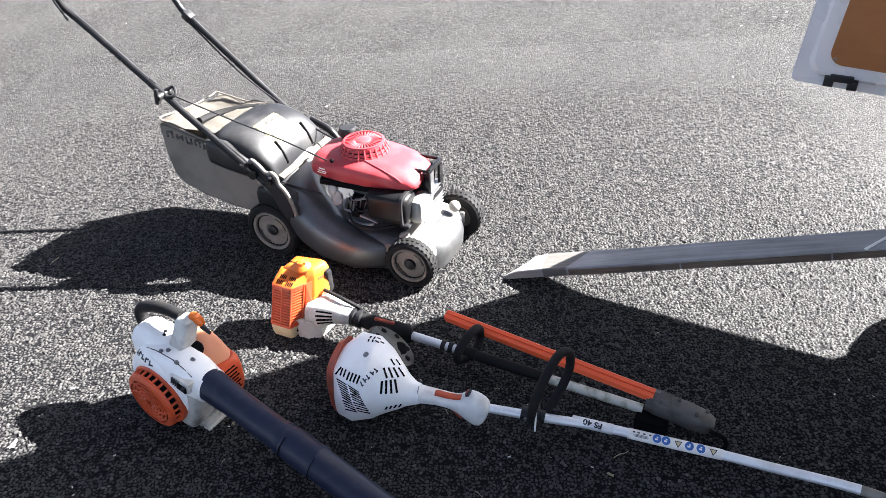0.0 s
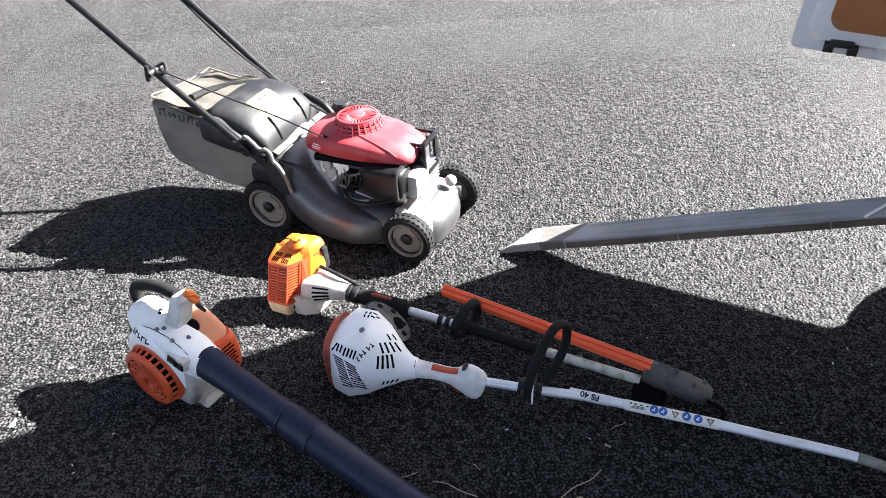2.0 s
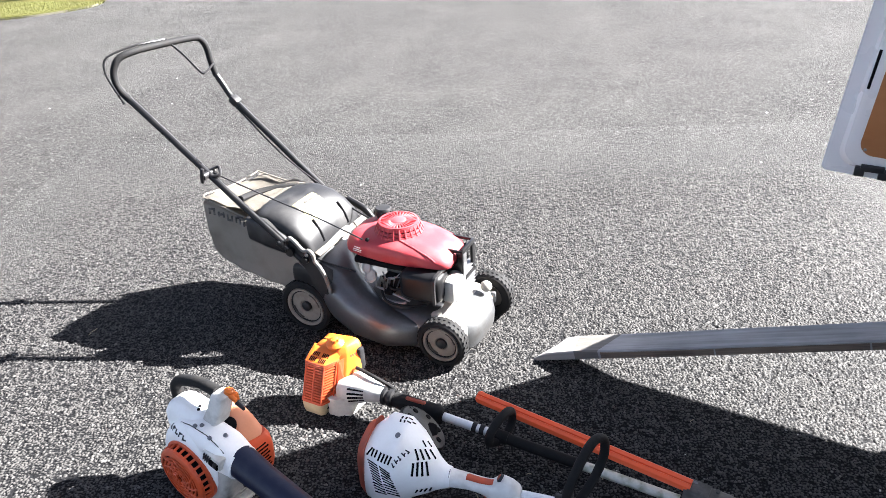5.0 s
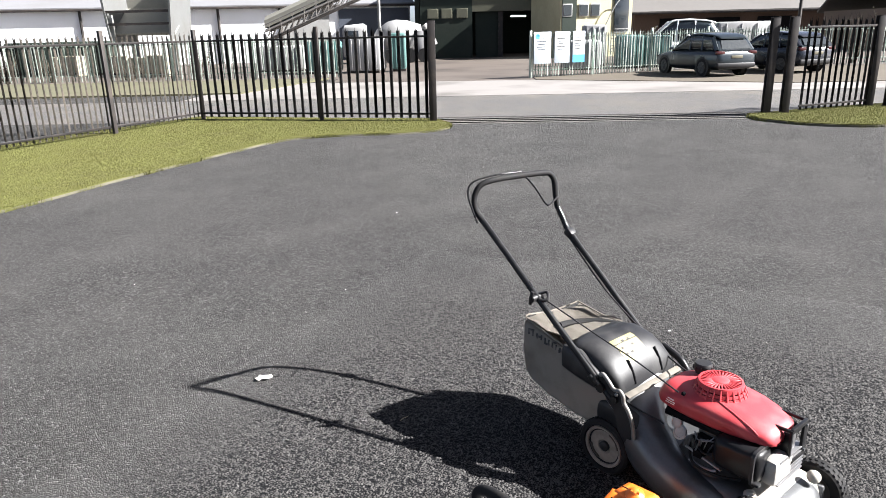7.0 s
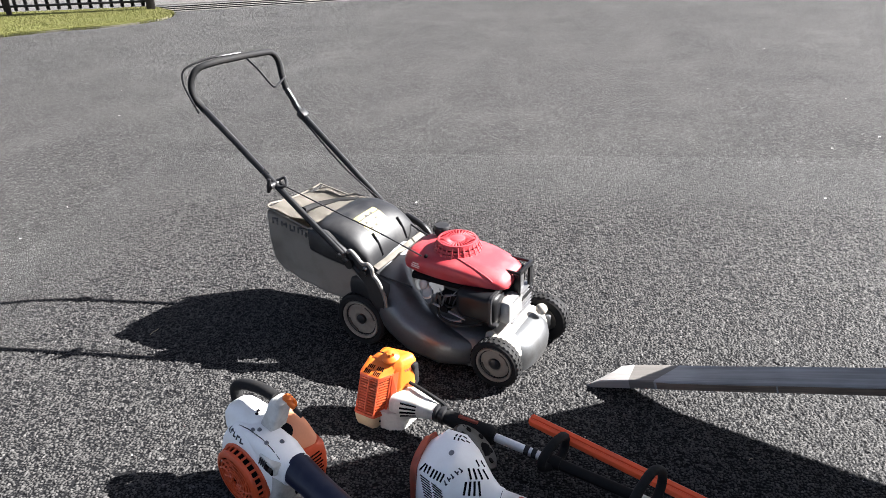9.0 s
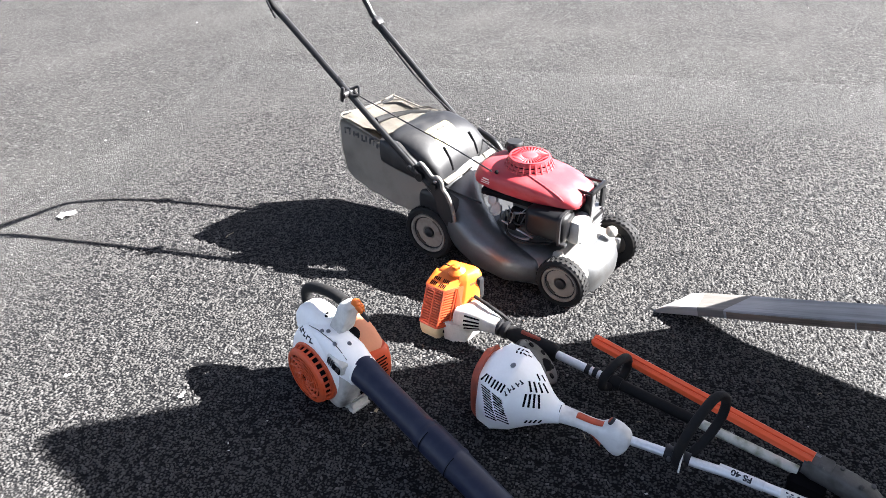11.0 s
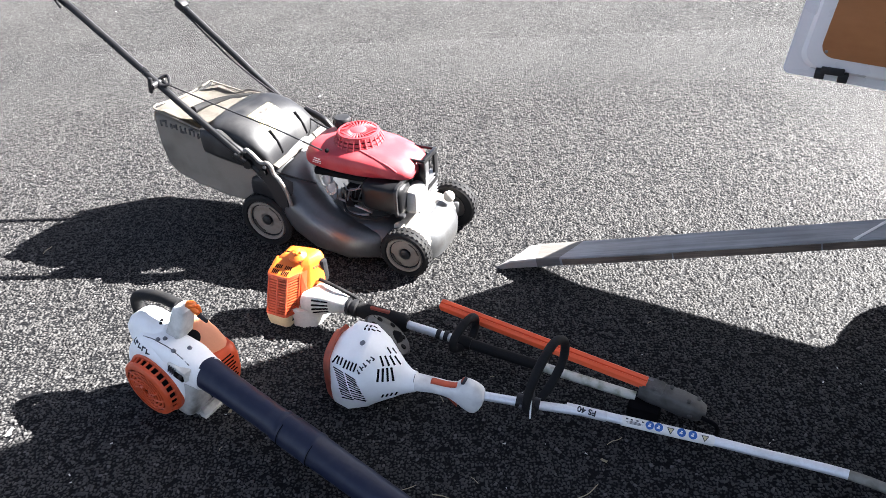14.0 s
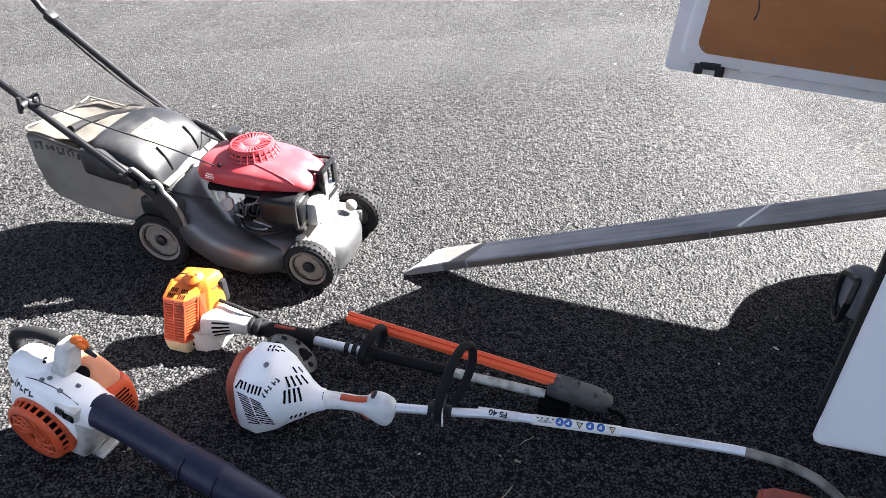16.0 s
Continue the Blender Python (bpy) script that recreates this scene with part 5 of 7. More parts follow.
        slump = -0.032 * max(p.y, 0) / 0.39 * min(max((p.z - z0) / (z1 - z0), 0), 1) * min(max(-x / 0.3, 0), 1)
        pts.append(p + Vector((0.006 * noise.noise(p * 14), fold, sag + slump + 0.008 * noise.noise(p * 11))))
    bag_rings.append(pts)
bag_bm = body(bag_rings)
bag_tree = tree_of(bag_bm)
bag = part("grass_bag", bag_bm, BAG, mower, "dusty grey cloth grass bag", smooth=60)
bm = bmesh.new()
hose(bm, [(-0.2, 0.02, 0.448), (-0.32, 0.022, 0.478), (-0.425, 0.03, 0.502), (-0.441, 0.06, 0.506)], 0.0035, 8)
hose(bm, [(-0.441, 0.06, 0.504), (-0.44, 0.2, 0.482), (-0.436, 0.32, 0.48), (-0.434, 0.36, 0.484)], 0.0035, 8)
hose(bm, [(-0.434, 0.36, 0.484), (-0.33, 0.368, 0.462), (-0.2, 0.374, 0.44)], 0.0035, 8)
part("bag_piping", bm, CLOTH_TOP, bag, "folded cloth seam")
ft = bmesh.new()
top = []
for x, dz in ((-0.2, 0.484), (-0.26, 0.496), (-0.32, 0.482), (-0.382, 0.506), (-0.436, 0.507)):
    top.append([Vector((x + 0.012 * math.sin(y * 25), y, dz + 0.012 * noise.noise(Vector((x * 20, y * 13, 1.0))) - 0.008 * math.sin(math.pi * (y - 0.02) / 0.37) * (1 if x < -0.25 else 0.2) - 0.034 * y / 0.39 * min(-x / 0.3, 1))) for y in [0.025 + 0.35 * i / 12 for i in range(13)]])
vs = [[ft.verts.new(p) for p in r] for r in top]
for a, b in zip(vs, vs[1:]):
    for i in range(12):
        ft.faces.new((a[i], a[i + 1], b[i + 1], b[i]))
bmesh.ops.solidify(ft, geom=ft.faces[:], thickness=0.006)
part("bag_top_cloth", ft, CLOTH_TOP, bag, "slack creased cloth top")
bm = bmesh.new()
hose(bm, [(-0.31, 0.1, 0.484), (-0.315, 0.17, 0.474), (-0.29, 0.24, 0.468), (-0.24, 0.3, 0.464), (-0.205, 0.33, 0.458)], 0.014, 8)
part("bag_fold_shade", bm, RUBBER, bag, "dark roll standing in for a fold's shadow")
# maker's name on the bag: plain strokes only
spots = []
for i in range(5):
    x0, z0 = -0.39 + i * 0.043, 0.452 - 0.0052 * i
    spots += [((x0 - 0.011, -0.3, z0), (0, 1, 0), 90), ((x0 + 0.011, -0.3, z0 - 0.001), (0, 1, 0), 90)]
    spots += [((x0 + d, -0.3, z0 + (0.012, 0.0, -0.011)[i % 3]), (0, 1, 0), 8) for d in (-0.005, 0.005)]
bm = plates(bag_tree, spots, (0.02, 0.0066), 0.005)
part("bag_print", bm, FADED_INK, bag, "faded dark print strokes")
lid_rings = []
for x, z0, z1, y0, y1 in ((-0.215, 0.4, 0.46, 0.05, 0.33), (-0.195, 0.385, 0.482, 0.022, 0.355), (-0.12, 0.375, 0.496, 0.01, 0.365), (-0.05, 0.35, 0.482, 0.012, 0.368), (0.0, 0.33, 0.45, 0.02, 0.37), (0.035, 0.315, 0.405, 0.03, 0.375), (0.05, 0.31, 0.365, 0.04, 0.37)):
    lid_rings.append(ring((x, (y0 + y1) / 2, (z0 + z1) / 2), (0, 1, 0), (0, 0, 1), (y1 - y0) / 2, (z1 - z0) / 2, 36, 3.6))
lid_bm = body(lid_rings)
lid_tree = tree_of(lid_bm)
LID = surface("scuffed dark lid plastic", (0.0117, 0.0117, 0.0131), 0.46, dirt=(0.0876, 0.0847, 0.0818), dirt_amount=0.5, dirt_scale=7, grain=200, spec=0.35)
lid = part("bag_lid", lid_bm, LID, mower, "scuffed black hard bag lid")
bm = bmesh.new()
grid = [[None] * 7 for _ in range(6)]
for i in range(6):
    for j in range(7):
        x, y = -0.075 + 0.0185 * i, 0.115 + 0.022 * j
        hit = lid_tree.ray_cast(Vector((x, y, 1)), Vector((0, 0, -1)))[0]
        grid[i][j] = bm.verts.new((hit if hit else Vector((x, y, 0.5))) + Vector((0, 0, 0.0015)))
for i in range(5):
    for j in range(6):
        bm.faces.new((grid[i][j], grid[i + 1][j], grid[i + 1][j + 1], grid[i][j + 1]))
LABEL_YELLOW = surface("sun-bleached yellow label", (0.27, 0.24, 0.09), 0.6, dirt=(0.26, 0.25, 0.18), dirt_amount=0.6, dirt_scale=14, bump=0)
part("warning_label", bm, LABEL_YELLOW, lid, "sun-bleached yellow warning label")
for i in range(3):
    for j in range(3):
        if (i + 2 * j) % 3:
            part("label_print", plates(lid_tree, [((-0.055 + 0.024 * i, 0.14 + 0.03 * j, 1), (0, 0, -1), 0)], (0.014, 0.009), 0.004), FADED_INK, lid, "worn dark print")
for y in (0.12, 0.29):
    part("lid_slot", hose(bmesh.new(), [(0.008, y, 0.442), (0.025, y, 0.418), (0.04, y, 0.39), (0.05, y, 0.358)], 0.0055, 6), DARK, lid, "dark slot in the lid")
part("lid_edge", box((0.072, 0.205, 0.345), (0.026, 0.34, 0.009), 0.004, Matrix.Rotation(radians(22), 4, "Y")), CORK, mower, "dusty beige lid edge")

# handle
BRACKET = surface("rubbed grey bracket steel", (0.19, 0.18, 0.165), 0.5, metal=0.3, dirt=(0.08, 0.07, 0.06), dirt_amount=0.6, dirt_scale=25)
bm = bmesh.new()
hose(bm, [(-0.008, -0.02, 0.422), (0.006, -0.02, 0.43), (0.03, -0.02, 0.412), (0.05, -0.02, 0.392), (0.066, -0.02, 0.388), (0.08, -0.02, 0.392), (0.096, -0.02, 0.378), (0.101, -0.02, 0.352), (0.118, -0.018, 0.33), (0.134, -0.016, 0.295), (0.142, -0.012, 0.255), (0.143, -0.008, 0.22)], 0.0075, 10)
bracket = part("handle_bracket", bm, BRACKET, mower, "rubbed grey bent bracket")
plate = [(-0.02, 0.415), (0.004, 0.42), (0.045, 0.388), (0.078, 0.384), (0.094, 0.35), (0.136, 0.27), (0.136, 0.215), (0.09, 0.22), (0.06, 0.3), (-0.01, 0.37)]
part("bracket_plate", body([[Vector((x, y, z)) for x, z in plate] for y in (-0.017, -0.009)]), BLACK, bracket, "black bracket plate", smooth=30)
part("bracket_bolt", turned([(0.007, 0), (0.007, 0.006), (0.003, 0.008)], (0.068, -0.018, 0.372), (0, -1, 0), 10), STEEL, bracket)
part("bracket_gusset", body([[Vector((x, y, z)) for x, z in ((0.02, 0.33), (0.07, 0.3), (0.085, 0.285), (0.06, 0.3))] for y in (-0.016, -0.012)]), STEEL, bracket)
bm = bmesh.new()
for a in (90, 210, 330):
    rod(bm, (-0.02, -0.03, 0.398), (-0.02 + 0.02 * math.cos(radians(a)), -0.03, 0.398 + 0.02 * math.sin(radians(a))), 0.009, 0.007, 8)
rod(bm, (-0.02, -0.01, 0.398), (-0.02, -0.036, 0.398), 0.009, n=10)
part("wing_knob", bm, BLACK, bracket, "black three-lobed knob")
bm = bmesh.new()
hose(bm, [(0.135, 0.415, 0.215), (0.07, 0.415, 0.345), (-0.03, 0.415, 0.395)], 0.014, 10)
part("handle_bracket", bm, TUBE, mower, "worn dark bracket")
N0, F0 = -0.012, 0.402
bm = bmesh.new()
hose(bm, [(0.05, N0, 0.335), (-0.16, N0, 0.494), (-0.35, N0, 0.645), (-0.53, N0, 0.79), (-0.65, N0, 0.885)], 0.0125, 12)
part("handle_tube", bm, TUBE, mower)
bm = bmesh.new()
hose(bm, [(-0.64, N0, 0.876), (-0.685, N0, 0.918), (-0.7, N0 + 0.005, 0.97), (-0.69, N0 + 0.03, 1.018), (-0.67, N0 + 0.085, 1.036), (-0.655, 0.2, 1.037), (-0.64, F0 - 0.06, 1.032), (-0.632, F0 - 0.02, 1.022), (-0.622, F0 - 0.003, 0.99), (-0.615, F0, 0.93), (-0.6, F0, 0.87)], 0.0128, 12)
part("grip_bar", bm, RUBBER, mower, "black foam-covered grip bar")
bm = bmesh.new()
hose(bm, [(-0.605, F0, 0.88), (-0.57, F0, 0.83), (-0.53, F0, 0.775), (-0.35, F0, 0.62), (-0.15, F0, 0.45), (0.05, F0, 0.3)], 0.0125, 12)
part("handle_tube", bm, TUBE, mower)
bm = bmesh.new()
hose(bm, [(-0.655, N0 - 0.02, 0.87), (-0.684, N0 - 0.022, 0.925), (-0.712, N0 - 0.02, 0.985), (-0.714, N0 + 0.005, 1.03), (-0.69, 0.08, 1.05), (-0.67, 0.15, 1.053), (-0.66, 0.23, 1.05)], 0.0042, 8)
hose(bm, [(-0.66, 0.23, 1.05), (-0.615, 0.265, 0.985), (-0.585, 0.3, 0.915), (-0.575, 0.315, 0.905), (-0.59, 0.37, 0.915), (-0.605, F0, 0.92)], 0.0042, 8)
part("control_bail", bm, TUBE, mower, "thin bent control bail")
bm = bmesh.new()
rod(bm, (-0.335, N0 - 0.03, 0.63), (-0.335, N0 + 0.03, 0.63), 0.014, n=10)
block(bm, (-0.335, N0 - 0.03, 0.634), (0.016, 0.012, 0.06), 0.005, Matrix.Rotation(radians(12), 4, "Y"))
hose(bm, [(-0.335, 0.0, 0.64), (-0.31, 0.02, 0.65), (-0.29, 0.0, 0.63), (-0.31, -0.015, 0.625)], 0.006, 8)
part("clamp_knob", bm, BLACK, mower)
bm = bmesh.new()
block(bm, (-0.528, F0 + 0.005, 0.77), (0.04, 0.04, 0.035), 0.008, Matrix.Rotation(radians(40), 4, "Y"))
part("cable_clamp", bm, BLACK, mower)
bm = bmesh.new()
rod(bm, (0.0, N0 - 0.02, 0.375), (0.0, N0 + 0.02, 0.375), 0.018, n=12)
rod(bm, (0.06, N0 - 0.018, 0.35), (0.06, N0 + 0.02, 0.35), 0.014, n=12)
block(bm, (-0.03, N0 - 0.02, 0.395), (0.045, 0.012, 0.02), 0.004, Matrix.Rotation(radians(35), 4, "Y"))
part("pivot_bolt", bm, TUBE, mower)
bm = bmesh.new()
hose(bm, [(-0.32, 0.0, 0.632), (-0.1, 0.04, 0.545), (0.08, 0.07, 0.48), (0.245, 0.09, 0.415)], 0.0028, 6)
part("starter_cord", bm, BLACK, mower)
bm = bmesh.new()
hose(bm, [(-0.53, F0 - 0.01, 0.76), (-0.3, F0 - 0.02, 0.565), (-0.05, 0.37, 0.42), (0.1, 0.33, 0.38), (0.25, 0.3, 0.36)], 0.0035, 6)
hose(bm, [(-0.35, N0 + 0.02, 0.63), (-0.1, N0 + 0.022, 0.43), (0.05, 0.05, 0.32), (0.2, 0.09, 0.27)], 0.0035, 6)
part("control_cable", bm, BLACK, mower)
bm = body(along_x([(-0.19, 0.0, 0.43, 0.022, 0.05, 3), (-0.12, 0.0, 0.42, 0.026, 0.055, 3), (-0.04, 0.005, 0.385, 0.024, 0.035, 3), (0.0, 0.01, 0.37, 0.015, 0.02, 3)], 20))
part("lid_side_flap", bm, LID, mower)
part("rear_wheel_guard", body(along_x([(-0.1, 0.09, 0.2, 0.03, 0.03, 4), (-0.04, 0.075, 0.245, 0.05, 0.045, 4), (0.05, 0.07, 0.255, 0.06, 0.055, 4), (0.12, 0.065, 0.2, 0.06, 0.08, 4), (0.165, 0.07, 0.14, 0.04, 0.08, 4)], 24)), BLACK, mower, "black plastic guard over the rear wheel")


# ---- hand-held blower: x along its pipe, y away, z up ----
blower = thing("leaf_blower", pose(-0.844, 1.389, 0, 0, 0, -33.8), "white and orange leaf blower with dark pipe on the tarmac", "leaf blower")
FC = Vector((0.012, 0.0, 0.118))
vr = []
for y, k in ((0.002, 0.74), (0.006, 0.84), (0.016, 0.92), (0.034, 0.985), (0.055, 1.0), (0.085, 0.99), (0.104, 0.93), (0.112, 0.8)):
    r = []
    for i in range(56):
        a = math.tau * i / 56
        grow = 0.106 + 0.036 * (0.5 + 0.5 * math.cos(a - radians(118)))
        r.append(Vector((FC.x + k * grow * math.cos(a), y, max(FC.z + k * grow * math.sin(a), 0.004 + 0.03 * (1 - k)))))
    vr.append(r)
vol_bm = body(vr)
vol_tree = tree_of(vol_bm)
volute = part("fan_housing", vol_bm, WHITE, blower, "white scroll-shaped fan housing", smooth=55)
duct_bm = body([ring(c, (0, 1, 0), u, a, b, 32, q) for c, u, a, b, q in (((-0.05, 0.06, 0.2), (0, 0, 1), 0.044, 0.05, 3), ((0.01, 0.06, 0.208), (0.1, 0, 0.99), 0.048, 0.055, 3.2), ((0.07, 0.062, 0.203), (0.2, 0, 0.98), 0.052, 0.058, 3.4), ((0.12, 0.066, 0.187), (0.2, 0, 0.98), 0.052, 0.056, 3), ((0.15, 0.069, 0.176), (0.17, 0, 0.98), 0.049, 0.05, 2.3), ((0.166, 0.07, 0.171), (0.16, 0, 0.98), 0.047, 0.047, 2))])
duct_tree = tree_of(duct_bm)
duct = part("outlet", duct_bm, WHITE, blower, "white outlet duct")
part("outlet_collar", turned([(0.046, 0.0), (0.0495, 0.003), (0.0495, 0.012), (0.046, 0.016)], (0.155, 0.07, 0.1725), (0.98, -0.02, -0.16), 32), WHITE, duct)
seam = []
for i in range(9):
    q = duct_tree.ray_cast(Vector((-0.03 + 0.022 * i, 0.035, 0.5)), Vector((0, 0, -1)))[0]
    if q:
        seam.append(q)
part("housing_seam", hose(bmesh.new(), seam, 0.0012, 5, 2), DARK, duct, "thin dark seam")
# orange intake cover: a cup with slots in its rim, rings and spokes over a dark well
part("intake_well", turned([(0.084, 0.0), (0.08, 0.022), (0.03, 0.024)], FC, (0, -1, 0), 36), DARK, volute)
bm = lathe(bmesh.new(), [(0.09, -0.012), (0.099, -0.012), (0.099, 0.0), (0.094, 0.004), (0.086, 0.004), (0.09, -0.012)], FC, (0, -1, 0), 44)
lathe(bm, [(0.083, 0.022), (0.091, 0.022), (0.089, 0.03), (0.083, 0.034), (0.074, 0.035), (0.074, 0.03), (0.083, 0.022)], FC, (0, -1, 0), 44)
for i in range(26):
    a = math.tau * i / 26
    c, w = math.cos(a), math.sin(a)
    rod(bm, FC + Vector((0.0915 * c, 0.0, 0.0915 * w)), FC + Vector((0.0875 * c, -0.026, 0.0875 * w)), 0.0042, n=6)
for r, h in ((0.064, 0.0345), (0.052, 0.0355), (0.04, 0.0365), (0.029, 0.037)):
    lathe(bm, [(r - 0.0035, h - 0.004), (r + 0.0035, h - 0.004), (r + 0.0035, h), (r - 0.0035, h), (r - 0.0035, h - 0.004)], FC, (0, -1, 0), 36)
for i in range(10):
    a = math.tau * i / 10 + 0.2
    hose(bm, [FC + Vector((q * math.cos(a + 1.2 * q / 0.09), -h, q * math.sin(a + 1.2 * q / 0.09))) for q, h in ((0.013, 0.034), (0.035, 0.034), (0.055, 0.033), (0.078, 0.031))], 0.004, 6, 3)
for i in range(6):
    a = math.tau * i / 6
    lathe(bm, [(0.0055, 0.032), (0.0055, 0.037)], FC + Vector((0.016 * math.cos(a), 0, 0.016 * math.sin(a))), (0, -1, 0), 8)
part("intake_cover", bm, ORANGE, blower, "orange slotted intake cover")
spots = []
for i in range(5):
    for dx, dz, tn in ((0.0, 0.0, 98), (0.005, 0.005 if i % 2 else -0.006, 8)):
        spots.append(((-0.062 + 0.0185 * i + dx, -0.35, 0.552 - 0.003 * i + dz), (0, 0.76, -0.65), tn))
part("housing_print", plates(vol_tree, spots, (0.014, 0.0042), 0.002), INK, volute, "dark print strokes")
for x, z in ((-0.098, 0.075), (-0.07, 0.045)):
    part("housing_screw", turned([(0.005, -0.002), (0.005, 0.006), (0.003, 0.008)], (x, 0.012, z), (0, -1, 0), 10), STEEL, volute)
for x, y in ((0.03, 0.04), (0.045, 0.052), (0.095, 0.036), (0.118, 0.07)):
    q = duct_tree.ray_cast(Vector((x, y, 0.5)), Vector((0, 0, -1)))[0]
    part("housing_screw", turned([(0.0058, -0.003), (0.0058, 0.005), (0.003, 0.006)], q, (0, -0.4, 0.9), 10), STEEL, duct)
# engine: salmon hood above, orange slotted shroud below
part("shroud_hood", body([ring((x, y, z), (1, 0, 0), (0, 0.85, 0.5), a, b, 30, 3) for x, y, z, a, b in ((0.05, 0.13, 0.27, 0.018, 0.016), (0.054, 0.134, 0.264, 0.03, 0.026), (0.062, 0.14, 0.242, 0.04, 0.036), (0.074, 0.146, 0.205, 0.046, 0.043), (0.088, 0.15, 0.17, 0.047, 0.047))]), SUNLIT_ORANGE, blower, "salmon shroud top, sunlight put into its colour")
eng_bm = body([ring((x, y, z), (1, 0, 0), (0, 1, 0), a, b, 32, 3.4) for x, y, z, a, b in ((0.09, 0.15, 0.18, 0.047, 0.046), (0.096, 0.152, 0.165, 0.052, 0.05), (0.1, 0.154, 0.13, 0.053, 0.05), (0.102, 0.155, 0.085, 0.05, 0.047), (0.102, 0.155, 0.055, 0.044, 0.04))])
eng_tree = tree_of(eng_bm)
eng = part("engine_shroud", eng_bm, ORANGE, blower, "orange slotted engine shroud")
for i in range(8):
    part("shroud_slot", plates(eng_tree, [((0.6, 0.142 + 0.006 * (i % 2), 0.158 - 0.0115 * i), (-1, 0, 0), 0)], (0.05, 0.0045)), DARK, eng)
    part("shroud_slot", plates(eng_tree, [((0.104, -0.4, 0.158 - 0.0115 * i), (0, 1, 0), 0)], (0.05, 0.0045)), DARK, eng)
part("engine_case", box((0.075, 0.13, 0.06), (0.1, 0.09, 0.1), 0.02), DARK, blower)
part("hood_gap", turned([(0.02, 0), (0.024, 0.01), (0.016, 0.016)], (0.082, 0.108, 0.236), (0.5, -0.5, 0.7), 18), DARK, blower, "dark plug recess")
# white upper shell, post, grip
shell_bm = body([ring((x, y, z), (1, 0, 0), (0, 1, 0), a, b, 30, 3.4) for x, y, z, a, b in ((-0.045, 0.085, 0.2, 0.092, 0.05), (-0.05, 0.088, 0.235, 0.088, 0.05), (-0.05, 0.092, 0.258, 0.076, 0.044), (-0.048, 0.095, 0.27, 0.058, 0.034), (-0.046, 0.096, 0.274, 0.036, 0.022))])
shell_tree = tree_of(shell_bm)
top_shell = part("top_shell", shell_bm, WHITE, blower, "white upper shell")
for x, y in ((-0.005, 0.082), (-0.012, 0.092)):
    q = shell_tree.ray_cast(Vector((x, y, 0.5)), Vector((0, 0, -1)))[0]
    part("shell_hole", turned([(0.005, -0.002), (0.005, 0.002), (0.002, 0.0022)], q, (0, 0, 1), 10), DARK, top_shell)
bm = bmesh.new()
hose(bm, [(-0.125, 0.105, 0.22), (-0.142, 0.108, 0.255), (-0.138, 0.11, 0.287), (-0.11, 0.115, 0.308), (-0.06, 0.12, 0.322), (-0.01, 0.122, 0.33), (0.045, 0.122, 0.33)], 0.018, 14)
part("grip", bm, RUBBER, blower, "black rubber grip")
bm = body([ring((x, y, z), (1, 0, 0), (0, 1, 0), a, b, 26, 5) for x, y, z, a, b in ((0.038, 0.085, 0.225, 0.034, 0.034), (0.046, 0.094, 0.25, 0.031, 0.03), (0.058, 0.106, 0.29, 0.028, 0.027), (0.068, 0.114, 0.325, 0.027, 0.026), (0.072, 0.117, 0.34, 0.024, 0.023), (0.073, 0.118, 0.345, 0.016, 0.016))])
post = part("handle_post", bm, GREASY, blower, "scuffed off-white handle post")
part("post_bolt", turned([(0.006, -0.002), (0.006, 0.004), (0.003, 0.005)], (0.07, 0.072, 0.262), (0.4, -1, 0.2), 10), GREASY, post)
bm = turned([(0.012, 0), (0.015, 0.004), (0.015, 0.014), (0.008, 0.02)], (0.085, 0.128, 0.335), (0.2, 0.3, 0.9), 14)
block(bm, (0.104, 0.125, 0.335), (0.034, 0.012, 0.014), 0.004, Matrix.Rotation(radians(18), 4, "Y"))
block(bm, (0.09, 0.14, 0.322), (0.026, 0.02, 0.03), 0.006)
part("throttle_lever", bm, AMBER, blower, "amber throttle lever")
part("lever_tip", body([ring((0.115 + i * 0.009, 0.128, 0.322 - i * 0.004), (0, 1, 0), (0, 0, 1), 0.008 - i * 0.001, 0.008 - i * 0.001, 10) for i in range(4)]), BLACK, blower)
# stop-switch panel on the duct's near side
part("stop_switch_panel", box((0.118, 0.022, 0.205), (0.07, 0.03, 0.04), 0.007, Matrix.Rotation(radians(12), 4, "Y")), GREASY, blower)
part("stop_switch", box((0.13, 0.006, 0.2), (0.034, 0.008, 0.024), 0.003, Matrix.Rotation(radians(12), 4, "Y")), DARK, blower, "black stop switch")
part("switch_rocker", box((0.142, 0.002, 0.206), (0.01, 0.01, 0.014), 0.002, Matrix.Rotation(radians(12), 4, "Y")), BLACK, blower)
for i in range(4):
    part("panel_rib", box((0.096 + 0.007 * i, 0.005, 0.214 - 0.002 * i), (0.003, 0.006, 0.03), 0.001, Matrix.Rotation(radians(24), 4, "Y")), INK, blower)
# lower casing and scraped foot: grime, and shade under the fan, in one colour
part("lower_casing", body([ring((x, y, z), (1, 0, 0), (0, 1, 0), a, b, 24, 3.4) for x, y, z, a, b in ((0.072, 0.05, 0.012, 0.034, 0.036), (0.078, 0.05, 0.03, 0.042, 0.044), (0.09, 0.055, 0.08, 0.042, 0.044), (0.1, 0.06, 0.13, 0.044, 0.046), (0.11, 0.065, 0.17, 0.04, 0.044))]), GRIMY_SHADED, blower)
bm = box((0.118, 0.068, 0.007), (0.05, 0.068, 0.008), 0.003)
for i in range(3):
    block(bm, (0.112 + 0.01 * i, 0.07, 0.022), (0.004, 0.06, 0.024), 0.001)
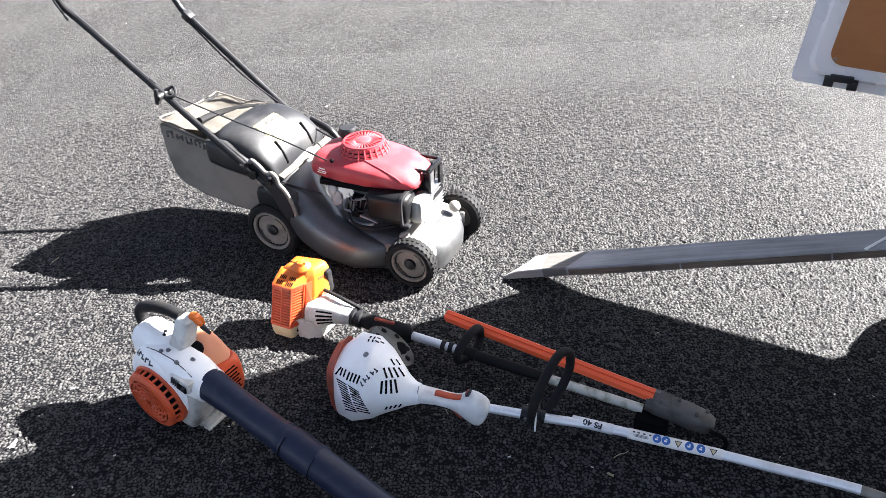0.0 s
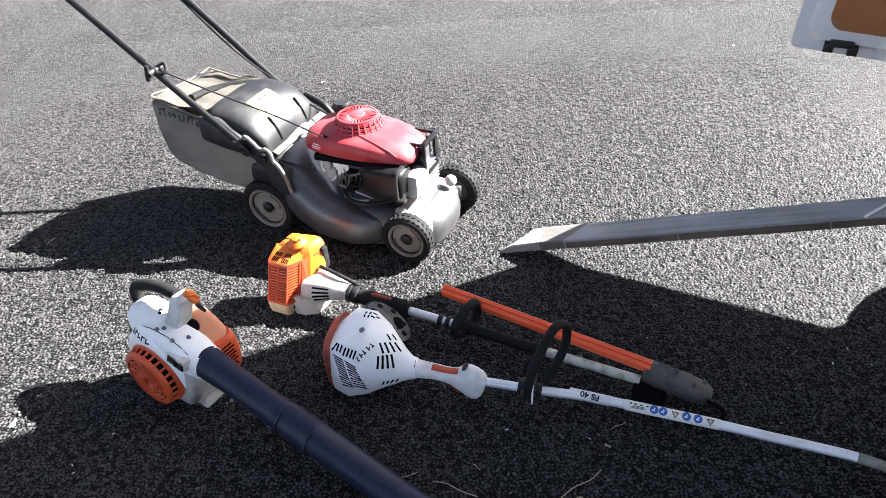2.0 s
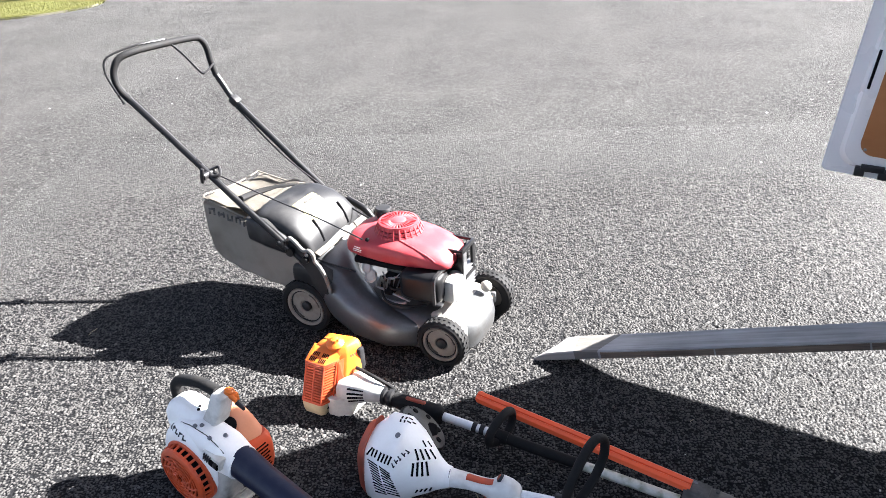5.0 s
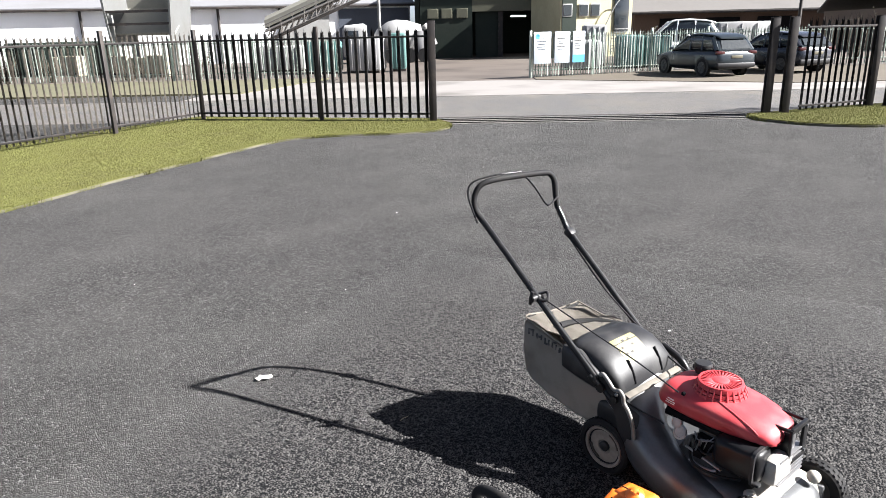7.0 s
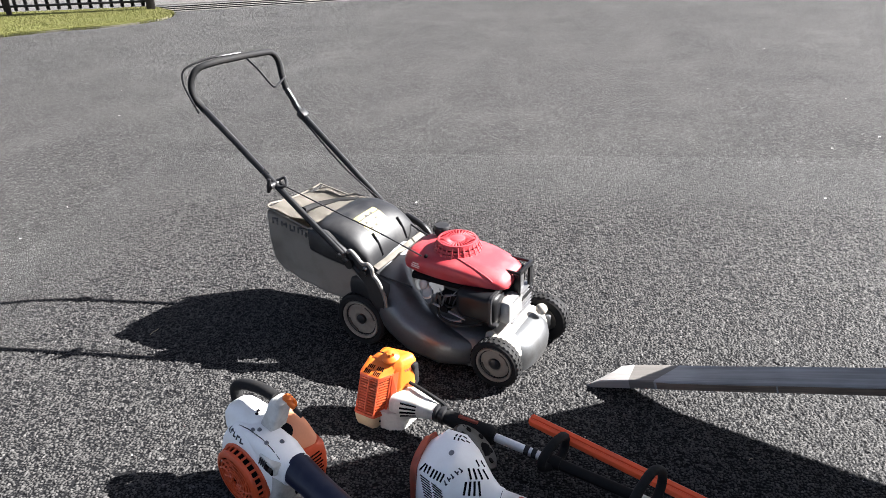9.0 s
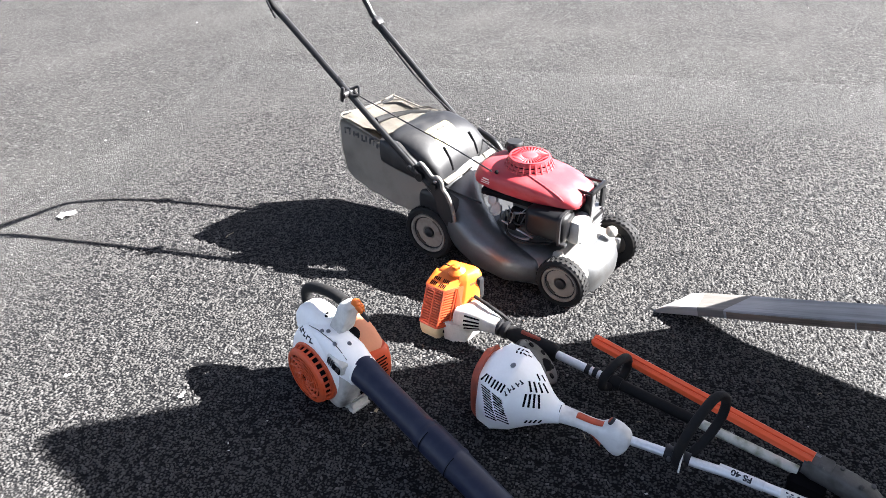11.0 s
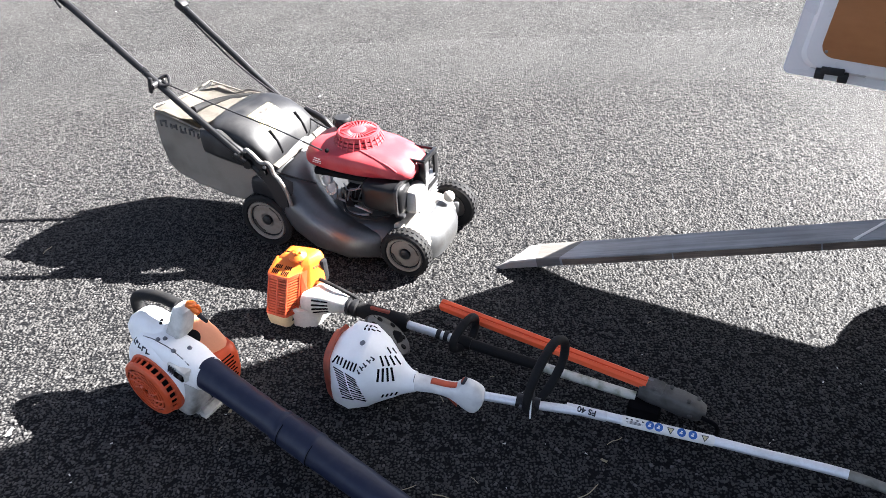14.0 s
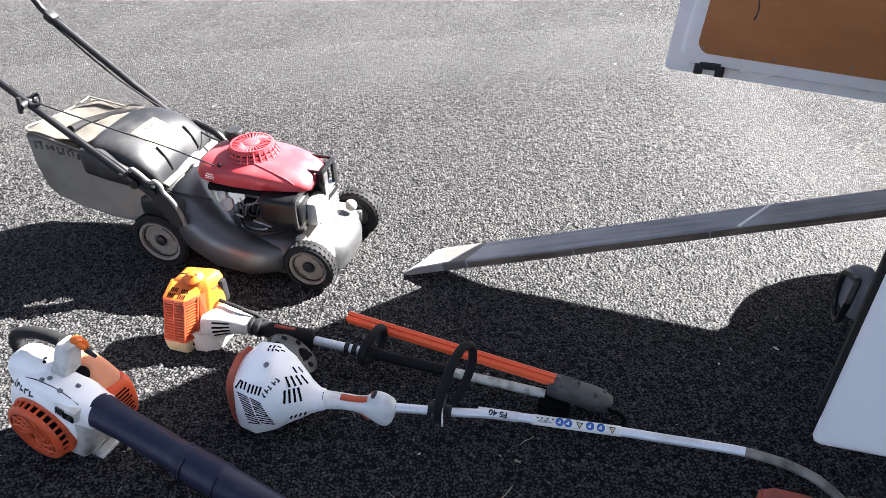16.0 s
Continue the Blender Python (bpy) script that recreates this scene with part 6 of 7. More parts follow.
block(bm, (0.1, 0.06, 0.03), (0.016, 0.05, 0.05), 0.004)
part("foot_bracket", bm, GRIMY_SHADED, blower, "scraped off-white foot")
# pipe in two lengths
P0, P1 = Vector((0.158, 0.0705, 0.177)), Vector((1.0, 0.036, 0.046))
d = (P1 - P0)
part("pipe", turned([(0.0455, 0), (0.0445, 0.03), (0.0405, 0.1), (0.04, d.length * 0.32), (0.0435, d.length * 0.33), (0.0435, d.length * 0.35), (0.041, d.length * 0.355)], P0, d, 40), NAVY_PLASTIC, blower, "scuffed blue-black pipe")
part("nozzle", turned([(0.042, d.length * 0.345), (0.0445, d.length * 0.36), (0.0445, d.length * 0.465), (0.046, d.length * 0.47), (0.046, d.length * 0.477), (0.043, d.length * 0.482), (0.0385, d.length * 0.98), (0.04, d.length)], P0, d, 40), NAVY_PLASTIC, blower)
for f0 in (0.36, 0.477):
    c0 = P0 + d * f0
    arc = [c0 + (Matrix.Rotation(radians(q), 3, d.normalized()) @ Vector((0, -1, 0))) * 0.0462 for q in (-70, -40, -10, 20, 45)]
    part("pipe_joint", hose(bmesh.new(), arc, 0.0012, 5, 4), DARK, blower, "dark joint gap")


# ---- white strimmer: x along its shaft, y away, z up ----
strimmer = thing("strimmer", pose(-0.099, 1.345, 0, 0, 0, -14.5), "white petrol strimmer with bright curved shaft, lying on tarmac", "strimmer")
RISE = Vector((0, 0.73, 0.68))
COVER_CUTS = ((-0.236, 0.03, 0.112, 0.076, 0.086, 3.2, 0.84, 1.04), (-0.226, 0.03, 0.116, 0.09, 0.1, 3.0, 0.86, 1.06), (-0.185, 0.03, 0.124, 0.103, 0.116, 2.9, 1.0, 1.08), (-0.13, 0.025, 0.129, 0.103, 0.117, 2.8, 0.97, 0.96),
              (-0.088, 0.015, 0.125, 0.084, 0.096, 2.6, 1.0, 0.86), (-0.056, 0.005, 0.12, 0.062, 0.07, 2.2, 1.06, 0.87), (-0.032, 0.0, 0.118, 0.042, 0.047, 2.1, 1.12, 0.92), (-0.008, 0.0, 0.116, 0.031, 0.034, 2, 1, 1), (0.006, 0.0, 0.116, 0.028, 0.03, 2, 1, 1))
COVER_FACES = ((Vector((-0.32, -0.2, 0.93)).normalized(), 0.104), (Vector((-0.25, -0.93, 0.26)).normalized(), 0.098))  # the flat roof and the slotted near flank


def cover_ring(x, cy, cz, a, b, p, up, down):
    """A rounded section, swollen or drawn in above and below, and pressed flat by the cover's faces."""
    c, mid, out = Vector((x, cy, cz)), Vector((-0.16, 0.027, 0.125)), []
    for q in ring(c, (0, 1, 0), (0, 0, 1), a, b, 56, p):
        w = (q - c).dot(RISE)
        q = q + RISE * (w * ((up if w > 0 else down) - 1))
        for face, off in COVER_FACES:
            q = q - face * max(0.0, (q - mid).dot(face) - off)
        out.append(q)
    return out


cover = []
for r0, r1 in zip(COVER_CUTS, COVER_CUTS[1:]):
    cover += [cover_ring(*[u + (v - u) * i / 4 for u, v in zip(r0, r1)]) for i in range(4)]
h_bm = body(cover + [cover_ring(*COVER_CUTS[-1])])
h_tree = tree_of(h_bm)
shell = part("engine_cover", h_bm, WHITE, strimmer, "smooth white engine cover")
part("starter_cover", body(along_x([(-0.256, 0.03, 0.114, 0.055, 0.07, 3.4), (-0.25, 0.03, 0.115, 0.075, 0.09, 3.4), (-0.236, 0.03, 0.114, 0.087, 0.098, 3.2), (-0.226, 0.03, 0.118, 0.094, 0.104, 3.0)], 40)), RUSSET, strimmer, "red-orange starter cover")
LOOK = Vector((0, 0.68, -0.73))


def on_cover(x, w):
    """A line that meets the cover at x along it and w up its near face."""
    return Vector((x, 0.025, 0.125)) + RISE * w - LOOK * 0.6


def vents(spots, size):
    for x, w, turn in spots:
        part("vent_slot", plates(h_tree, [(on_cover(x, w), LOOK, turn)], size), DARK, shell)


vents([(-0.21 + 0.0105 * i, 0.006 - 0.002 * i, 74) for i in range(3)], (0.026, 0.0045))
vents([(-0.178 + 0.0105 * i, -0.004 - 0.002 * i, 72) for i in range(4)], (0.03, 0.005))
vents([(-0.2 + 0.0024 * i, -0.022 - 0.0068 * i, -12) for i in range(12)], (0.034, 0.0032))
vents([(-0.162 + 0.0026 * i, -0.036 - 0.0066 * i, -14) for i in range(10)], (0.036, 0.0032))
vents([(-0.084 + 0.0112 * i, -0.022 + 0.003 * i, 76) for i in range(4)], (0.038, 0.006))
vents([(-0.08 + 0.0112 * i, 0.018 + 0.003 * i, 68) for i in range(4)], (0.03, 0.0058))
vents([(-0.072 + 0.0105 * i, 0.05 + 0.002 * i, 58) for i in range(4)], (0.02, 0.005))
vents([(-0.078 + 0.012 * i, -0.076 + 0.004 * i, 66) for i in range(4)], (0.016, 0.005))
vents([(-0.15 + 0.012 * i, 0.1 + 0.01 * j, 80) for i in range(4) for j in range(2)], (0.012, 0.0045))
m = bmesh.new()
for i in range(5):
    for dx, dw, tn, ln in ((0.0, 0.0, 118, 0.014), (0.003, 0.002 if i % 2 else -0.003, 44, 0.008)):
        q = stuck(h_tree, on_cover(-0.136 + 0.0082 * i + dx, -0.02 + 0.0105 * i + dw), LOOK, tn)
        if q:
            block(m, (0, 0, 0), (ln, 0.0036, 0.002), 0, q)
part("cover_print", m, INK, shell, "dark print")
q = stuck(h_tree, (-0.14, 0.0, 0.6), (0, 0, -1), 0)
part("cover_screw", turned([(0.008, 0), (0.008, 0.003), (0.003, 0.003)], q.translation, q.to_3x3() @ Vector((0, 0, 1)), 12), STEEL, shell)
bm = turned([(0.05, -0.02), (0.078, -0.012), (0.084, 0.006), (0.078, 0.014), (0.03, 0.02)], (-0.1155, 0.12, 0.1531), (0.6, 0.3, 0.74), 36)
shield = part("muffler_shield", bm, TUBE, strimmer, "black round muffler shield")
f = Vector((0.6, 0.3, 0.74)).normalized()
u = f.orthogonal().normalized()
w = f.cross(u)
for i in range(7):
    a = math.tau * i / 7
    part("shield_hole", lathe(bmesh.new(), [(0.009, 0), (0.009, 0.006)], Vector((-0.1155, 0.12, 0.1531)) + f * 0.0135 + u * 0.056 * math.cos(a) + w * 0.056 * math.sin(a), f, 10), DARK, shield)
part("muffler_body", box((-0.13, 0.12, 0.1), (0.12, 0.08, 0.12), 0.02), DARK, strimmer)
HANDLE_CUTS = ((-0.014, 0.141, 0.092, 0.027), (0.02, 0.134, 0.096, 0.0255), (0.055, 0.1295, 0.0975, 0.024), (0.085, 0.1255, 0.092, 0.023), (0.105, 0.125, 0.083, 0.0235), (0.12, 0.1275, 0.071, 0.025), (0.134, 0.14, 0.057, 0.027), (0.148, 0.15, 0.043, 0.028), (0.162, 0.1475, 0.034, 0.028), (0.175, 0.1415, 0.036, 0.027), (0.187, 0.133, 0.051, 0.025), (0.195, 0.124, 0.07, 0.022), (0.2, 0.114, 0.088, 0.016))
grip_bm = body(along_x([(x, 0, (hi + lo) / 2, w, (hi - lo) / 2, 2.7) for x, hi, lo, w in HANDLE_CUTS], 32))
grip_tree = tree_of(grip_bm)
grip = part("control_handle", grip_bm, HANDLE_WHITE, strimmer, "smeared white control handle", smooth=70)
part("neck_seam", hose(bmesh.new(), [(0.004, -0.027 * math.cos(radians(q)), 0.116 + 0.0305 * math.sin(radians(q))) for q in (-60, -30, 0, 30, 60, 90)], 0.0011, 5, 4), DARK, grip, "thin dark seam")
part("trigger_lock", body([ring((x, -0.002, z), (0, 1, 0), (0, 0, 1), 0.0095, h, 14, 3) for x, z, h in ((0.05, 0.1305, 0.004), (0.056, 0.132, 0.0065), (0.09, 0.1265, 0.006), (0.116, 0.1265, 0.005), (0.124, 0.1295, 0.003))]), ORANGE, grip, "orange trigger lock")
part("throttle_trigger", body([ring((x, 0, z), (0, 1, 0), (0, 0, 1), 0.008, h, 14, 3) for x, z, h in ((0.092, 0.084, 0.006), (0.104, 0.073, 0.01), (0.116, 0.056, 0.008), (0.122, 0.047, 0.003))]), RUSSET, grip)
q = stuck(grip_tree, (0.143, -0.012, 0.4), (0, 0.05, -1), 0)
bn = q.to_3x3() @ Vector((0, -0.5, 1))
button = part("stop_button", turned([(0.0125, -0.004), (0.0125, 0.003), (0.01, 0.004)], q.translation, bn, 18), INK, grip, "dark button surround")
part("button_cap", turned([(0.009, 0), (0.009, 0.0055), (0.005, 0.007)], q.translation, bn, 16), RUSSET, button)
inv = strimmer.matrix_basis.inverted()


def L_of(x, y, z):
    return inv @ Vector((x, y, z))


shaft_pts = [L_of(*p) for p in ((0.095, 1.297, 0.097), (0.24, 1.265, 0.086), (0.39, 1.247 - 0.01, 0.073), (0.56, 1.183, 0.062), (0.69, 1.142, 0.055), (0.8, 1.1, 0.052), (0.89, 1.062, 0.055), (0.98, 1.015, 0.064), (1.05, 0.955, 0.078), (1.095, 0.89, 0.09), (1.12, 0.83, 0.085))]
shaft_line = smooth_line(shaft_pts, 5)
part("shaft", hose(bmesh.new(), shaft_line[:36], 0.0127, 14, 1), CHROME, strimmer, "bright metal shaft")
part("lower_shaft", hose(bmesh.new(), shaft_line[35:], 0.0128, 14, 1), STAINED, strimmer, "shaft's curved end, caked with dry grass")
a0 = L_of(0.37, 1.243, 0.0745)
d = (L_of(0.69, 1.142, 0.055) - a0).normalized()


def sleeve(s0, s1, mat, name, label, r=0.0143):
    return part(name, turned([(r, s0), (r, s1)], a0, d, 18), mat, strimmer, label)


sleeve(-0.055, 0.055, CHROME_LABEL, "model_label", "silvery model label")
sleeve(0.095, 0.335, STICKER, "safety_label", "white safety label with symbols")
up = Vector((0, -0.5, 0.86))
up = (up - d * up.dot(d)).normalized()
tm = Matrix((-d, up.cross(-d), up)).transposed().to_4x4()
lettering("model_print", "FS 40", 0.0235, Matrix.Translation(a0 + up * 0.0149) @ tm @ Matrix(((1, 0.12, 0, 0), (0, 0.9, 0, 0), (0, 0, 1, 0), (0, 0, 0, 1))), INK, strimmer)
for s, warn in ((0.168, 0), (0.191, 0), (0.222, 1), (0.25, 0), (0.279, 0), (0.31, 1)):
    at = Matrix.Translation(a0 + d * s + up * 0.0144) @ tm
    if warn:
        for nm, r, z, mat in (("symbol", 0.0115, 0.0006, INK), ("symbol_field", 0.0078, 0.001, STRAW_PAPER)):
            tri = [at @ Vector((r * math.sin(a), r * math.cos(a), 0)) for a in (0, math.tau * 2 / 3, math.tau / 3)]
            part(nm, body([tri, [p + up * z for p in tri]]), mat, strimmer, smooth=0)
    else:
        part("symbol", lathe(bmesh.new(), [(0.0001, 0), (0.0112, 0), (0.0112, 0.0006), (0.0001, 0.0006)], at.translation, up, 22), BLUE, strimmer)
        bm = bmesh.new()
        block(bm, at @ Vector((0.0012, 0.002, 0.0009)), (0.0075, 0.0042, 0.0004), 0, tm)
        block(bm, at @ Vector((-0.0008, -0.003, 0.0009)), (0.0042, 0.0036, 0.0004), 0, tm)
        part("symbol_glyph", bm, STICKER, strimmer, "pale glyph")
bm = bmesh.new()
for s in (0.108, 0.12, 0.135, 0.15):
    block(bm, a0 + d * s + up * 0.0147 + up.cross(d) * 0.004, (0.006, 0.0035, 0.0006), 0, tm)
for i, ln in enumerate((0.03, 0.042, 0.036)):
    block(bm, a0 + d * 0.128 + up * 0.0145 - up.cross(d) * (0.001 + 0.0028 * i), (ln, 0.0011, 0.0006), 0, tm)
part("label_print", bm, INK, strimmer, "small dark print")
# loop handle
C0 = L_of(0.225, 1.268, 0.09)
bm = bmesh.new()
lp = [(0.0, -0.03, 0.0), (-0.012, -0.055, 0.045), (-0.004, -0.054, 0.12), (0.018, -0.015, 0.178), (0.044, 0.045, 0.196), (0.068, 0.085, 0.165), (0.07, 0.088, 0.1), (0.048, 0.06, 0.035), (0.018, 0.02, -0.004)]
hose(bm, [C0 + Vector(p) for p in lp], 0.0125, 12, 5, True)
part("loop_handle", bm, RUBBER, strimmer, "black rubber loop handle")
part("loop_handle_strip", box(C0 + Vector((0.0, -0.062, 0.055)), (0.005, 0.004, 0.085), 0.002, Matrix.Rotation(radians(-4), 4, "X")), STICKER, strimmer, "pale strip along the handle")
bm = bmesh.new()
rod(bm, C0 - d * 0.045, C0 + d * 0.02, 0.019, n=16)
block(bm, C0 - d * 0.01 + Vector((0, 0, 0.012)), (0.03, 0.05, 0.022), 0.006)
part("handle_clamp", bm, BLACK, strimmer)
part("clamp_bolt", turned([(0.006, 0), (0.006, 0.008)], C0 - d * 0.03 + Vector((0, -0.018, 0.0)), (0, -1, 0), 8), STEEL, strimmer)
# cutting head and guard
hc = L_of(1.14, 0.79, 0.06)
part("line_head", turned([(0.025, 0.045), (0.035, 0.035), (0.05, 0.02), (0.055, 0.0), (0.05, -0.025), (0.03, -0.035)], hc, (0.3, -0.5, 0.8), 26), surface("grass-stained black plastic", (0.02, 0.024, 0.014), 0.6, dirt=(0.1, 0.13, 0.03), dirt_amount=0.8, dirt_scale=30), strimmer, "grass-stained black line head")
gr = []
for i in range(15):
    a = radians(146 + 8.2 * i)
    flare = 1.0 + 0.03 * math.sin(i * 0.9)
    gr.append([L_of(1.14 + q * flare * math.cos(a), 0.79 + q * flare * math.sin(a), z) for q, z in ((0.05, 0.088), (0.12, 0.09), (0.185, 0.08), (0.212, 0.058), (0.216, 0.018), (0.208, 0.018), (0.204, 0.054), (0.18, 0.073), (0.12, 0.083), (0.05, 0.08))])
part("guard", body(gr), RUSSET, strimmer, "red-orange curved line guard")
part("guard_rib", hose(bmesh.new(), [L_of(1.14 + 0.214 * math.cos(radians(q)), 0.79 + 0.214 * math.sin(radians(q)), 0.06) for q in (148, 175, 200, 230, 258)], 0.005, 6, 4), RUSSET, strimmer)


# ---- long-reach hedge trimmer with its blade folded back in an orange scabbard ----
hedge = thing("hedge_trimmer", pose(-0.287, 1.697, 0, 0, 0, -25.3), "long-reach petrol hedge trimmer with amber engine and orange blade scabbard", "hedge trimmer")
EX, EY = -0.245, -0.012
GRILLE_PLAN = [(-0.302, -0.02), (-0.303, -0.076), (-0.297, -0.09), (-0.286, -0.094), (-0.226, -0.0945), (-0.216, -0.09), (-0.195, -0.05), (-0.19, -0.02)]


def leaned(bm):
    """The engine stands tilted back on its tank: taller with height, and drawn back."""
    for v in bm.verts:
        if v.co.z > 0.058:
            v.co.z = 0.058 + (v.co.z - 0.058) * 1.33
        v.co.y += 0.37 * (v.co.z - 0.058)
    return bm


def drawn_in(pts, k):
    """A plan drawn in towards the engine's middle by a share k."""
    return [(x + (EX - x) * k, y + (EY - y) * k) for x, y in pts]


def grille_band(z0, z1, k0=0.0, k1=0.09):
    a, b = drawn_in(GRILLE_PLAN, k0), drawn_in(GRILLE_PLAN, k1)[::-1]
    return body([[Vector((x, y, z)) for x, y in a + b] for z in (z0, z1)])


part("engine_core", leaned(slab(drawn_in(GRILLE_PLAN, 0.16) + [(-0.19, 0.03), (-0.29, 0.03)], 0.03, 0.15)), DARK, hedge)
for i in range(13):
    z = 0.0665 + i * 0.0066
    part("grille_slat", leaned(grille_band(z, z + 0.0029)), ORANGE, hedge)
part("grille_frame", leaned(grille_band(0.0585, 0.0645, -0.02)), ORANGE, hedge)
part("grille_frame", leaned(grille_band(0.1505, 0.157, -0.015, 0.12)), ORANGE, hedge)
for x, y in ((-0.3, -0.045), (-0.2915, -0.092), (-0.256, -0.094), (-0.221, -0.092), (-0.1975, -0.055)):
    part("grille_bar", leaned(rod(bmesh.new(), (x, y, 0.06), (x, y, 0.155), 0.0032, n=6)), ORANGE, hedge)
# the grille's sloping roof, slotted
roof_rings = []
for f, dz in ((0.0, 0.0), (0.06, 0.004), (0.3, 0.012), (0.62, 0.024), (0.8, 0.028)):
    roof_rings.append([Vector((x, -0.034 if y > -0.034 else y + (-0.034 - y) * f, 0.157 + dz * 0.6 + (0 if y < -0.034 else 0.017 - dz * 0.6))) for x, y in drawn_in(GRILLE_PLAN, f * 0.1)])
top_bm = leaned(body(roof_rings))
top_tree = tree_of(top_bm)
top_cover = part("grille_roof", top_bm, AMBER, hedge, "amber slotted grille roof", smooth=30)
for i in range(4):
    for j in range(2):
        part("roof_slot", plates(top_tree, [((-0.282 + 0.036 * j + 0.0065 * i, -0.034, 0.6), (0, 0, -1), 0)], (0.0036, 0.016)), DARK, top_cover)
        part("roof_slot", plates(top_tree, [((-0.28 + 0.036 * j + 0.0065 * i, -0.014, 0.6), (0, 0, -1), 0)], (0.0036, 0.014)), DARK, top_cover)
# amber engine cover behind it, with a flat near side
cov = body([[Vector((x, y - 0.03, z + lift * (x + 0.29))) for x, y in plan] for z, lift, plan in (
    (0.088, 0.0, [(-0.29, -0.014), (-0.185, -0.014), (-0.168, 0.0), (-0.146, 0.045), (-0.15, 0.062), (-0.29, 0.062)]),
    (0.12, 0.0, [(-0.296, -0.016), (-0.19, -0.016), (-0.168, -0.002), (-0.145, 0.046), (-0.15, 0.066), (-0.296, 0.066)]),
    (0.165, 0.03, [(-0.297, -0.016), (-0.2, -0.016), (-0.176, 0.0), (-0.156, 0.048), (-0.162, 0.066), (-0.296, 0.064)]),
    (0.176, 0.05, [(-0.29, -0.012), (-0.204, -0.012), (-0.184, 0.003), (-0.166, 0.046), (-0.172, 0.058), (-0.286, 0.056)]),
    (0.182, 0.05, [(-0.275, 0.0), (-0.212, -0.002), (-0.198, 0.008), (-0.182, 0.042), (-0.188, 0.05), (-0.27, 0.046)]))])
bmesh.ops.bevel(cov, geom=cov.edges[:], offset=0.004, segments=2, affect="EDGES", profile=0.6)
leaned(cov)
cov_tree = tree_of(cov)
cover = part("engine_cover", cov, AMBER, hedge, "amber engine cover", smooth=50)
bm = plates(cov_tree, [((0.1, -0.1 + 0.01 * i, 0.19), (-1, 0.5, 0), 8) for i in range(5)], (0.005, 0.008))
part("cover_print", bm, RUSSET, cover)
bm = plates(cov_tree, [((0.1, -0.09, 0.135), (-1, 0.5, 0), 0)], (0.012, 0.009))
part("cover_clip", bm, RUSSET, cover)
for i in range(3):
    part("cover_slot", plates(cov_tree, [((-0.272 + 0.011 * i, 0.042, 0.6), (0, 0, -1), 0)], (0.004, 0.016)), DARK, cover)
part("side_gusset", leaned(body([[Vector((x + dx, y, z)) for x, y, z in ((-0.197, -0.052, 0.152), (-0.192, -0.05, 0.07), (-0.165, -0.026, 0.072), (-0.182, -0.03, 0.16))] for dx in (0.0, 0.004)])), ORANGE, hedge, "orange side gusset", smooth=20)
bm = turned([(0.03, 0), (0.03, 0.006), (0.024, 0.012), (0.015, 0.017), (0.012, 0.025), (0.005, 0.028)], (-0.222, 0.03, 0.226), (0.08, -0.2, 1), 20)
for i in range(6):
    a = math.tau * i / 6
    rod(bm, (-0.221 + 0.012 * math.cos(a), 0.027 + 0.012 * math.sin(a), 0.24), (-0.219 + 0.012 * math.cos(a), 0.025 + 0.012 * math.sin(a), 0.251), 0.004, 0.003, 6)
part("fill_knob", bm, AMBER, cover)
tank_plan = [(-0.3, 0.02), (-0.302, -0.08), (-0.292, -0.095), (-0.224, -0.096), (-0.212, -0.085), (-0.208, 0.02)]
tank = body([[Vector((x + (EX - 0.01 - x) * k, y + (-0.04 - y) * k, z)) for x, y in tank_plan] for z, k in ((0.006, 0.22), (0.012, 0.1), (0.03, 0.03), (0.054, 0.0), (0.058, 0.02))])
part("fuel_tank", tank, CREAM, hedge, "cream translucent fuel tank", smooth=60)
part("clutch_housing", body(along_x([(-0.185, 0.0, 0.075, 0.05, 0.05, 3.5), (-0.14, 0.0, 0.088, 0.05, 0.05, 3), (-0.085, 0.0, 0.098, 0.036, 0.037, 2.4), (-0.045, 0.0, 0.097, 0.03, 0.03, 2), (-0.02, 0, 0.095, 0.026, 0.026, 2)], 30)), GREASY, hedge, "off-white ribbed clutch housing")
for i in range(9):
    a = radians(150 + i * 18)
    part("housing_rib", rod(bmesh.new(), (-0.14, 0.0535 * math.cos(a), 0.094 + 0.0545 * math.sin(a)), (-0.088, 0.0365 * math.cos(a), 0.098 + 0.0375 * math.sin(a)), 0.0035, n=5), DARK, hedge)
part("engine_foot", slab([(-0.212, -0.066), (-0.178, -0.064), (-0.135, -0.04), (-0.13, 0.03), (-0.212, 0.03)], 0.004, 0.075), GREASY, hedge, "greasy off-white crankcase foot", smooth=30)
part("muffler", box((-0.162, 0.07, 0.16), (0.035, 0.03, 0.09), 0.012), BLACK, hedge, "dull muffler shield")
bm = bmesh.new()
hose(bm, [(-0.15, 0.03, 0.15), (-0.07, 0.014, 0.148), (-0.02, 0.02, 0.125), (0.01, 0.012, 0.115)], 0.006, 8)
part("throttle_cable", bm, RUBBER, hedge)
bm = turned([(0.03, 0), (0.03, 0.01), (0.024, 0.012), (0.024, 0.02), (0.03, 0.022), (0.03, 0.034), (0.02, 0.038)], (-0.03, 0, 0.096), (1, 0, -0.02), 22)
part("mount_rings", bm, BLACK, hedge)


def HL(s, z, y=0.0):
    return Vector((s, y, z))


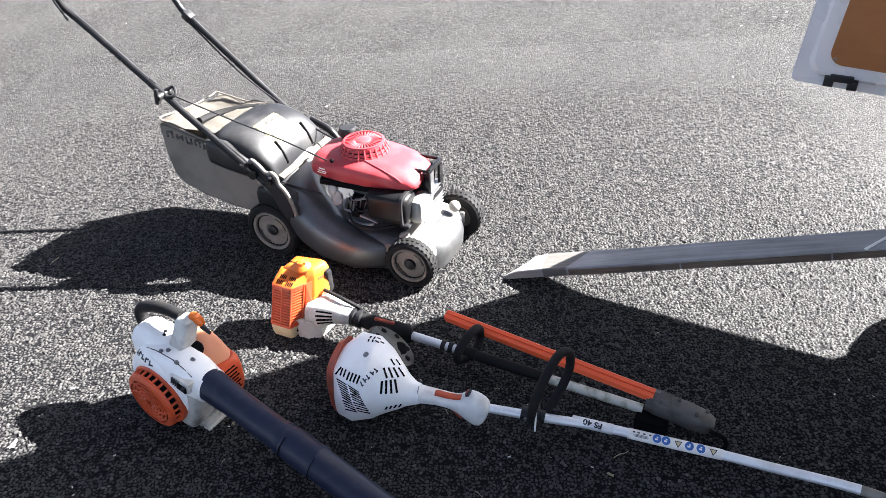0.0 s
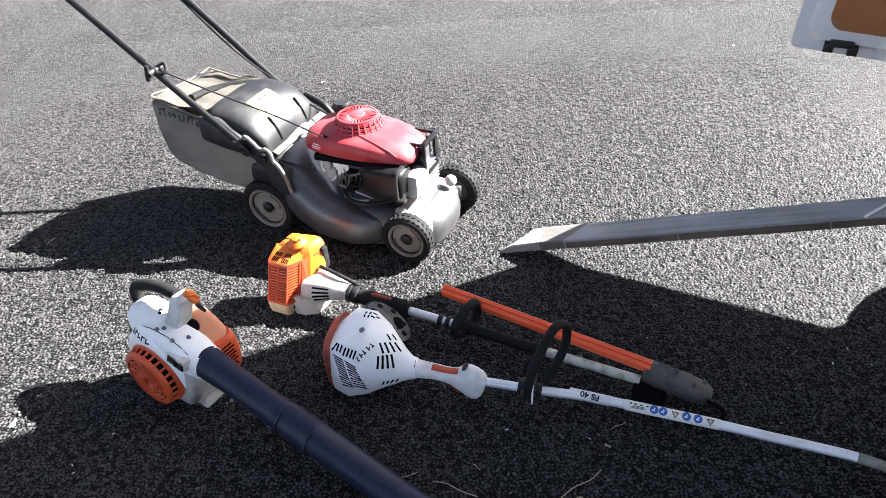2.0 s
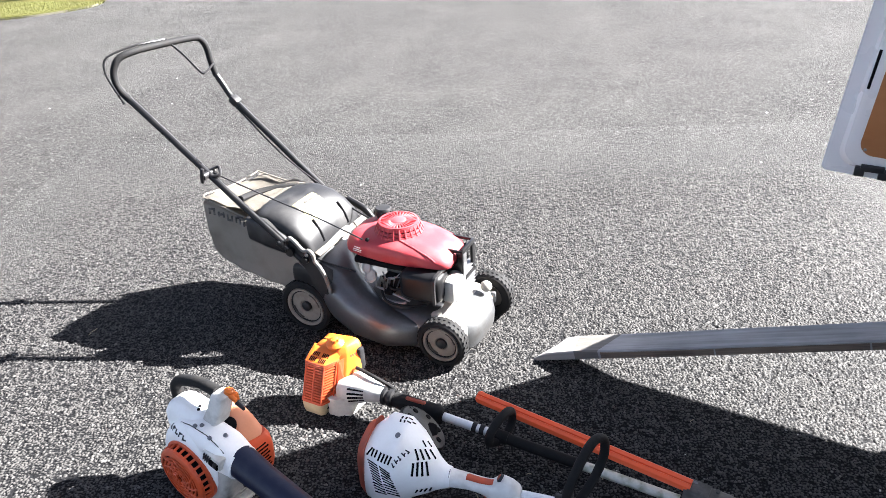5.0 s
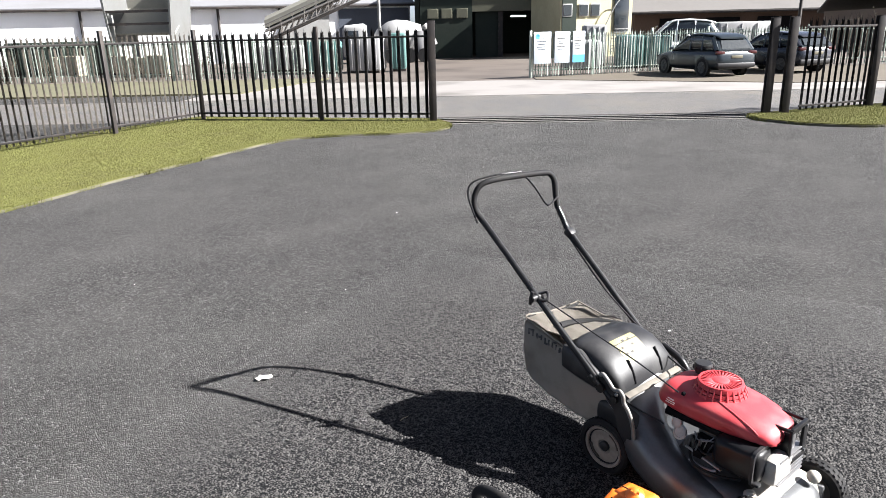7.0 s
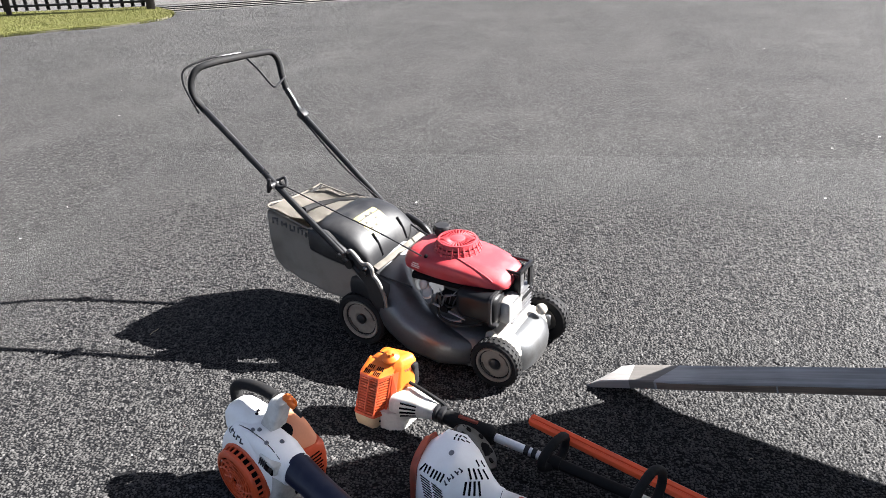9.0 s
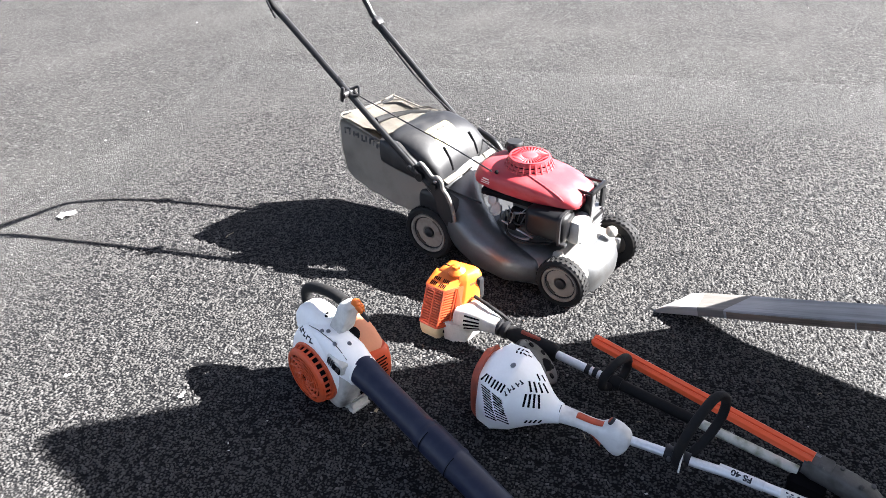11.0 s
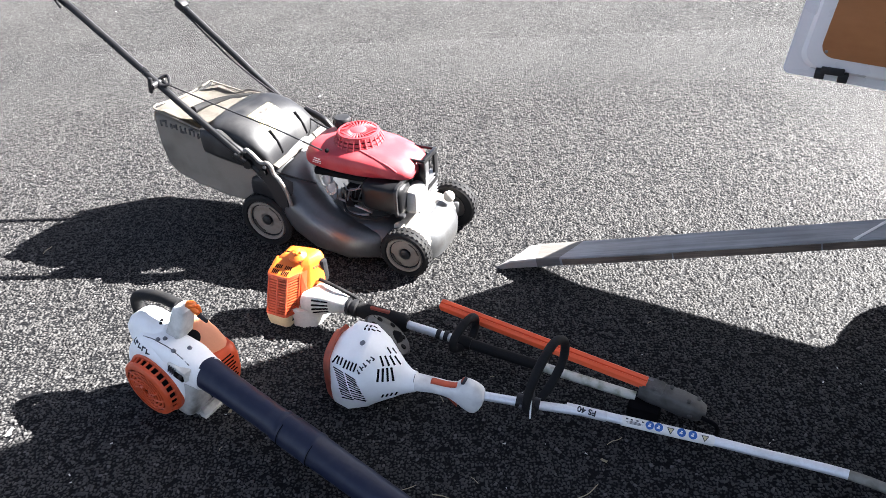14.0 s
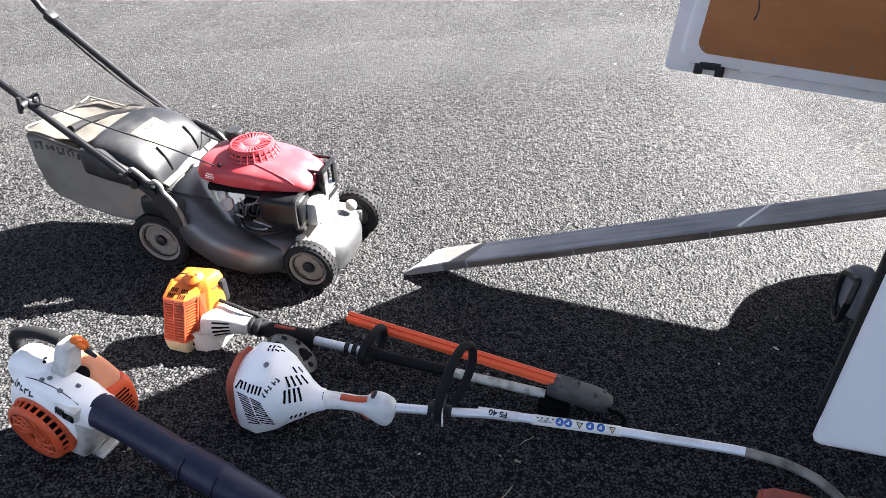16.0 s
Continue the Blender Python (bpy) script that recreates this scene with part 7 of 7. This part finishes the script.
part("control_handle", body([ring(HL(s, z), (0, 1, 0), (0, 0, 1), a, b, 22, 2.4) for s, z, a, b in ((-0.005, 0.094, 0.02, 0.02), (0.03, 0.092, 0.024, 0.026), (0.08, 0.09, 0.022, 0.028), (0.13, 0.088, 0.022, 0.032), (0.17, 0.086, 0.024, 0.034), (0.185, 0.086, 0.018, 0.024))]), RUBBER, hedge, "black moulded control handle")
part("trigger_lock", box((0.09, -0.005, 0.12), (0.07, 0.012, 0.01), 0.004), RUSSET, hedge, "dull red trigger lock")
part("upper_shaft", rod(bmesh.new(), HL(0.17, 0.086), HL(0.36, 0.078), 0.0135, n=18), CHROME, hedge, "bright metal shaft")
bm = bmesh.new()
for s in (0.285, 0.31):
    rod(bm, HL(s, 0.0812), HL(s + 0.014, 0.0806), 0.017, n=18)
part("clamp_ring", bm, BLACK, hedge)
bm = bmesh.new()
rod(bm, HL(0.355, 0.078), HL(0.4, 0.076), 0.02, n=16)
hose(bm, [HL(0.37, 0.07, -0.02), HL(0.36, 0.09, -0.05), HL(0.365, 0.13, -0.05), HL(0.38, 0.16, -0.01), HL(0.39, 0.15, 0.04), HL(0.39, 0.1, 0.06), HL(0.385, 0.07, 0.03)], 0.0135, 10, 5, True)
part("loop_handle", bm, RUBBER, hedge, "black loop handle")
part("foam_sleeve", rod(bmesh.new(), HL(0.4, 0.076), HL(0.63, 0.064), 0.0165, n=18), RUBBER, hedge)
part("lower_shaft", rod(bmesh.new(), HL(0.63, 0.064), HL(0.9, 0.05), 0.014, n=18), MOSSY, hedge, "grass-stained metal shaft")
gb = [(0.905, 0.075, 0.018, 0.022), (0.93, 0.074, 0.024, 0.027), (0.98, 0.07, 0.027, 0.029), (1.02, 0.064, 0.03, 0.029), (1.065, 0.056, 0.028, 0.025), (1.09, 0.05, 0.018, 0.016)]
part("gear_housing", body([ring(HL(s, z, 0.01), (0, 1, 0), (0, 0, 1), a, b, 24, 5) for s, z, a, b in gb]), GEAR, hedge, "grimy grey-brown gear housing")
for s, y, z in ((0.945, -0.006, 0.105), (0.99, 0.02, 0.103), (1.04, -0.006, 0.093), (1.065, 0.024, 0.083), (1.05, -0.022, 0.055)):
    part("housing_bolt", turned([(0.006, -0.004), (0.006, 0.004), (0.003, 0.005)], HL(s, z, y), (0, -0.2 if z > 0.08 else -1, 1 if z > 0.08 else 0.1), 8), GEAR, hedge)
part("angle_joint", box((0.93, -0.02, 0.025), (0.09, 0.05, 0.05), 0.01), DARK, hedge)
bm = bmesh.new()
hose(bm, [HL(1.08, 0.06, -0.02), HL(1.12, 0.05, -0.025), HL(1.125, 0.02, -0.03), HL(1.1, 0.008, -0.03)], 0.006, 8)
part("blade_guard_loop", bm, DARK, hedge)
# scabbard: an upturned channel with a rib along it, from its tip to the gear housing
S0 = hedge.matrix_basis.inverted() @ Vector((-0.012, 1.665, 0.125))
S1 = hedge.matrix_basis.inverted() @ Vector((0.553, 1.315, 0.1))
sd = (S1 - S0).normalized()
side = Vector((0, 0, 1)).cross(sd).normalized()
upv = sd.cross(side)
prof = [(-0.026, -0.012), (-0.026, 0.006), (-0.02, 0.0125), (-0.004, 0.0135), (0.0, 0.0085), (0.004, 0.0135), (0.02, 0.0125), (0.026, 0.006), (0.026, -0.012), (0.022, -0.012), (0.022, 0.004), (-0.022, 0.004), (-0.022, -0.012)]
tilt = Matrix.Rotation(radians(24), 3, sd)
rings = []
for f, k in ((0.0, 0.86), (0.008, 1.0), (0.5, 1.0), (1.0, 1.0)):
    rings.append([S0.lerp(S1, f) + tilt @ (side * u * k * 0.66 + upv * v * k) for u, v in prof])
part("scabbard", body(rings), SCABBARD, hedge, "long orange blade scabbard")
part("blade", body([[S0.lerp(S1, f) + tilt @ (side * u + upv * v) for u, v in ((-0.017, -0.004), (0.017, -0.004), (0.017, 0.001), (-0.017, 0.001))] for f in (0.02, 1.02)]), STEEL, hedge)
part("blade_mount", box(S1 + Vector((0.02, 0, -0.015)), (0.06, 0.05, 0.04), 0.008, Matrix.Rotation(radians(-7), 4, "Z")), GEAR, hedge)


# ---- plank ramp up to the van ----
U = Vector((0.967, -0.255, 0))
V = Vector((0.255, 0.967, 0))
plank = thing("plank", Matrix.Identity(4), "weathered grey timber plank with a pale end, leaning on the van", "plank")
A0, A1 = Vector((0.2, 1.995, 0.0)), Vector((1.61, 1.448, 0.45))
pd = (A1 - A0).normalized()
pw = Vector((-pd.y, pd.x, 0)).normalized()
pu = pd.cross(pw)
if pu.z < 0:
    pu = -pu
PW, PT = 0.102, 0.033
PL = (A1 - A0).length + 0.06
plank.matrix_basis = Matrix.Translation(A0) @ Matrix((pd, pw, pu)).transposed().to_4x4()


def plank_section(x, w0=0.0, w1=PW, t0=0.0, t1=PT):
    e = 0.004
    k = noise.noise(Vector((x * 3, 0, 0))) * 0.003
    return [Vector((x, w0 + k, t0)), Vector((x, w1 + k, t0)), Vector((x, w1 + k, t1 - e)), Vector((x, w1 + k - e, t1)), Vector((x, w0 + k + e, t1)), Vector((x, w0 + k, t1 - e))]


def slant(x0, x1):
    """A cut across the plank that runs from x0 at its near edge to x1 at its far one."""
    return [p + Vector(((x1 - x0) * p.y / PW, 0, 0)) for p in plank_section(x0)]


rings = [slant(0.24, 0.315)] + [slant(x, x) for x in [0.34 + (PL - 0.34) * i / 24 for i in range(25)]]
part("board", body(rings), PLANK, plank, smooth=30)
part("beige_band", body([slant(0.155, 0.157), slant(0.24, 0.315)]), PLANK_BAND, plank, "beige band with a slanted end", smooth=30)
e1 = [Vector((0.09 * (p.y / PW), p.y, p.z * 0.35)) for p in plank_section(0.0, 0.0, PW * 0.97)]
e05 = [Vector((0.05 + 0.06 * (p.y / PW), p.y, p.z * 0.85)) for p in plank_section(0.06)]
part("bevelled_end", body([e1, e05, slant(0.155, 0.157)]), PLANK_FRESH, plank, "pale worn bevelled end", smooth=30)
for x0, x1 in ((0.25, 0.62), (0.625, 1.05), (1.055, PL - 0.02)):
    rings = []
    for i in range(9):
        x = x0 + (x1 - x0) * i / 8
        k = noise.noise(Vector((x * 3, 0, 0))) * 0.003
        lift = 0.004 * noise.noise(Vector((x * 23, 4, 0)))
        rings.append([Vector((x, k - 0.002, 0.001)), Vector((x, k + 0.003, 0.001)), Vector((x, k + 0.003, PT - 0.008 + lift)), Vector((x, k - 0.002, PT - 0.009 + lift))])
    part("edge_strip", body(rings), PLANK_EDGE, plank, "brown splintered edge", smooth=30)
bm = bmesh.new()
block(bm, (1.19, 0.048, PT + 0.0005), (0.145, 0.009, 0.003), 0, Matrix.Rotation(radians(43), 4, "Z"))
part("scratch", bm, PAPER, plank, "pale scratch")


# ---- van: u along it from its tail, v across ----
van = thing("van", Matrix.Translation(Vector((1.287 * U.x, 1.287 * U.y, 0)) + V * 1.452) @ Matrix((U, V, Vector((0, 0, 1)))).transposed().to_4x4(), "white panel van with both rear doors open, tail to the tools", "van")
HW, ROOF, SILL = 0.88, 2.1, 0.58


def shell(x, k=1.0, top=ROOF, low=0.42):
    """A section across the van: upright below, leaning in above."""
    return [Vector((x, -HW * k, low)), Vector((x, HW * k, low)), Vector((x, HW * k * 1.02, 0.7)), Vector((x, HW * k * 0.99, 1.15)), Vector((x, HW * k * 0.9, top - 0.12)), Vector((x, HW * k * 0.8, top)),
            Vector((x, -HW * k * 0.8, top)), Vector((x, -HW * k * 0.9, top - 0.12)), Vector((x, -HW * k * 0.99, 1.15)), Vector((x, -HW * k * 1.02, 0.7))]


outer = [shell(x, k, t) for x, k, t in ((0.19, 0.86, ROOF - 0.02), (0.27, 0.93, ROOF), (0.45, 1.0, ROOF), (2.4, 1.0, ROOF), (2.9, 1.0, ROOF - 0.15))] + [shell(3.55, 0.97, 1.2), shell(4.3, 0.9, 0.95)]
bm = bmesh.new()
loft(bm, outer, False)
bm.faces.new([bm.verts.new(p) for p in outer[-1]])
bmesh.ops.remove_doubles(bm, verts=bm.verts, dist=1e-5)
bmesh.ops.recalc_face_normals(bm, faces=bm.faces)
bmesh.ops.solidify(bm, geom=bm.faces[:], thickness=0.05)
part("body", bm, VAN, van, smooth=35)
part("load_floor", box((1.4, 0, SILL - 0.03), (2.0, 1.42, 0.06), 0.01), PLY, van)
part("bulkhead", box((2.4, 0, 1.2), (0.04, 1.4, 1.2), 0.01), PLY, van)
bl = [ring((0.55, 0, z), (1, 0, 0), (0, 1, 0), a, b, 72, 3.3) for z, a, b in ((0.3, 0.54, 0.86), (0.33, 0.59, 0.91), (0.38, 0.605, 0.93), (0.43, 0.61, 0.935), (0.452, 0.6, 0.925), (0.46, 0.57, 0.9), (0.475, 0.48, 0.82), (0.58, 0.4, 0.75))]
part("rear_bumper", body(bl), BUMPER, van, "grey plastic rear bumper")
bm = box((-0.29, 0.1, 0.36), (0.07, 0.11, 0.13), 0.025)
part("tow_bracket", bm, BUMPER, van, "blue-grey tow bracket")
part("tow_bar", box((-0.13, 0.1, 0.33), (0.28, 0.07, 0.06), 0.01), DARK, van)
bm = bmesh.new()
hose(bm, [(-0.33, 0.06, 0.43), (-0.345, 0.04, 0.36), (-0.34, 0.06, 0.29), (-0.33, 0.12, 0.3), (-0.33, 0.13, 0.4)], 0.009, 8, 5, True)
part("tow_ring", bm, TUBE, van, "dark safety-chain ring")
for s in (-1, 1):
    part("tail_lamp", box((0.215, s * (HW * 0.87), 1.0), (0.06, 0.1, 0.4), 0.02), TAIL, van)
for x in (0.75, 3.5):
    for s in (-1, 1):
        w = part("wheel", turned([(0.18, -0.1), (0.3, -0.1), (0.32, -0.06), (0.32, 0.06), (0.3, 0.1), (0.18, 0.1)], (x, s * (HW - 0.09), 0.32), (0, s, 0), 32), RUBBER, van)
        part("rim", turned([(0.05, 0.07), (0.17, 0.05), (0.19, 0.1), (0.2, 0.05)], (x, s * (HW - 0.09), 0.32), (0, s, 0), 28), STEEL, w)


def rear_door(hinge_v, out_deg, name, panel):
    """A barn door in the van's frame, seen open: its own x runs from the hinge to the free edge, y through its thickness (inside at +y), z up."""
    s = 1 if hinge_v > 0 else -1
    BACK = 0.2
    W2, Z0, Z1 = 0.745 + BACK, 0.648 if s > 0 else 0.628, 2.1 if s > 0 else 2.0
    ang = 180 - s * out_deg
    dm = Matrix.Translation((0, hinge_v, 0)) @ Matrix.Rotation(radians(ang), 4, "Z") @ Matrix.Translation((-BACK, 0, 0))
    lean = -0.11 * s
    drop = 0.042 if panel else 0.0  # the far door hangs a little low at its hinges
    inn = s  # the side that faces into the van's lane

    def P(x, y, z):
        t = (z - Z0) / (Z1 - Z0)
        q = dm @ Vector((x, y, z))
        curl = 0.085 * t * t if panel else 0.0  # the far door curves inwards towards its top
        return q + Vector((0.06 * t, lean * t - curl, -drop * (W2 - x)))

    def sect(x0, x1, z0, z1, r0, y, n=10, wide=0.0):
        pts = []
        w = wide or r0
        for cx, cz, a0, rad in ((x1 - r0, z1 - r0, 0, r0), (x0 + w, z1 - w, 90, w), (x0 + w, z0 + w, 180, w), (x1 - r0, z0 + r0, 270, r0)):
            for i in range(n):
                a = radians(a0 + 90 * i / (n - 1))
                pts.append(P(cx + rad * math.cos(a), y, cz + rad * math.sin(a)))
            if a0 in (90, 270):  # steps along the upright sides, which curve
                lo, hi = z0 + (w if a0 == 90 else r0), z1 - (w if a0 == 90 else r0)
                for i in range(1, 8):
                    f = i / 8
                    pts.append(P(x0 if a0 == 90 else x1, y, hi + (lo - hi) * f if a0 == 90 else lo + (hi - lo) * f))
        return pts

    I = inn
    RC = 0.022 if panel else 0.01
    bm = bmesh.new()
    loft(bm, [sect(0.02, W2 - (0.004 if panel else 0.012), Z0 + (-0.006 if panel else 0.012), Z1 - 0.02, RC, (-0.06 if panel else -0.02) * I), sect(0.004, W2 - (0.0 if panel else 0.004), Z0 + (-0.012 if panel else 0.004), Z1 - 0.004, RC, (-0.05 if panel else -0.015) * I), sect(0.0, W2, Z0, Z1, RC, (-0.02 if panel else -0.008) * I), sect(0.0, W2, Z0, Z1, RC, 0.0)])
    door = part(name, bm, VAN, van, "white rear door, standing open")
    bm = bmesh.new()
    loft(bm, [sect(0.02, W2 - 0.035, Z0 + 0.03, Z1 - 0.03, 0.06, 0.0), sect(0.03, W2 - 0.05, Z0 + 0.05, Z1 - 0.05, 0.06, 0.035 * I), sect(0.045, W2 - 0.065, Z0 + 0.075, Z1 - 0.07, 0.06, 0.04 * I)])
    part("inner_frame", bm, VAN, door, "pressed white inner frame")
    if not panel:
        bm = bmesh.new()
        ln = [P(0.02, 0.012 * I, Z0 + 0.025), P(W2 - 0.03, 0.012 * I, Z0 + 0.02), P(W2 - 0.018, 0.012 * I, Z0 + 0.05), P(W2 - 0.018, 0.012 * I, Z1 - 0.05)]
        for a, b in zip(ln, ln[1:]):
            rod(bm, a, b, 0.024, n=8)
        part("seal", bm, RUBBER, door, "black rubber door seal, widened for the edge's shade")
    if panel:
        bm = bmesh.new()
        loft(bm, [sect(0.16, W2 - 0.088, Z0 + 0.09, 1.45, 0.045, y * I, wide=0.14) for y in (0.038, 0.046)])
        part("lining_panel", bm, PLY, door, "varnished brown plywood lining")
        bm = bmesh.new()
        for x, z in ((W2 - 0.106, Z0 + 0.108), (W2 - 0.33, Z0 + 0.107), (W2 - 0.55, Z0 + 0.115), (W2 - 0.118, 1.1), (0.2, 1.1)):
            q, w = P(x, 0.046 * I, z), P(x, 0.051 * I, z)
            part("panel_screw", turned([(0.005, 0), (0.005, 0.002), (0.002, 0.003)], q, w - q, 10), STEEL, door)
        bm = bmesh.new()
        hose(bm, [P(W2 - 0.23, 0.047 * I, 1.0), P(W2 - 0.225, 0.047 * I, 0.95), P(W2 - 0.235, 0.047 * I, 0.9), P(W2 - 0.232, 0.047 * I, 0.87)], (0.001, 0.003), 6)
        part("stain_run", bm, INK, door, "dark drip mark")
        bm = bmesh.new()
        a, b = P(W2 - 0.178, 0.03 * I, Z0 + 0.047), P(W2 - 0.11, 0.03 * I, Z0 + 0.047)
        dx = (b - a).normalized()
        block(bm, (a + b) / 2, ((b - a).length, 0.04, 0.022), 0.004, Matrix.Rotation(math.atan2(dx.y, dx.x), 4, "Z"))
        for e in (a, b):
            block(bm, e - Vector((0, 0, 0.016)), (0.03, 0.038, 0.03), 0.004, Matrix.Rotation(math.atan2(dx.y, dx.x), 4, "Z"))
        part("latch", bm, BLACK, door, "black latch striker")
        bm = bmesh.new()
        rod(bm, P(W2 - 0.06, 0.037 * I, Z0 + 0.3), P(W2 - 0.06, 0.037 * I, Z0 + 0.42), 0.005, n=6)
        part("lock_slot", bm, DARK, door)
    for z in (0.85, 1.75):
        bm = bmesh.new()
        rod(bm, P(0.0, 0, z), P(0.0, 0, z + 0.08), 0.018, n=10)
        part("hinge", bm, VAN, door)
    return door


rear_door(0.744, 15.6, "rear_door", True)
rear_door(-0.765, -10, "rear_door", False)


# ---- litter and bits on the tarmac ----
def straw(x, y, turn, length, label="dry straw stalk lying on the tarmac", mat=TWIG):
    s = thing("straw", pose(x, y, 0.01, 0, 0, turn), label, "straw", "bits on the tarmac")
    part("stalk", hose(bmesh.new(), [(0, 0, 0.002), (length * 0.35, length * 0.05, 0.005), (length * 0.7, length * 0.02, 0.004), (length, length * 0.09, 0.002)], min(0.0014, 0.0006 + length * 0.008), 5, 4), mat, s)


for x, y, t, l in ((0.05, 1.0, 150, 0.12), (0.25, 0.98, 28, 0.14), (-0.1, 1.08, 200, 0.06), (0.42, 1.18, 20, 0.05), (-1.55, 2.2, 70, 0.05)):
    straw(x, y, t, l)


def scrap(name, x, y, s, mat, label, cat, seed):
    """A small crumpled or flaked piece."""
    t = thing(name, pose(x, y, 0.003 if y > 3.3 else 0.009, 0, 0, seed * 37), label, cat, "bits on the tarmac")
    bm = bmesh.new()
    vs = [[bm.verts.new((s * (i - 2.5) / 2.5 * (1 + 0.6 * noise.noise(Vector((i * 0.7, j * 0.83, seed)))), s * 0.5 * (j - 2) / 2 * (1 + 0.9 * noise.noise(Vector((i * 0.93, 0.4, seed * 1.7)))) + s * 0.2 * noise.noise(Vector((i * 0.77, 3.3, seed))), s * 0.4 * (0.6 + noise.noise(Vector((i * 1.7, j * 1.9, seed * 3.1)))))) for j in range(5)] for i in range(6)]
    for i in range(5):
        for j in range(4):
            bm.faces.new((vs[i][j], vs[i + 1][j], vs[i + 1][j + 1], vs[i][j + 1]))
    bmesh.ops.solidify(bm, geom=bm.faces[:], thickness=0.0015)
    part("sheet" if mat is PAPER else "flake", bm, mat, t)


scrap("paper_scrap", -2.364, 2.263, 0.035, PAPER, "small crumpled white paper scrap on the tarmac", "litter", 1)
scrap("paper_scrap", -1.259, 1.317, 0.014, PAPER, "tiny white scrap on the tarmac", "litter", 2)
scrap("paper_scrap", 1.312, 1.401, 0.009, PAPER, "tiny white scrap in the van's shade", "litter", 3)
scrap("dry_leaf", 0.4, 1.13, 0.009, TWIG, "small dry leaf fragment beside the shaft", "leaf", 4)
scrap("dry_leaf", 0.3, 0.98, 0.009, TWIG, "dry leaf fragment on the tarmac", "leaf", 5)
scrap("paper_scrap", -1.68, 1.33, 0.012, PAPER, "tiny white scrap on the tarmac", "litter", 6)
scrap("dry_leaf", -0.64, 1.36, 0.008, TWIG, "pale leaf fragment beside the blower foot", "leaf", 7)
for k in range(26):
    rnd = random.Random(100 + k)
    scrap("pale_chip", rnd.uniform(-4.5, 3.0), rnd.uniform(2.4, 9.0), rnd.uniform(0.0035, 0.008), PAPER, "pale stone chip loose on the tarmac", "stone chip", 20 + k)

for k in range(46):
    rnd = random.Random(300 + k)
    scrap("pale_chip", rnd.uniform(-1.3, 1.3), rnd.uniform(0.9, 1.75), rnd.uniform(0.0018, 0.0042), PAPER, "tiny pale grit fleck on the dark tarmac", "grit", 60 + k)
for k in range(9):
    rnd = random.Random(500 + k)
    straw(rnd.uniform(-1.0, 1.1), rnd.uniform(0.95, 1.7), rnd.uniform(0, 360), rnd.uniform(0.012, 0.028))

# ---- the nearest tarmac as real stones, pressed into bitumen ----
def stone_bed(x0, x1, y0, y1, step=0.0037, cell=0.0104):
    """Stones on a grid whose rows widen with distance."""
    rs = np.random.RandomState(3)
    ys = [y0]
    while ys[-1] < y1:
        ys.append(ys[-1] + step * (0.92 + 0.2 * max(0.0, ys[-1] - 1.6)))
    nx, ny = int((x1 - x0) / step), len(ys)
    gx, gy = np.meshgrid(np.linspace(x0, x1, nx), np.array(ys), indexing="ij")
    cx, cy = int((x1 - x0) / cell) + 5, int((y1 - y0) / cell) + 5
    jx, jy = rs.uniform(0, 1, (cx, cy)), rs.uniform(0, 1, (cx, cy))
    high, tone = rs.uniform(0.6, 1.0, (cx, cy)), rs.uniform(0, 1, (cx, cy))
    tx, ty = rs.uniform(-0.4, 0.4, (cx, cy)), rs.uniform(-0.4, 0.4, (cx, cy))
    u, v = (gx - x0) / cell + 1.5, (gy - y0) / cell + 1.5
    iu, iv = u.astype(int), v.astype(int)
    best, second = np.full(gx.shape, 9.0), np.full(gx.shape, 9.0)
    bi, bj = iu.copy(), iv.copy()
    for a in (-1, 0, 1):
        for b in (-1, 0, 1):
            i, j = np.clip(iu + a, 0, cx - 1), np.clip(iv + b, 0, cy - 1)
            d = np.hypot(i + jx[i, j] - u, j + jy[i, j] - v)
            nearer = d < best
            second = np.where(nearer, best, np.minimum(second, d))
            best = np.where(nearer, d, best)
            bi, bj = np.where(nearer, i, bi), np.where(nearer, j, bj)
    edge = np.clip((second - best) / 0.5, 0, 1)
    dome = np.sqrt(edge)
    lean = (u - bi - jx[bi, bj]) * tx[bi, bj] + (v - bj - jy[bi, bj]) * ty[bi, bj]
    fade = np.clip(np.minimum.reduce([gx - x0, x1 - gx, (gy - y0) * 3, (y1 - gy) * 0.6]) / 0.6, 0, 1)
    z = 0.0006 + fade * np.clip(0.0096 * dome * high[bi, bj] + 0.0052 * lean * dome, 0, 0.019)
    me = bpy.data.meshes.new("stone_bed")
    me.vertices.add(nx * ny)
    me.vertices.foreach_set("co", np.stack([gx, gy, z], -1).astype(np.float32).ravel())
    k = np.arange(nx * ny).reshape(nx, ny)
    quads = np.stack([k[:-1, :-1], k[1:, :-1], k[1:, 1:], k[:-1, 1:]], -1).reshape(-1, 4)
    me.loops.add(quads.size)
    me.loops.foreach_set("vertex_index", quads.ravel().astype(np.int32))
    me.polygons.add(len(quads))
    me.polygons.foreach_set("loop_start", np.arange(0, quads.size, 4, dtype=np.int32))
    me.update(calc_edges=True)
    at = me.attributes.new("tone", "FLOAT", "POINT")
    at.data.foreach_set("value", (tone[bi, bj] * 0.999).astype(np.float32).ravel())
    at = me.attributes.new("proud", "FLOAT", "POINT")
    at.data.foreach_set("value", (dome * high[bi, bj]).astype(np.float32).ravel())
    at = me.attributes.new("inside", "FLOAT", "POINT")
    at.data.foreach_set("value", fade.astype(np.float32).ravel())
    me.materials.append(STONES)
    return tagged(new("stone_bed", me), "coarse dark stones of the open-textured tarmac", "tarmac stones", kind="stuff")


stone_bed(-2.6, 2.4, 0.74, 4.5)
